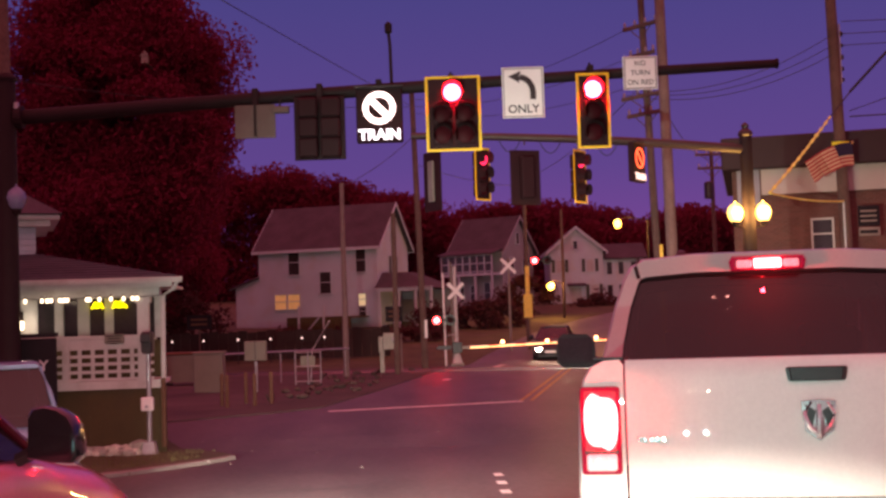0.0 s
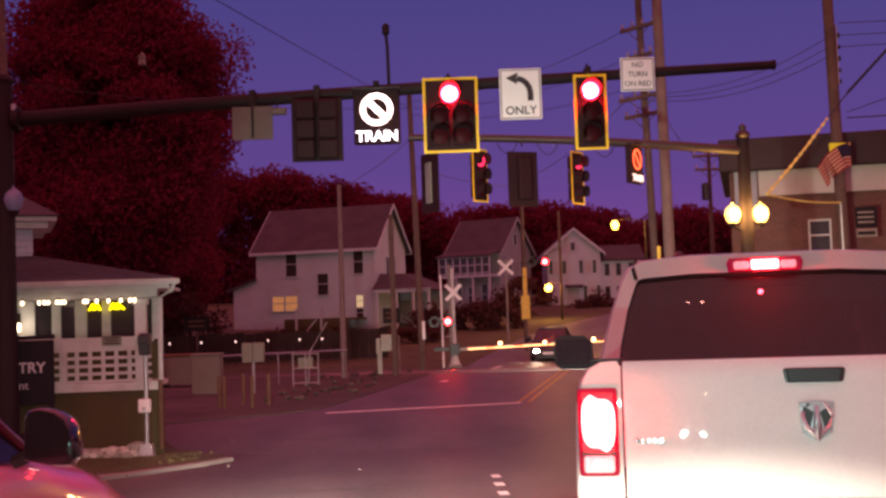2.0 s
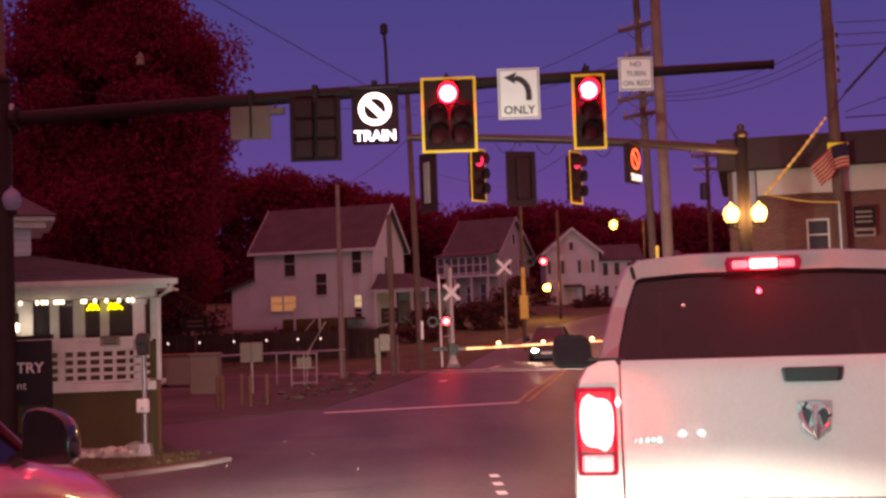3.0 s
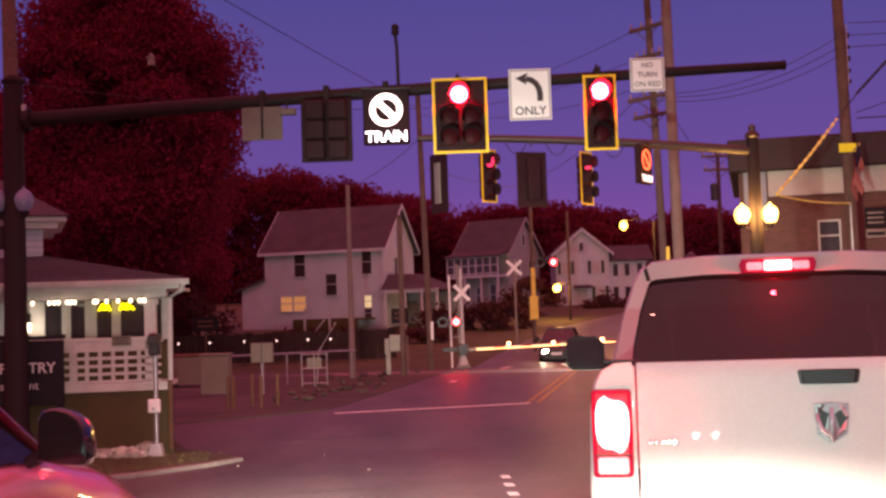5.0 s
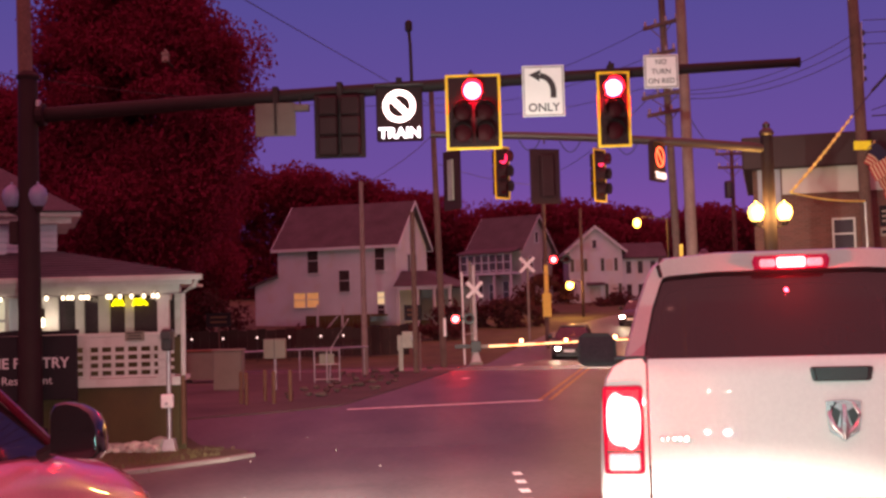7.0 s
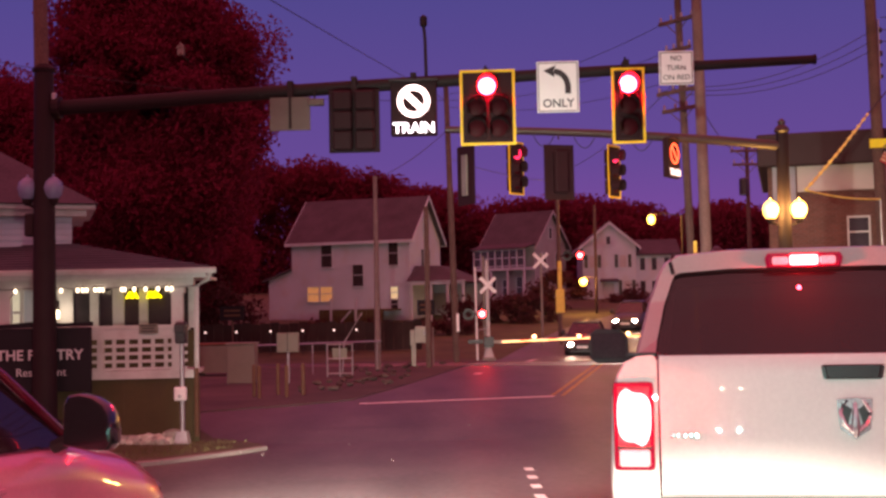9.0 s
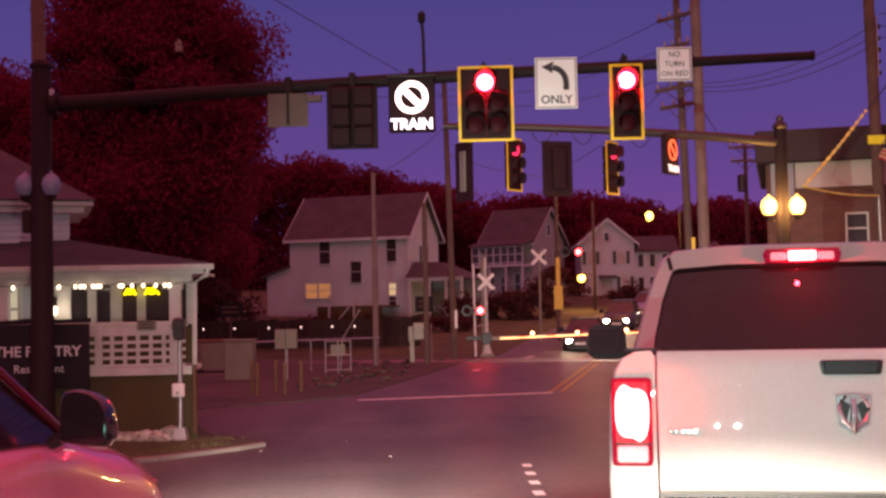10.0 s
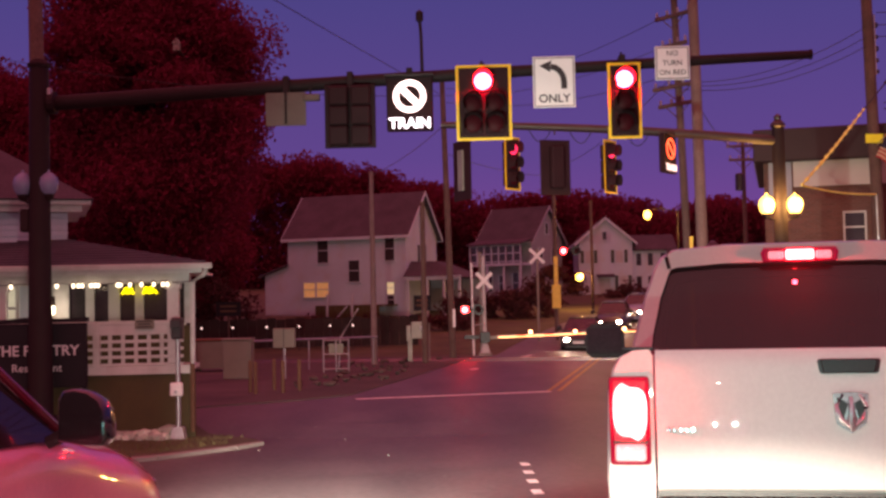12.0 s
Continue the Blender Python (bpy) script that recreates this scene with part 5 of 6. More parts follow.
def gable_house(m, w, d, wall, rise, label, siding, chimney=False):
    """x along the eaves from -w to 0, y depth, gables at both x ends; the front looks to -y."""
    h = thing("house", m, label, "house")
    part("wall", box(-w, 0, 0, d, -0.8, wall), siding, h)
    n = int(wall / 0.22)
    bm = bmesh.new()
    for k in range(n):
        box(-w - 0.012, 0.012, -0.022, -0.004, 0.03 + k * 0.22, 0.22 + k * 0.22, bm=bm)
        box(0.004, 0.022, -0.012, d + 0.012, 0.03 + k * 0.22, 0.22 + k * 0.22, bm=bm)
        box(-w - 0.022, -w - 0.004, -0.012, d + 0.012, 0.03 + k * 0.22, 0.22 + k * 0.22, bm=bm)
    part("siding", bm, siding, h, kind="stuff")
    for x in (0.0, -w + 0.16):
        part("gable_wall", prism([(0, wall), (d, wall), (d / 2, wall + rise)], 0, 0.16, m=pose(x, 0, 0, 0, 0, 90)), siding, h)
    o = 0.38
    for s in (0, 1):
        y0, y1 = (-o, d / 2) if s == 0 else (d + o, d / 2)
        k = rise / (d / 2)
        z0 = wall - o * k
        bm = loft([[(-w - o, y0, z0), (o, y0, z0), (o, y0, z0 + 0.14), (-w - o, y0, z0 + 0.14)], [(-w - o, y1, wall + rise), (o, y1, wall + rise), (o, y1, wall + rise + 0.14), (-w - o, y1, wall + rise + 0.14)]])
        rf = part("roof", bm, SHINGLE, h)
        part("fascia", box(-w - o, o, y0 - 0.03 if s == 0 else y0, y0 if s == 0 else y0 + 0.03, z0 - 0.06, z0 + 0.14), siding, rf)
        L = math.hypot(d / 2 + o, rise + o * k)
        for x in (o, -w - o):
            part("barge_board", loft([[(x, y0, z0 - 0.1), (x + 0.04, y0, z0 - 0.1), (x + 0.04, y0, z0 + 0.16), (x, y0, z0 + 0.16)], [(x, y1, wall + rise - 0.1), (x + 0.04, y1, wall + rise - 0.1), (x + 0.04, y1, wall + rise + 0.16), (x, y1, wall + rise + 0.16)]]), siding, rf)
    return h


def side_window(parent, y0, y1, z0, z1, frame_mat, pane_mat):
    w = part("window", box(0.01, 0.08, y0, y1, z1 - 0.08, z1), frame_mat, parent)
    part("frame", box(0.01, 0.08, y0, y0 + 0.08, z0, z1 - 0.08), frame_mat, w)
    part("frame", box(0.01, 0.08, y1 - 0.08, y1, z0, z1 - 0.08), frame_mat, w)
    part("pane", box(0.025, 0.04, y0 + 0.08, y1 - 0.08, z0, z1 - 0.08), pane_mat, w)
    part("sill", box(0.01, 0.12, y0 - 0.05, y1 + 0.05, z0 - 0.08, z0), frame_mat, w)


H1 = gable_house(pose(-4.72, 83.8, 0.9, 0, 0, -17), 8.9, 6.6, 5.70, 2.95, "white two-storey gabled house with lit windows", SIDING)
for x0, x1, z0, z1, pm in ((-6.66, -5.72, 3.76, 5.50, PANE), (-1.56, -0.74, 3.78, 5.42, PANE), (-4.28, -3.36, 2.38, 3.92, PANE), (-7.75, -6.75, 1.36, 2.44, WIN_WARM), (-6.75, -5.73, 1.36, 2.44, WIN_WARM), (-1.43, -0.80, 1.45, 2.32, WIN_PALE), (-1.43, -0.80, 0.75, 1.38, PANE)):
    window_part(H1, x0, x1, z0, z1, -0.02, SIDING, pm)
side_window(H1, 2.2, 3.0, 3.5, 5.0, SIDING, PANE)
side_window(H1, 3.6, 4.3, 3.5, 5.0, SIDING, PANE)
side_window(H1, 2.9, 3.6, 6.0, 7.3, SIDING, PANE)
ext = part("lean_to", box(-10.75, -8.9, 0.0, 5.5, -0.8, 2.95), SIDING, H1)
part("lean_to_roof", loft([[(-11.15, -0.3, 2.80), (-8.9, -0.3, 3.60), (-8.9, -0.3, 3.74), (-11.15, -0.3, 2.94)], [(-11.15, 5.9, 2.80), (-8.9, 5.9, 3.60), (-8.9, 5.9, 3.74), (-11.15, 5.9, 2.94)]]), SHINGLE, ext)
part("gable_fill", prism([(-10.75, 2.95), (-8.9, 2.95), (-8.9, 3.58)], 0.0, 0.2), SIDING, ext)
por = part("porch_roof", loft([[(0.0, -0.6, 2.6), (4.2, -0.6, 2.5), (4.2, 5.6, 2.5), (0.0, 5.6, 2.6)], [(0.0, 1.0, 3.7), (1.6, 1.8, 3.7), (1.6, 4.0, 3.7), (0.0, 4.2, 3.7)]]), SHINGLE, H1, "hipped porch roof")
part("porch_fascia", box(0.0, 4.15, -0.55, -0.45, 2.35, 2.6), SIDING, por)
for x in (0.3, 1.7, 2.9, 4.0):
    part("porch_post", box(x - 0.08, x + 0.08, -0.5, -0.34, -0.8, 2.4), SIDING, por)
part("porch_wall", box(0.05, 4.0, 4.8, 5.0, -0.8, 2.5), SIDING_GREY, por)
dk = part("deck", box(-5.3, -0.6, -3.4, -0.1, 0.62, 0.75), SKIRT, H1, "dark raised back deck")
for k in range(16):
    part("deck_slat", box(-5.3 + k * 0.29, -5.03 + k * 0.29, -3.44, -3.40, -0.75, 0.62), SKIRT, dk)
for x in (-4.4, -2.6):
    part("deck_post", box(x - 0.07, x + 0.07, -3.5, -3.42, -0.85, 1.5), SIDING, dk)
part("deck_brace", tube([(-4.3, -3.55, -0.8), (-2.9, -3.55, 0.7)], 0.05, 6), SIDING, dk)
H2 = gable_house(pose(4.86, 103.5, 2.0, 0, 0, -34), 5.2, 5.2, 5.0, 2.8, "grey two-storey gabled house with a glazed upper porch", SIDING_GREY)
for x0, x1, z0, z1 in ((-4.6, -3.9, 0.6, 2.0), (-3.3, -2.6, 0.6, 2.0), (-1.9, -1.2, 0.4, 2.2)):
    window_part(H2, x0, x1, z0, z1, -0.02, SIDING, PANE)
side_window(H2, 1.2, 1.9, 3.0, 4.3, SIDING, PANE)
side_window(H2, 3.3, 4.0, 3.0, 4.3, SIDING, PANE)
side_window(H2, 2.3, 2.9, 5.5, 6.5, SIDING, PANE)
bal = part("upper_porch", box(-5.2, 0.0, -1.7, 0.0, 2.75, 2.95), SIDING, H2)
part("porch_glazing", box(-5.1, -0.1, -1.56, -1.54, 2.95, 4.5), PANE, bal, "dark porch glazing")
part("porch_eave", loft([[(-5.35, -1.9, 4.5), (0.15, -1.9, 4.5), (0.15, -1.9, 4.62), (-5.35, -1.9, 4.62)], [(-5.35, 0.0, 4.95), (0.15, 0.0, 4.95), (0.15, 0.0, 5.07), (-5.35, 0.0, 5.07)]]), SHINGLE, bal)
for z in (3.05, 3.74, 4.42):
    part("porch_rail", box(-5.2, 0.0, -1.66, -1.58, z, z + 0.08), SIDING, bal)
for k in range(8):
    part("porch_mullion", box(-5.2 + k * 0.73, -5.1 + k * 0.73, -1.68, -1.585, 2.95, 4.5), SIDING, bal)
for k in range(4):
    part("porch_column", box(-5.15 + k * 1.66, -5.0 + k * 1.66, -1.66, -1.52, -0.8, 2.75), SIDING, bal)
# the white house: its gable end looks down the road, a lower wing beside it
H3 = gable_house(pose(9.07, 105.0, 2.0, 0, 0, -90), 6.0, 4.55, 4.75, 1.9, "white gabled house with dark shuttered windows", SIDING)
BLIND = mat("drawn_blind", (0.42, 0.40, 0.42), 0.7, scale=2, vary=0.15, bump=0.1)
for y0, z0, z1 in ((0.45, 2.85, 3.95), (3.05, 2.85, 3.95), (3.35, 0.5, 1.75)):
    side_window(H3, y0, y0 + 0.75, z0, z1, SIDING, BLIND)
    for sy in (y0 - 0.34, y0 + 0.81):
        part("shutter", box(0.025, 0.07, sy, sy + 0.28, z0, z1), BLACK, H3)
side_window(H3, 1.95, 2.45, 4.85, 5.6, SIDING, PANE)
pd = part("entry_door", box(0.01, 0.07, 1.75, 2.6, -0.6, 1.5), BLIND, H3)
part("entry_hood", loft([[(0.02, 1.4, 1.75), (1.1, 1.4, 1.6), (1.1, 1.4, 1.7), (0.02, 1.4, 1.9)], [(0.02, 2.95, 1.75), (1.1, 2.95, 1.6), (1.1, 2.95, 1.7), (0.02, 2.95, 1.9)]]), SHINGLE, pd)
wing = part("wing", box(-5.0, -0.9, 4.55, 8.2, -0.8, 3.95), SIDING, H3)
part("wing_roof", loft([[(-0.5, 4.4, 3.85), (-0.5, 8.5, 3.85), (-0.5, 8.5, 4.0), (-0.5, 4.4, 4.0)], [(-3.0, 4.4, 5.2), (-3.0, 8.5, 5.2), (-3.0, 8.5, 5.35), (-3.0, 4.4, 5.35)], [(-5.4, 4.4, 3.85), (-5.4, 8.5, 3.85), (-5.4, 8.5, 4.0), (-5.4, 4.4, 4.0)]]), SHINGLE, wing)
for y0 in (5.0, 6.0, 7.1):
    for z0 in (0.6, 2.6):
        part("wing_window", box(-0.9, -0.86, y0, y0 + 0.42, z0, z0 + 1.05), PANE, wing)

# brick shop building on the right
sh = thing("brick_building", pose(9.26, 38.8, gz(38) + 0.13, 0, 0, -14), "dark brick building with pale sign band and flat roof", "building")
part("wall", box(0, 16, 0.12, 9, 0, 7.2), BRICK, sh)
part("cornice", box(-0.3, 16.2, -0.35, 9, 6.52, 7.55, 0.04), mat("dark_cornice", (0.035, 0.018, 0.020), 0.7, scale=1, vary=0.25, bump=0.2), sh)
part("sign_band", box(0.9, 16, 0.0, 0.14, 5.72, 6.52), BAND, sh)
part("corner_board", box(0.15, 0.85, -0.02, 0.14, 5.4, 6.52), SIDING_GREY, sh)
for k in range(4):
    window_part(sh, 2.35 + k * 2.6, 3.05 + k * 2.6, 3.9, 4.9, 0.12, WHITE_WOOD, PANE)
sgn = thing("shop_sign", pose(12.95, 37.05, gz(37) + 0.13, 0, 0, -6), "small hanging shop sign with unreadable writing", "sign")
part("board", box(-0.30, 0.34, 0, 0.05, 4.52, 5.16, 0.02), SIGN_DARK, sgn)
part("wall_bracket", box(-0.04, 0.04, 0.05, 0.80, 5.0, 5.06), DARK_STEEL, sgn)
for k in range(3):
    part("writing_bar", box(-0.24, 0.24, -0.012, 0.0, 4.66 + k * 0.15, 4.71 + k * 0.15), SIGN_BACK, sgn)
lb = part("lower_board", box(-0.30, 0.34, 0, 0.05, 4.22, 4.49, 0.02), SIGN_BACK, sgn)
part("writing_bar", box(-0.26, 0.26, -0.012, 0.0, 4.30, 4.40), SIGN_DARK, lb)

# ---- trees ----


def leaves(name, clumps, leaf, material, parent=None, seed=1, kind="", label="", category=""):
    """Many small bent leaf sheets scattered through clumps (centre, radii, count)."""
    r = np.random.RandomState(seed)
    allv, n = [], 0
    for c, rad, count in clumps:
        d = r.normal(size=(count, 3))
        d /= np.linalg.norm(d, axis=1)[:, None]
        p = np.array(c) + d * (r.rand(count, 1) ** 0.68) * np.array(rad)
        a = r.normal(size=(count, 3))
        a /= np.linalg.norm(a, axis=1)[:, None]
        b = np.cross(a, r.normal(size=(count, 3)))
        b /= np.linalg.norm(b, axis=1)[:, None]
        s = leaf * r.uniform(0.6, 1.3, (count, 1))
        nn = np.cross(a, b) * s * 0.25
        allv.append(np.stack([p - a * s, p - b * s * 0.5 + nn, p + a * s, p + b * s * 0.5 + nn], 1).reshape(-1, 3))
        n += count
    v = np.concatenate(allv)
    me = bpy.data.meshes.new(name)
    me.from_pydata(v.tolist(), [], np.arange(n * 4).reshape(-1, 4).tolist())
    me.materials.append(material)
    ob = new(name, me)
    ob.parent = parent
    return tagged(ob, label, category, "", kind)


def clumped(c, rad, many, small, count, seed):
    """Clumps scattered through an ellipsoid crown."""
    r = random.Random(seed)
    out = []
    for k in range(many):
        while True:
            u = Vector((r.uniform(-1, 1), r.uniform(-1, 1), r.uniform(-1, 1)))
            if 0.3 < u.length < 1:
                break
        s = small * r.uniform(0.6, 1.35)
        w = [s * r.uniform(0.85, 1.7), s * r.uniform(0.85, 1.7), s * r.uniform(0.6, 1.15)]
        out.append(((c[0] + u.x * rad[0], c[1] + u.y * rad[1], c[2] + u.z * rad[2]), w, count))
    return out


def big_tree(x, y, h, c, rad, many, seed, label, leaf=0.125, count=1950, small=1.5):
    t = thing("tree", pose(x, y, gz(y)), label, "tree")
    z0 = gz(y)
    part("trunk", tube([(0, 0, -0.1), (0.1, 0, h * 0.2), (-0.1, 0.1, h * 0.45), (0.1, 0, h * 0.8)], [0.62, 0.48, 0.36, 0.12], 10), BARK, t, smooth=True)
    r = random.Random(seed)
    for k in range(9):
        a, zz = k * 2.4, h * (0.25 + 0.05 * k)
        e = Vector((math.cos(a) * rad[0] * 0.75, math.sin(a) * rad[1] * 0.75, zz + h * 0.22))
        part("limb", tube([(0, 0, zz), tuple(Vector((0, 0, zz)).lerp(e, 0.5) + Vector((0, 0, -0.4))), tuple(e)], [0.22, 0.13, 0.04], 6), BARK, t, smooth=True)
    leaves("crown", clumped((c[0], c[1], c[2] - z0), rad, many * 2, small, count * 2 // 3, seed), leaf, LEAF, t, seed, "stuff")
    return t


big_tree(-16.0, 60.0, 17, (0.2, 0, 11.6), (4.7, 5.0, 7.8), 120, 3, "tall broad oak with a dense dark crown behind the restaurant")
big_tree(-25.0, 66.0, 14, (0.0, 0, 8.4), (5.6, 5.0, 5.6), 115, 4, "tall dark leafy tree behind the restaurant")
big_tree(-20.5, 76.0, 11, (0.0, 0, 6.0), (5.4, 5.0, 5.2), 115, 5, "dark leafy tree at the edge of the yard")

# pale box shape added for a bright gap of sky in the crown
nb = thing("crown_bright_spot", pose(-13.45, 55.2, 13.45), "small pale shape for a bright gap in the oak", "nest box")
part("box", box(-0.15, 0.15, -0.12, 0.15, 0.0, 0.33, 0.01), SIGN_BACK, nb)
part("roof", prism([(-0.21, 0.33), (0.21, 0.33), (0.04, 0.56), (-0.02, 0.56)], -0.17, 0.18), SIGN_BACK, nb)
part("perch_limb", tube([(0.0, 0.1, 0.05), (0.05, 2.0, 0.0), (-0.2, 4.5, -0.6)], [0.05, 0.06, 0.08], 6), BARK, nb)

# far wood along the skyline
sky = [(-60, 22), (-44, 20), (-30, 19), (-26, 20.5), (-20, 20.3), (-15, 19.8), (-11, 18.6), (-7, 17.6), (-3, 17.0), (1.5, 14.6), (5, 15.4), (12, 15.4), (19, 14.9), (24, 13.6), (28, 14.4), (32, 14.5), (37, 12.4), (46, 13.5), (70, 16)]
rng = random.Random(8)
cl = []
for k in range(430):
    x = rng.uniform(-60, 70)
    for (ax, az), (bx, bz) in zip(sky, sky[1:]):
        if ax <= x <= bx:
            top = az + (bz - az) * (x - ax) / (bx - ax)
    y = rng.uniform(146, 158)
    s = rng.uniform(1.6, 3.4)
    z = top + 0.6 - s - abs(rng.gauss(0, 1)) * 2.6
    cl.append(((x, y, z), (s * 1.25, s, s), int(130 + 60 * s)))
for k in range(330):
    cl.append(((rng.uniform(-62, 70), rng.uniform(150, 160), rng.uniform(4, 9.5)), (4.5, 3.5, 3.5), 170))
for k in range(120):
    cl.append(((rng.uniform(-60, -4), rng.uniform(152, 160), rng.uniform(9, 13.5)), (3.5, 3.0, 3.0), 150))
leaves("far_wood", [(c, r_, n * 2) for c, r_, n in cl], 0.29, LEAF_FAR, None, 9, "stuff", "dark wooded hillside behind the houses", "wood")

# shrubs near the houses and the crossing
for i, (x, y, z, rx, rz, n) in enumerate(((2.6, 80.0, 1.3, 2.4, 1.2, 30), (-1.2, 78.0, 0.9, 1.4, 1.0, 12), (6.0, 92.0, 2.6, 2.2, 1.7, 22), (-17.0, 70.0, 1.6, 3.4, 2.2, 26), (12.5, 100, 2.1, 3.5, 0.6, 18))):
    leaves("shrub", clumped((x, y, z), (rx, 1.3, rz), n, 0.6, 120, 30 + i), 0.16, HEDGE, None, 40 + i, "", "dark leafy shrub by the road", "shrub")
# dark hedges at the far side, placed to hide the pale slope from the camera
leaves("hedge", [((-24 + k * 0.8, 68.5 + 0.4 * (k % 2), 1.5 + 0.5 * math.sin(k * 1.7)), (0.9, 0.8, 1.7 + 0.4 * math.sin(k * 2.3)), 210) for k in range(15)], 0.18, HEDGE, None, 77, "stuff", "tall dark hedge along the yard", "hedge")
leaves("hedge", [((-10.4 + k * 0.7, 72.0, 0.45 + 0.12 * math.sin(k * 1.3)), (0.7, 0.6, 0.55 + 0.1 * math.sin(k * 2.1)), 130) for k in range(15)], 0.15, HEDGE, None, 78, "stuff", "low dark hedge before the white house", "hedge")

# ---- vehicles ----


def wheel(parent, x, y, r=0.34, w=0.22):
    s = 1 if x > 0 else -1
    ty = part("wheel", lathe([(r * 0.62, -w / 2), (r * 0.95, -w / 2), (r, -w / 3), (r, w / 3), (r * 0.95, w / 2), (r * 0.62, w / 2)], 24, m=pose(x, y, r, 0, 90, 0)), RUBBER, parent, smooth=True)
    part("rim", lathe([(r * 0.62, -w * 0.42), (r * 0.5, -w * 0.3), (0.05, -w * 0.32 * s), (0.02, w * 0.4 * s), (r * 0.5, w * 0.3), (r * 0.62, w * 0.42)], 18, m=pose(x, y, r, 0, 90, 0)), GALV, ty)


def car(name, label, paint, m, L=4.6, W=1.84, H=1.62, lit=False, hood=1.0, group="", rear=0.36, tail=None):
    """A hatchback: lofted body, glass house, wheels, lamps, mirrors. y is forward, origin on the ground."""
    t = thing(name, m, label, "car", group)
    prof = [(0.0, 0.80, 0.84), (0.03, 0.90, 0.95), (0.12, 0.98, 1.0), (0.35, 1.0, 1.0), (0.60, 1.0, 1.0), (0.68, 1.0, 0.99), (0.76, 1.0, 0.965), (0.84, 0.99, 0.92), (0.91, 0.95, 0.86), (0.965, 0.86, 0.76), (1.0, 0.70, 0.62)]
    rings = []
    for f, wf, zf in prof:
        w, zs, y = W / 2 * wf, hood * zf, (f - 0.5) * L
        k = min(1.0, max(0.0, (f - 0.66) / 0.10))          # the wings roll off more than the doors
        half = [(0.0, zs + 0.045), (w * 0.30, zs + 0.037), (w * (0.60 - 0.08 * k), zs + 0.014), (w * (0.80 - 0.12 * k), zs - 0.005 - 0.02 * k), (w * (0.91 - 0.11 * k), zs - 0.05 - 0.03 * k), (w * (0.96 - 0.06 * k), zs - 0.12 - 0.04 * k), (w * (0.985 - 0.02 * k), zs - 0.22 - 0.04 * k), (w, zs * 0.58), (w * 0.985, 0.40), (w * 0.95, 0.28), (w * 0.8, 0.20)]
        rings.append([(x, y, z) for x, z in half] + [(-x, y, z) for x, z in half[::-1][:-1]])
    part("body", loft(rings), paint, t, smooth=True)
    b0, b1, r0, r1 = -L * 0.46, L * 0.17, -L * rear, -L * 0.04
    wb, wt = W / 2 * 0.90, W / 2 * 0.68
    zb, zt = hood - 0.03, H - 0.05
    Q = {"fl": ((-wb, b1, zb), (-wt, r1, zt)), "fr": ((wb, b1, zb), (wt, r1, zt)), "rl": ((-wb, b0, zb), (-wt, r0, zt)), "rr": ((wb, b0, zb), (wt, r0, zt))}

    def pane(nm, a, b):
        bm = bmesh.new()
        bm.faces.new([bm.verts.new(p) for p in (Q[a][0], Q[b][0], Q[b][1], Q[a][1])])
        part(nm, bm, CAR_GLASS, t)
    pane("windscreen", "fl", "fr")
    pane("rear_window", "rr", "rl")
    pane("side_window", "rl", "fl")
    pane("side_window", "fr", "rr")
    for a in ("fl", "fr", "rl", "rr"):
        p, q = Vector(Q[a][0]), Vector(Q[a][1])
        mid = p.lerp(q, 0.55) + Vector((0.02 if p.x > 0 else -0.02, 0.0, 0.03))
        part("pillar", tube([p, mid, q], [0.026, 0.022, 0.022], 8), PLAIN_RED if paint is CAR_RED else paint, t, smooth=True)
    for s in (-1, 1):
        part("middle_pillar", tube([(s * wb, -L * 0.10, zb), (s * wt, -L * 0.15, zt)], 0.04, 6), BLACK, t)
    ring = [[(x * wt * k, y, z) for x, y in ((-1, r0), (1, r0), (1, r1), (-1, r1))] for k, z in ((1.05, zt - 0.02), (1.06, zt + 0.02), (0.94, zt + 0.05))]
    ro = loft(ring)
    bmesh.ops.bevel(ro, geom=ro.edges[:], offset=0.03, segments=2, affect="EDGES")
    part("roof", ro, paint, t, smooth=True)
    part("cabin_floor", box(-wb, wb, b0, b1, zb - 0.15, zb - 0.10), SEAT, t)
    for sx in (-0.38, 0.38):
        for sy in (0.02, -0.95):
            part("seat_back", box(sx - 0.24, sx + 0.24, sy - 0.08, sy + 0.08, zb - 0.12, zb + 0.30, 0.05), SEAT, t)
    for s in (-1, 1):
        for y in (-L * 0.31, L * 0.31):
            wheel(t, s * (W / 2 - 0.12), y)
        hl = part("headlight", box(s * W * 0.295 - 0.12, s * W * 0.295 + 0.12, L * 0.46, L * 0.497, hood * 0.54, hood * 0.67, 0.02), HEADLIGHT if lit else LAMP_OFF, t)
        part("tail_lamp", box(s * W * 0.37 - 0.08, s * W * 0.37 + 0.08, -L * 0.504, -L * 0.465, hood * 0.73, hood * 0.91, 0.02), tail or TAIL_RED, t)
        shape = [(0.0, -0.11), (0.5, -0.13), (0.9, -0.13), (1.0, -0.10), (1.0, -0.03), (0.94, 0.04), (0.82, 0.09), (0.6, 0.125), (0.32, 0.14), (0.10, 0.13), (0.0, 0.09)]
        rgs = []
        for k, dy in ((0.93, -0.052), (1.0, -0.04), (1.0, 0.03), (0.9, 0.08), (0.6, 0.11)):
            rgs.append([(s * (W / 2 + 0.03 + 0.255 * (0.5 + (u - 0.5) * k)), L * 0.105 + dy, hood + 0.09 + zz * k) for u, zz in shape])
        mr = part("mirror", loft(rgs), GLOSS_BLACK if not lit else paint, t, smooth=True)
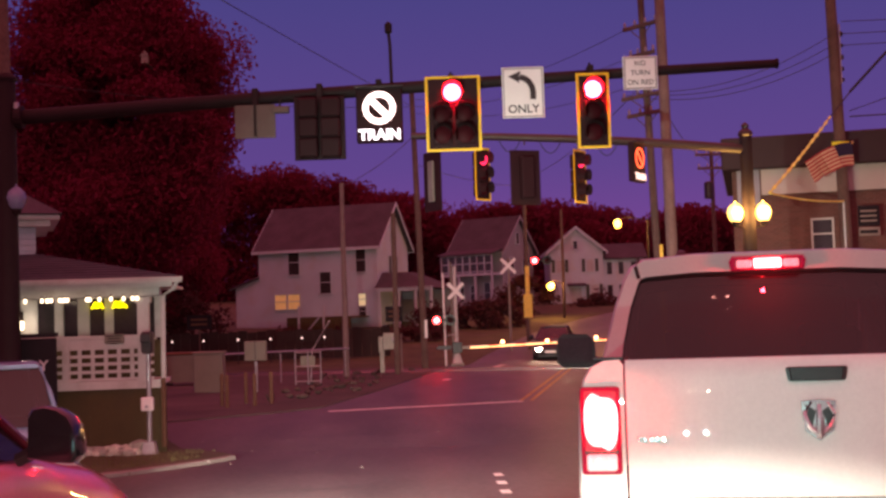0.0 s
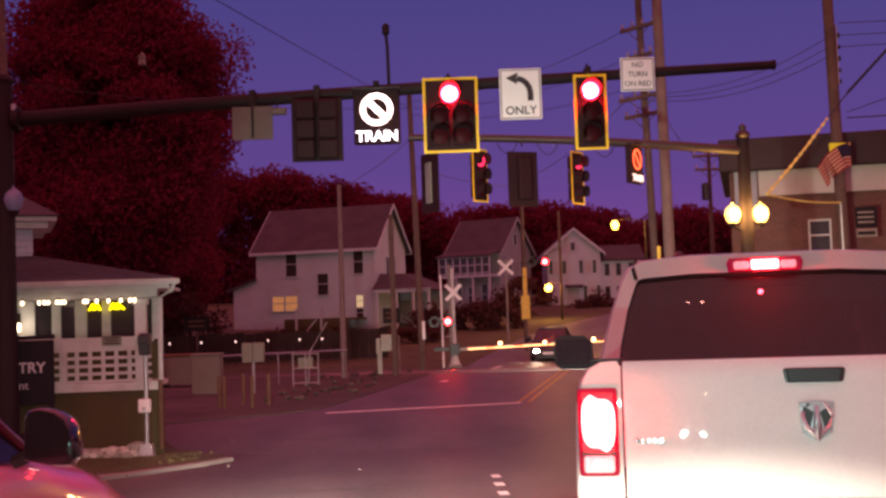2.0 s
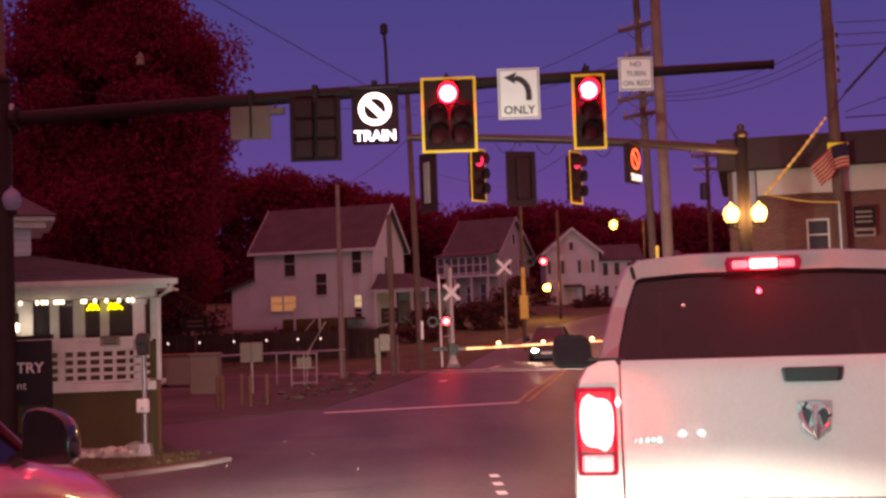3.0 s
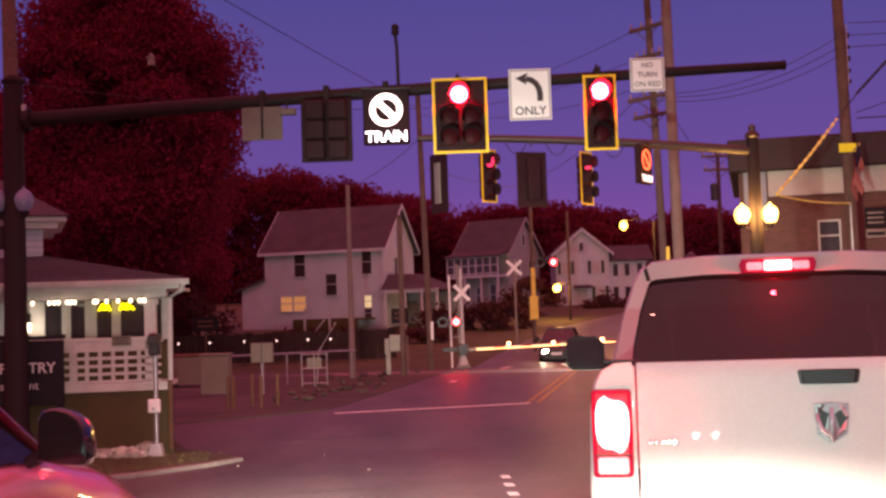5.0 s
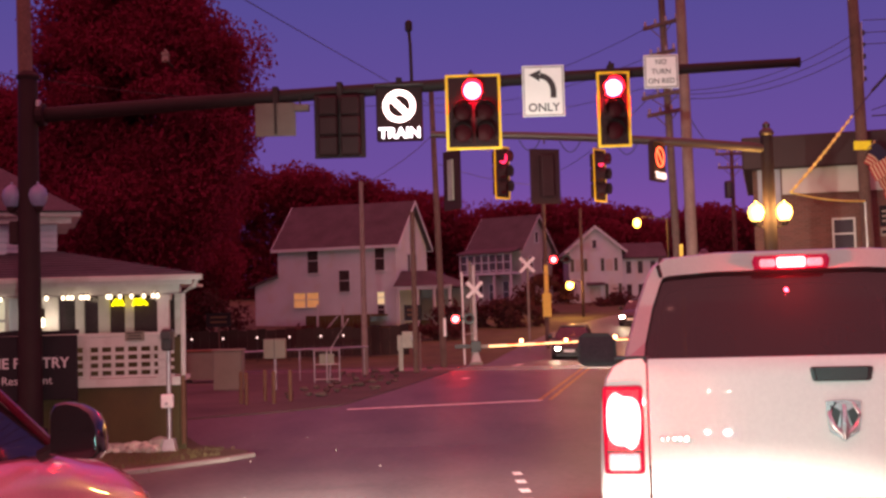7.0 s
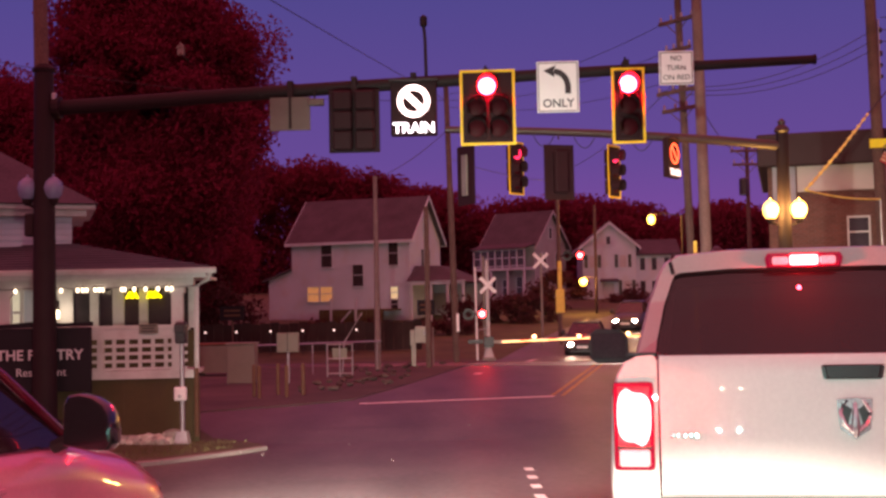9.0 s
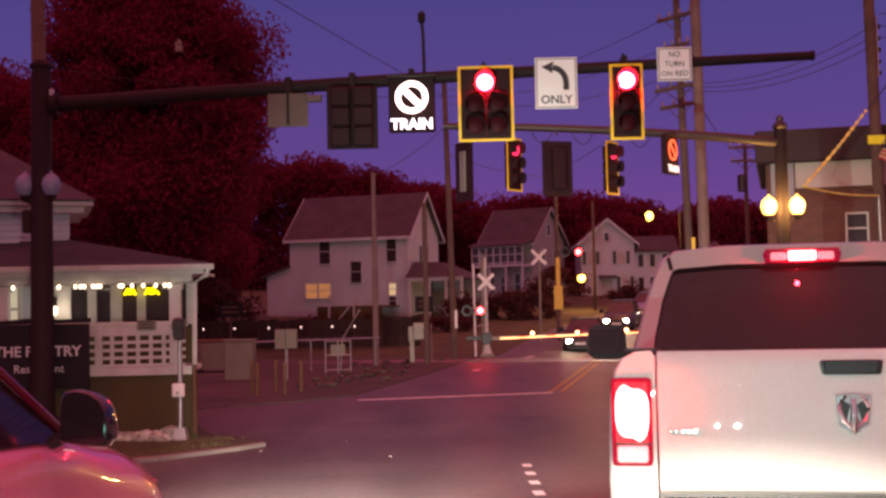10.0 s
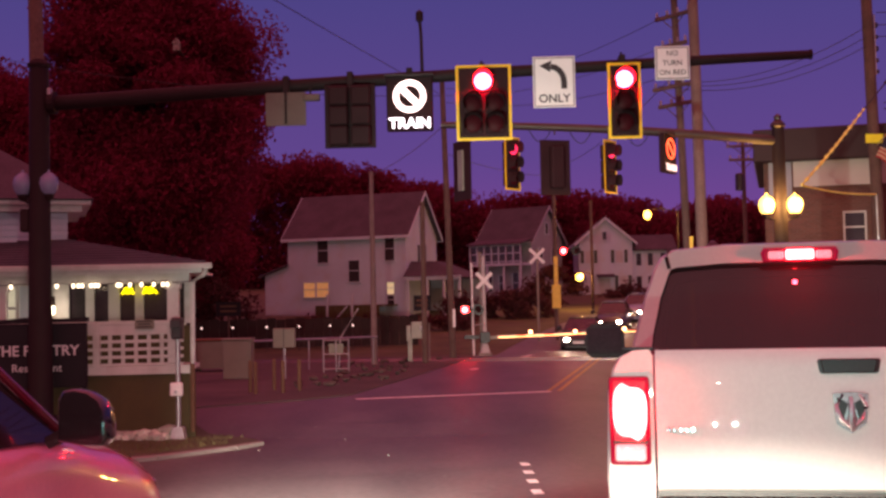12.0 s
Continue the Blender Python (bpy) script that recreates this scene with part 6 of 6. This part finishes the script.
        part("mirror_glass", loft([[(s * (W / 2 + 0.03 + 0.255 * (0.5 + (u - 0.5) * 0.86)), L * 0.105 + dy, hood + 0.09 + zz * 0.86) for u, zz in shape] for dy in (-0.0525, -0.056)]), GLOSS_BLACK, mr)
        part("mirror_foot", tube([(s * (W / 2 - 0.05), L * 0.11, hood - 0.03), (s * (W / 2 + 0.09), L * 0.105, hood + 0.03)], 0.035, 6), BLACK, mr)
        part("sill", box(s * W / 2 - 0.05 if s > 0 else -W / 2 - 0.01, W / 2 + 0.01 if s > 0 else s * W / 2 + 0.05, -L * 0.2, L * 0.2, 0.2, 0.3, 0.02), BLACK, t)
        part("door_handle", box(s * (W / 2 - 0.01) - 0.02, s * (W / 2 - 0.01) + 0.02, -0.2, -0.02, hood - 0.2, hood - 0.17, 0.008), paint, t)
    part("grille", box(-W * 0.24, W * 0.24, L * 0.475, L * 0.503, hood * 0.42, hood * 0.58, 0.02), BLACK, t)
    part("bumper", box(-W * 0.40, W * 0.40, -L * 0.52, -L * 0.48, 0.35, 0.55, 0.03), BLACK, t)
    part("number_plate", box(-0.26, 0.26, L * 0.497, L * 0.508, 0.40, 0.52), SIGN_WHITE, t)
    return t


SLOPE = -2.2
car("red_car", "glossy red hatchback waiting in the next lane", CAR_RED, pose(-3.03, 5.51, gz(5.51), SLOPE, 0, ROAD_TURN), 4.5, 1.84, 1.74, hood=1.13)
PASSING = car("grey_car", "blue grey car driving away across the junction", CAR_GREY, pose(-6.22, 12.25, gz(12.25), 0, 0, 115), 4.6, 1.84, 1.63, hood=1.02, rear=0.425, tail=TAIL_DIM)
car("waiting_car", "dark car with headlights on, stopped at the crossing gate", CAR_DARK, pose(5.28, 60.8, gz(60.8) - 0.03, -3.2, 0, 170.8), 4.6, 1.84, 1.5, True, 0.95, "cars beyond the crossing")
CAR_B = car("approaching_car", "car with headlights on, rolling up behind the gate", CAR_DARK, pose(22, 100, gz(100), 0, 0, 150), 4.6, 1.84, 1.6, True, 1.0, "cars beyond the crossing")
CAR_C = car("approaching_car", "car with headlights on, following down the hill", CAR_GREY, pose(40, 120, gz(120), 0, 0, 150), 4.6, 1.84, 1.6, True, 1.0, "cars beyond the crossing")

car("queued_car", "dark car with headlights on, queuing further up the street", CAR_DARK, pose(-7.4, -64.0, gz(-64.0), -1.2, 0, ROAD_TURN), 4.6, 1.84, 1.6, True, 1.0)


def pickup(m):
    t = thing("pickup_truck", m, "white crew-cab pickup truck with brake lights on", "pickup truck")
    # tailgate: gently crowned slab with rolled top edge
    prof = [(0.02, 0.90), (0.0, 0.915), (-0.007, 0.955), (-0.009, 1.08), (-0.010, 1.22), (-0.010, 1.40), (-0.007, 1.45), (0.012, 1.478), (0.05, 1.48), (0.06, 1.46), (0.06, 0.90)]
    tg = part("tailgate", loft([[(x, y, z) for y, z in prof] for x in (-0.765, -0.76, 0.76, 0.765)]), TRUCK_WHITE, t, smooth=True)
    hd = part("handle", loft([[(x * 0.122 * k, y, 1.408 + z * k) for x, z in ((-1, 0.018), (-0.93, -0.026), (-0.86, -0.032), (0.86, -0.032), (0.93, -0.026), (1, 0.018), (0.95, 0.026), (-0.95, 0.026))] for k, y in ((1.0, -0.010), (0.99, -0.024), (0.9, -0.026), (0.85, -0.018))]), BLACK, tg, "black tailgate handle recess")
    shield = [(-0.068, 0.074), (0.0, 0.080), (0.068, 0.074), (0.064, 0.0), (0.057, -0.045), (0.0, -0.084), (-0.057, -0.045), (-0.064, 0.0)]
    em = part("emblem", prism(shield, -0.028, -0.014, m=pose(0, 0, 1.222)), SILVER, tg, "plain chrome shield emblem")
    for sg_ in (-1, 1):
        part("emblem_inlay", prism([(sg_ * 0.012, 0.035), (sg_ * 0.052, 0.06), (sg_ * 0.054, 0.005), (sg_ * 0.03, -0.03)], -0.031, -0.027, m=pose(0, 0, 1.222)), BLACK, em)
        part("emblem_bar", tube([(sg_ * 0.01, -0.034, 1.165), (sg_ * 0.042, -0.036, 1.195), (sg_ * 0.058, -0.034, 1.245), (sg_ * 0.03, -0.034, 1.292)], [0.009, 0.012, 0.010, 0.006], 8), SILVER, em, smooth=True)
    part("emblem_ridge", tube([(0, -0.034, 1.150), (0, -0.042, 1.19), (0, -0.034, 1.282)], [0.014, 0.017, 0.008], 8), SILVER, em, smooth=True)
    for k, w in enumerate((0.016, 0.012, 0.018, 0.018, 0.018)):
        x = -0.725 + k * 0.024
        part("badge_bar", box(x, x + w, -0.024, -0.012, 1.143, 1.163, 0.002), CHROME, tg)
    # bed sides
    for s in (-1, 1):
        sec = [(0.775, 1.46), (0.79, 1.482), (0.86, 1.478), (0.915, 1.45), (0.945, 1.40), (0.965, 1.30), (0.972, 1.12), (0.975, 0.95), (0.965, 0.80), (0.945, 0.66), (0.80, 0.64), (0.775, 0.9)]
        rg = []
        for y, k in ((0.0, 0.93), (0.015, 0.985), (0.06, 1.0), (0.9, 1.012), (1.74, 1.012)):
            rg.append([(s * (0.775 + (x - 0.775) * k), y + (0.03 if z < 0.95 and y < 0.05 else 0), z) for x, z in sec])
        bs = part("bed_side", loft(rg), TRUCK_WHITE, t, smooth=True)
        part("bed_rail_cap", box(min(s * 0.77, s * 0.90), max(s * 0.77, s * 0.90), 0.02, 1.72, 1.478, 1.492, 0.004), BLACK, bs)
        # lamp: red surround, bright upper bowl, clear lower lens
        a, b = sorted((s * 0.79, s * 0.957))
        tl = part("tail_lamp", box(a, b, -0.022, 0.05, 1.008, 1.372, 0.018, seg=2), TAIL_RED, t, "red tail lamp cluster, brake light lit")
        c = s * 0.872
        bowl = []
        for q in range(24):
            an = 2 * math.pi * q / 24
            ca, sa = math.cos(an), math.sin(an)
            bowl.append((0.070 * math.copysign(abs(ca) ** 0.62, ca), 0.112 * math.copysign(abs(sa) ** 0.72, sa) - 0.02 * (ca > 0) * abs(sa)))
        part("brake_lens", loft([[(c - s * x * k, y, 1.236 + z * k) for x, z in bowl] for k, y in ((1.0, -0.02), (0.97, -0.032), (0.75, -0.040))]), TAIL_ON, tl, "glowing brake lens", smooth=True)
        part("reverse_lens", box(c - 0.062, c + 0.062, -0.032, -0.018, 1.026, 1.094, 0.008), TAIL_CLEAR, tl, "clear reversing lens")
        part("lamp_divider", box(c - 0.07, c + 0.07, -0.030, -0.018, 1.098, 1.110, 0.003), BLACK, tl)
        for y in (0.95, 4.55):
            wheel(t, s * 0.84, y, 0.41, 0.27)
        part("mud_flap", box(s * 0.86 - 0.11, s * 0.86 + 0.11, 0.45, 0.47, 0.30, 0.72), RUBBER, t)
    part("bed_floor", box(-0.77, 0.77, 0.06, 1.74, 0.86, 0.90), BLACK, t)
    part("bed_front", box(-0.77, 0.77, 1.66, 1.72, 0.90, 1.47), TRUCK_WHITE, t)
    bp = part("rear_bumper", loft([[(-0.98, y + 0.07, z), (-0.9, y, z), (-0.3, y - 0.02, z), (0.3, y - 0.02, z), (0.9, y, z), (0.98, y + 0.07, z), (0.98, 0.12, z), (-0.98, 0.12, z)] for y, z in ((-0.07, 0.56), (-0.11, 0.60), (-0.12, 0.82), (-0.08, 0.865))]), TRUCK_WHITE, t, smooth=True)
    part("step_pad", box(-0.75, 0.75, -0.10, 0.02, 0.866, 0.878, 0.004), BLACK, bp)
    part("number_plate", box(-0.155, 0.155, -0.152, -0.14, 0.64, 0.80), SIGN_WHITE, bp)
    part("plate_bar", box(-0.11, 0.11, -0.157, -0.151, 0.69, 0.75), BLACK, bp)
    part("chassis", box(-0.5, 0.5, 0.1, 5.2, 0.38, 0.62), BLACK, t)
    # cab: doors, rear wall, pillars, roof, glass
    cab = part("cab_lower", loft([[(-0.93, y, 0.55), (0.93, y, 0.55), (0.985, y, 0.9), (0.98, y, 1.25), (0.94, y, 1.46), (-0.94, y, 1.46), (-0.98, y, 1.25), (-0.985, y, 0.9)] for y in (1.78, 4.05)]), TRUCK_WHITE, t, smooth=True)
    outer = [(-0.935, 1.44), (-0.90, 1.56), (-0.845, 1.76), (-0.785, 1.93), (-0.745, 1.995), (-0.68, 2.035), (-0.4, 2.058), (0.4, 2.058), (0.68, 2.035), (0.745, 1.995), (0.785, 1.93), (0.845, 1.76), (0.90, 1.56), (0.935, 1.44)]
    inner = [(-0.815, 1.44), (-0.80, 1.56), (-0.755, 1.76), (-0.705, 1.90), (-0.69, 1.925), (-0.66, 1.935), (-0.4, 1.952), (0.4, 1.952), (0.66, 1.935), (0.69, 1.925), (0.705, 1.90), (0.755, 1.76), (0.80, 1.56), (0.815, 1.44)]
    bm = bmesh.new()
    lay = [[bm.verts.new((x, 1.79, z)) for x, z in inner], [bm.verts.new((x * 0.985, 1.755, z - (0.008 if z > 1.9 else 0))) for x, z in outer], [bm.verts.new((x, 1.80, z)) for x, z in outer], [bm.verts.new((x * 0.99, 1.88, z)) for x, z in inner]]
    for a, b in zip(lay, lay[1:]):
        for i in range(len(a) - 1):
            bm.faces.new((a[i], a[i + 1], b[i + 1], b[i]))
    part("cab_rear_frame", bm, TRUCK_WHITE, cab, smooth=True)
    # roof skin
    rr = []
    for y, dz, k in ((1.80, 0.0, 1.0), (2.6, 0.012, 1.0), (3.2, 0.0, 1.0), (3.55, -0.05, 0.97)):
        rr.append([(x * k, y, z + dz) for x, z in outer[3:11]] + [(x * k * 0.98, y, z + dz - 0.05) for x, z in outer[3:11][::-1]])
    rf = part("roof", loft(rr), TRUCK_WHITE, cab, smooth=True)
    for s in (-1, 1):
        part("roof_channel", tube([(s * 0.70, 1.785, 1.93), (s * 0.715, 1.76, 1.99), (s * 0.70, 1.80, 2.034), (s * 0.70, 2.6, 2.046), (s * 0.69, 3.3, 2.02)], 0.012, 6), BLACK, rf)
        part("front_pillar", tube([(s * 0.80, 4.0, 1.44), (s * 0.74, 3.6, 1.86), (s * 0.71, 3.45, 1.98)], 0.045, 8), TRUCK_WHITE, cab, smooth=True)
        part("door_pillar", tube([(s * 0.92, 2.75, 1.44), (s * 0.78, 2.78, 1.95)], 0.04, 6), BLACK, cab)
        bm = bmesh.new()
        bm.faces.new([bm.verts.new(p) for p in ((s * 0.925, 1.86, 1.45), (s * 0.90, 3.95, 1.45), (s * 0.745, 3.5, 1.94), (s * 0.775, 1.86, 1.94))])
        part("side_window", bm, CAR_GLASS, cab)
        mi = part("mirror", loft([[(s * (1.02 + 0.27 * u), 3.32 + yy, 1.54 + z * kk) for u, z in ((0.0, -0.09), (0.12, -0.115), (0.8, -0.115), (0.97, -0.08), (1.0, 0.0), (0.95, 0.09), (0.8, 0.12), (0.2, 0.115), (0.02, 0.07))] for yy, kk in ((0.0, 1.0), (0.07, 1.0), (0.13, 0.7))]), BLACK, t, "black door mirror", smooth=True)
        part("mirror_arm", tube([(s * 0.92, 3.4, 1.44), (s * 1.06, 3.36, 1.47)], 0.04, 8), BLACK, mi)
        part("mirror_glass", box(min(s * 1.04, s * 1.27), max(s * 1.04, s * 1.27), 3.308, 3.316, 1.455, 1.63), PANE, mi)
    bm = bmesh.new()
    bm.faces.new([bm.verts.new((x, 1.80 + (z - 1.44) * 0.13, z)) for x, z in inner])
    rw = part("rear_window", bm, CAR_GLASS, cab, "dark tinted rear window")
    part("window_seal", tube([(x, 1.792 + (z - 1.44) * 0.13, z) for x, z in inner], 0.010, 5), BLACK, rw)
    bm = bmesh.new()
    bm.faces.new([bm.verts.new(p) for p in ((-0.78, 4.02, 1.45), (0.78, 4.02, 1.45), (0.70, 3.48, 1.97), (-0.70, 3.48, 1.97))])
    part("windscreen", bm, CAR_GLASS, cab)
    for sx in (-0.42, 0.42):
        for sy, hh in ((2.2, 1.58), (3.0, 1.62)):
            part("seat", box(sx - 0.26, sx + 0.26, sy - 0.09, sy + 0.09, 0.9, hh - 0.13, 0.06), SEAT, cab)
            part("headrest", box(sx - 0.13, sx + 0.13, sy - 0.06, sy + 0.06, hh - 0.12, hh + 0.06, 0.04), SEAT, cab)
    part("dashboard", box(-0.8, 0.8, 3.65, 4.0, 1.2, 1.45, 0.05), SEAT, cab)
    # third brake light with cargo lamps
    th = part("high_brake_light", loft([[(x * k, y, 1.985 + z * k) for x, z in ((-0.195, -0.034), (0.195, -0.034), (0.205, 0.012), (0.19, 0.040), (-0.19, 0.040), (-0.205, 0.012))] for k, y in ((1.0, 1.775), (1.0, 1.735), (0.92, 1.722))]), TAIL_RED, t, "high-mounted brake light", smooth=True)
    part("brake_lens", box(-0.075, 0.075, 1.708, 1.73, 1.958, 2.014, 0.012, seg=2), TAIL_ON, th, "glowing brake lens")
    for s in (-1, 1):
        part("cargo_lens", box(s * 0.125 - 0.042, s * 0.125 + 0.042, 1.714, 1.73, 1.962, 2.006, 0.008), TAIL_CLEAR, th)
    part("antenna_fin", loft([[(x * k, 2.05 + y * 0.16 * k + (0.05 * (1 - k)), 2.05 + z) for x, y in ((-0.03, -0.4), (0.03, -0.4), (0.04, 0.3), (0.0, 0.6), (-0.04, 0.3))] for k, z in ((1, 0), (0.75, 0.035), (0.3, 0.055))], None), BLACK, t, m=pose(-0.45, 0, 0), smooth=True)
    part("hood", loft([[(-0.93, y, 0.6), (0.93, y, 0.6), (0.96, y, 1.0), (0.90, y, z - 0.05), (0.6, y, z), (-0.6, y, z), (-0.90, y, z - 0.05), (-0.96, y, 1.0)] for y, z in ((4.05, 1.42), (4.8, 1.38), (5.45, 1.28))]), TRUCK_WHITE, t, smooth=True)
    part("front_bumper", box(-0.98, 0.98, 5.44, 5.62, 0.5, 0.8, 0.05), CHROME, t)
    return t


pickup(TRUCK)

# ---- flag on its bracket, in strips ----
FLAG = thing("flag", pose(12.38, 36.5, 6.30), "striped flag with blue canton waving from a pole bracket", "flag")
bracket = thing("flag_staff", pose(12.38, 36.5, 6.30), "short gold-tipped flag staff on the utility pole", "flag staff")
part("staff", tube([(-0.18, 0.42, -0.30), (0.0, 0.0, 0.0), (0.01, -0.04, 0.03)], 0.02, 8), GALV, bracket)
part("tip", box(-0.025, 0.025, -0.03, 0.03, -0.05, 0.04, 0.01), GOLD, bracket, "gold-painted fitting")
STRIPS = []
SW, SH = 0.225, 0.70
for k in range(8):
    n = 13
    bm = loft([[(0.0, -0.003, -SH * i / n), (SW + 0.035, -0.003, -SH * i / n), (SW + 0.035, 0.003, -SH * i / n), (0.0, 0.003, -SH * i / n)] for i in range(n + 1)])
    for f in bm.faces:
        i = int(-f.calc_center_median().z / SH * n - 0.01)
        f.material_index = 2 if (k < 3 and i < 7) else (0 if i % 2 == 0 else 1)
    STRIPS.append(part("flag_strip", bm, [FLAG_RED, FLAG_WHITE, FLAG_BLUE], FLAG, "cloth strip of the flag"))


# ---- what moves ----
HALF = 0.5935


def flash_rows(left, right, end=12.0):
    """The flashing lamps: the light changes from one side to the other every HALF seconds, in step with 5.0 s."""
    rows = []
    k = math.floor((0 - 5.0) / HALF)
    t0 = 0.0
    while t0 < end:
        t1 = min(5.0 + (k + 1) * HALF, end)
        side = right if k % 2 == 0 else left
        rows.append((t0, side))
        rows.append((t1 if t1 >= end else t1 - 1 / 30, side))
        t0 = t1
        k += 1
    return rows


def flag_rows():
    """Poses of the flag's strips: swing of the whole about the staff, lift, and a wave running out along the cloth."""
    swing = [(0.0, 196, 28), (0.4, 230, 50), (0.8, 205, 35), (1.2, 226, 52), (1.6, 216, 45), (2.0, 214, 38), (2.4, 262, 62), (2.8, 226, 48), (3.2, 204, 30), (4.0, 210, 40), (4.75, 206, 40), (5.0, 238, 58), (5.2, 228, 60), (5.5, 232, 62), (5.65, 262, 66), (5.8, 298, 62),
             (6.0, 318, 58), (6.6, 308, 64), (7.2, 312, 64), (8.0, 324, 56), (9.0, 318, 60), (10.0, 330, 54), (11.0, 318, 60), (12.0, 326, 56)]
    out = [[] for _ in STRIPS]
    for n, (t, a, droop) in enumerate(swing):
        p = Vector((0, 0, 0))
        for k in range(len(STRIPS)):
            yaw = 15 * math.sin(1.3 * k - 3.1 * t) * min(1, k / 2)
            d = droop * min(1.0, (0.10 if t < 4.6 else 0.50) + k / 5)
            m = Matrix.Translation(p) @ Euler((0, 0, radians(yaw + a))).to_matrix().to_4x4() @ Euler((0, radians(d), 0)).to_matrix().to_4x4()
            # strips stay upright sheets: shear is left out, each hangs from its own place on the curve
            out[k].append((t, m))
            p = p + m.to_3x3() @ Vector((SW, 0, 0))
    return out


def motions():
    walk(lens_near, flash_rows(pose(-0.89, -0.22, 2.14), pose(-0.27, -0.22, 2.14)))
    walk(lens_far, flash_rows(pose(0.41, -0.22, 4.72), pose(1.09, -0.22, 4.72)))
    walk(PASSING, [(0.0, pose(-6.22, 12.25, gz(12.25), 0, 0, 115)), (0.2, pose(-6.62, 12.01, gz(12.01), 0, 0, 115)), (0.5, pose(-7.75, 11.5, gz(11.5), 0, 0, 115)), (3.0, pose(-16.0, 7.6, gz(7.6), 0, 0, 115)), (12.0, pose(-48, -7.5, 0.0, 0, 0, 115))])
    walk(CAR_B, [(t, pose(x, y, gz(y), -3.5, 0, a)) for t, x, y, a in ((0.0, 22.8, 98.3, 150), (1.2, 21.4, 96.0, 150), (3.0, 17.9, 90.0, 151), (5.0, 13.6, 82.3, 154), (5.5, 12.7, 80.7, 155), (6.5, 11.6, 80.0, 157), (7.0, 11.2, 79.0, 159), (9.0, 9.15, 73.6, 164), (10.5, 8.2, 71.0, 167), (12.0, 7.9, 70.2, 168))])
    walk(CAR_C, [(t, pose(x, y, gz(y), -3.5, 0, a)) for t, x, y, a in ((0.0, 46.0, 138.0, 150), (3.0, 27.0, 106.0, 151), (6.0, 14.9, 86.3, 154), (7.0, 14.4, 85.4, 155), (9.0, 11.9, 80.5, 158), (10.4, 10.9, 78.6, 160), (12.0, 10.2, 76.2, 161))])
    for strip, rows in zip(STRIPS, flag_rows()):
        walk(strip, rows)


motions()
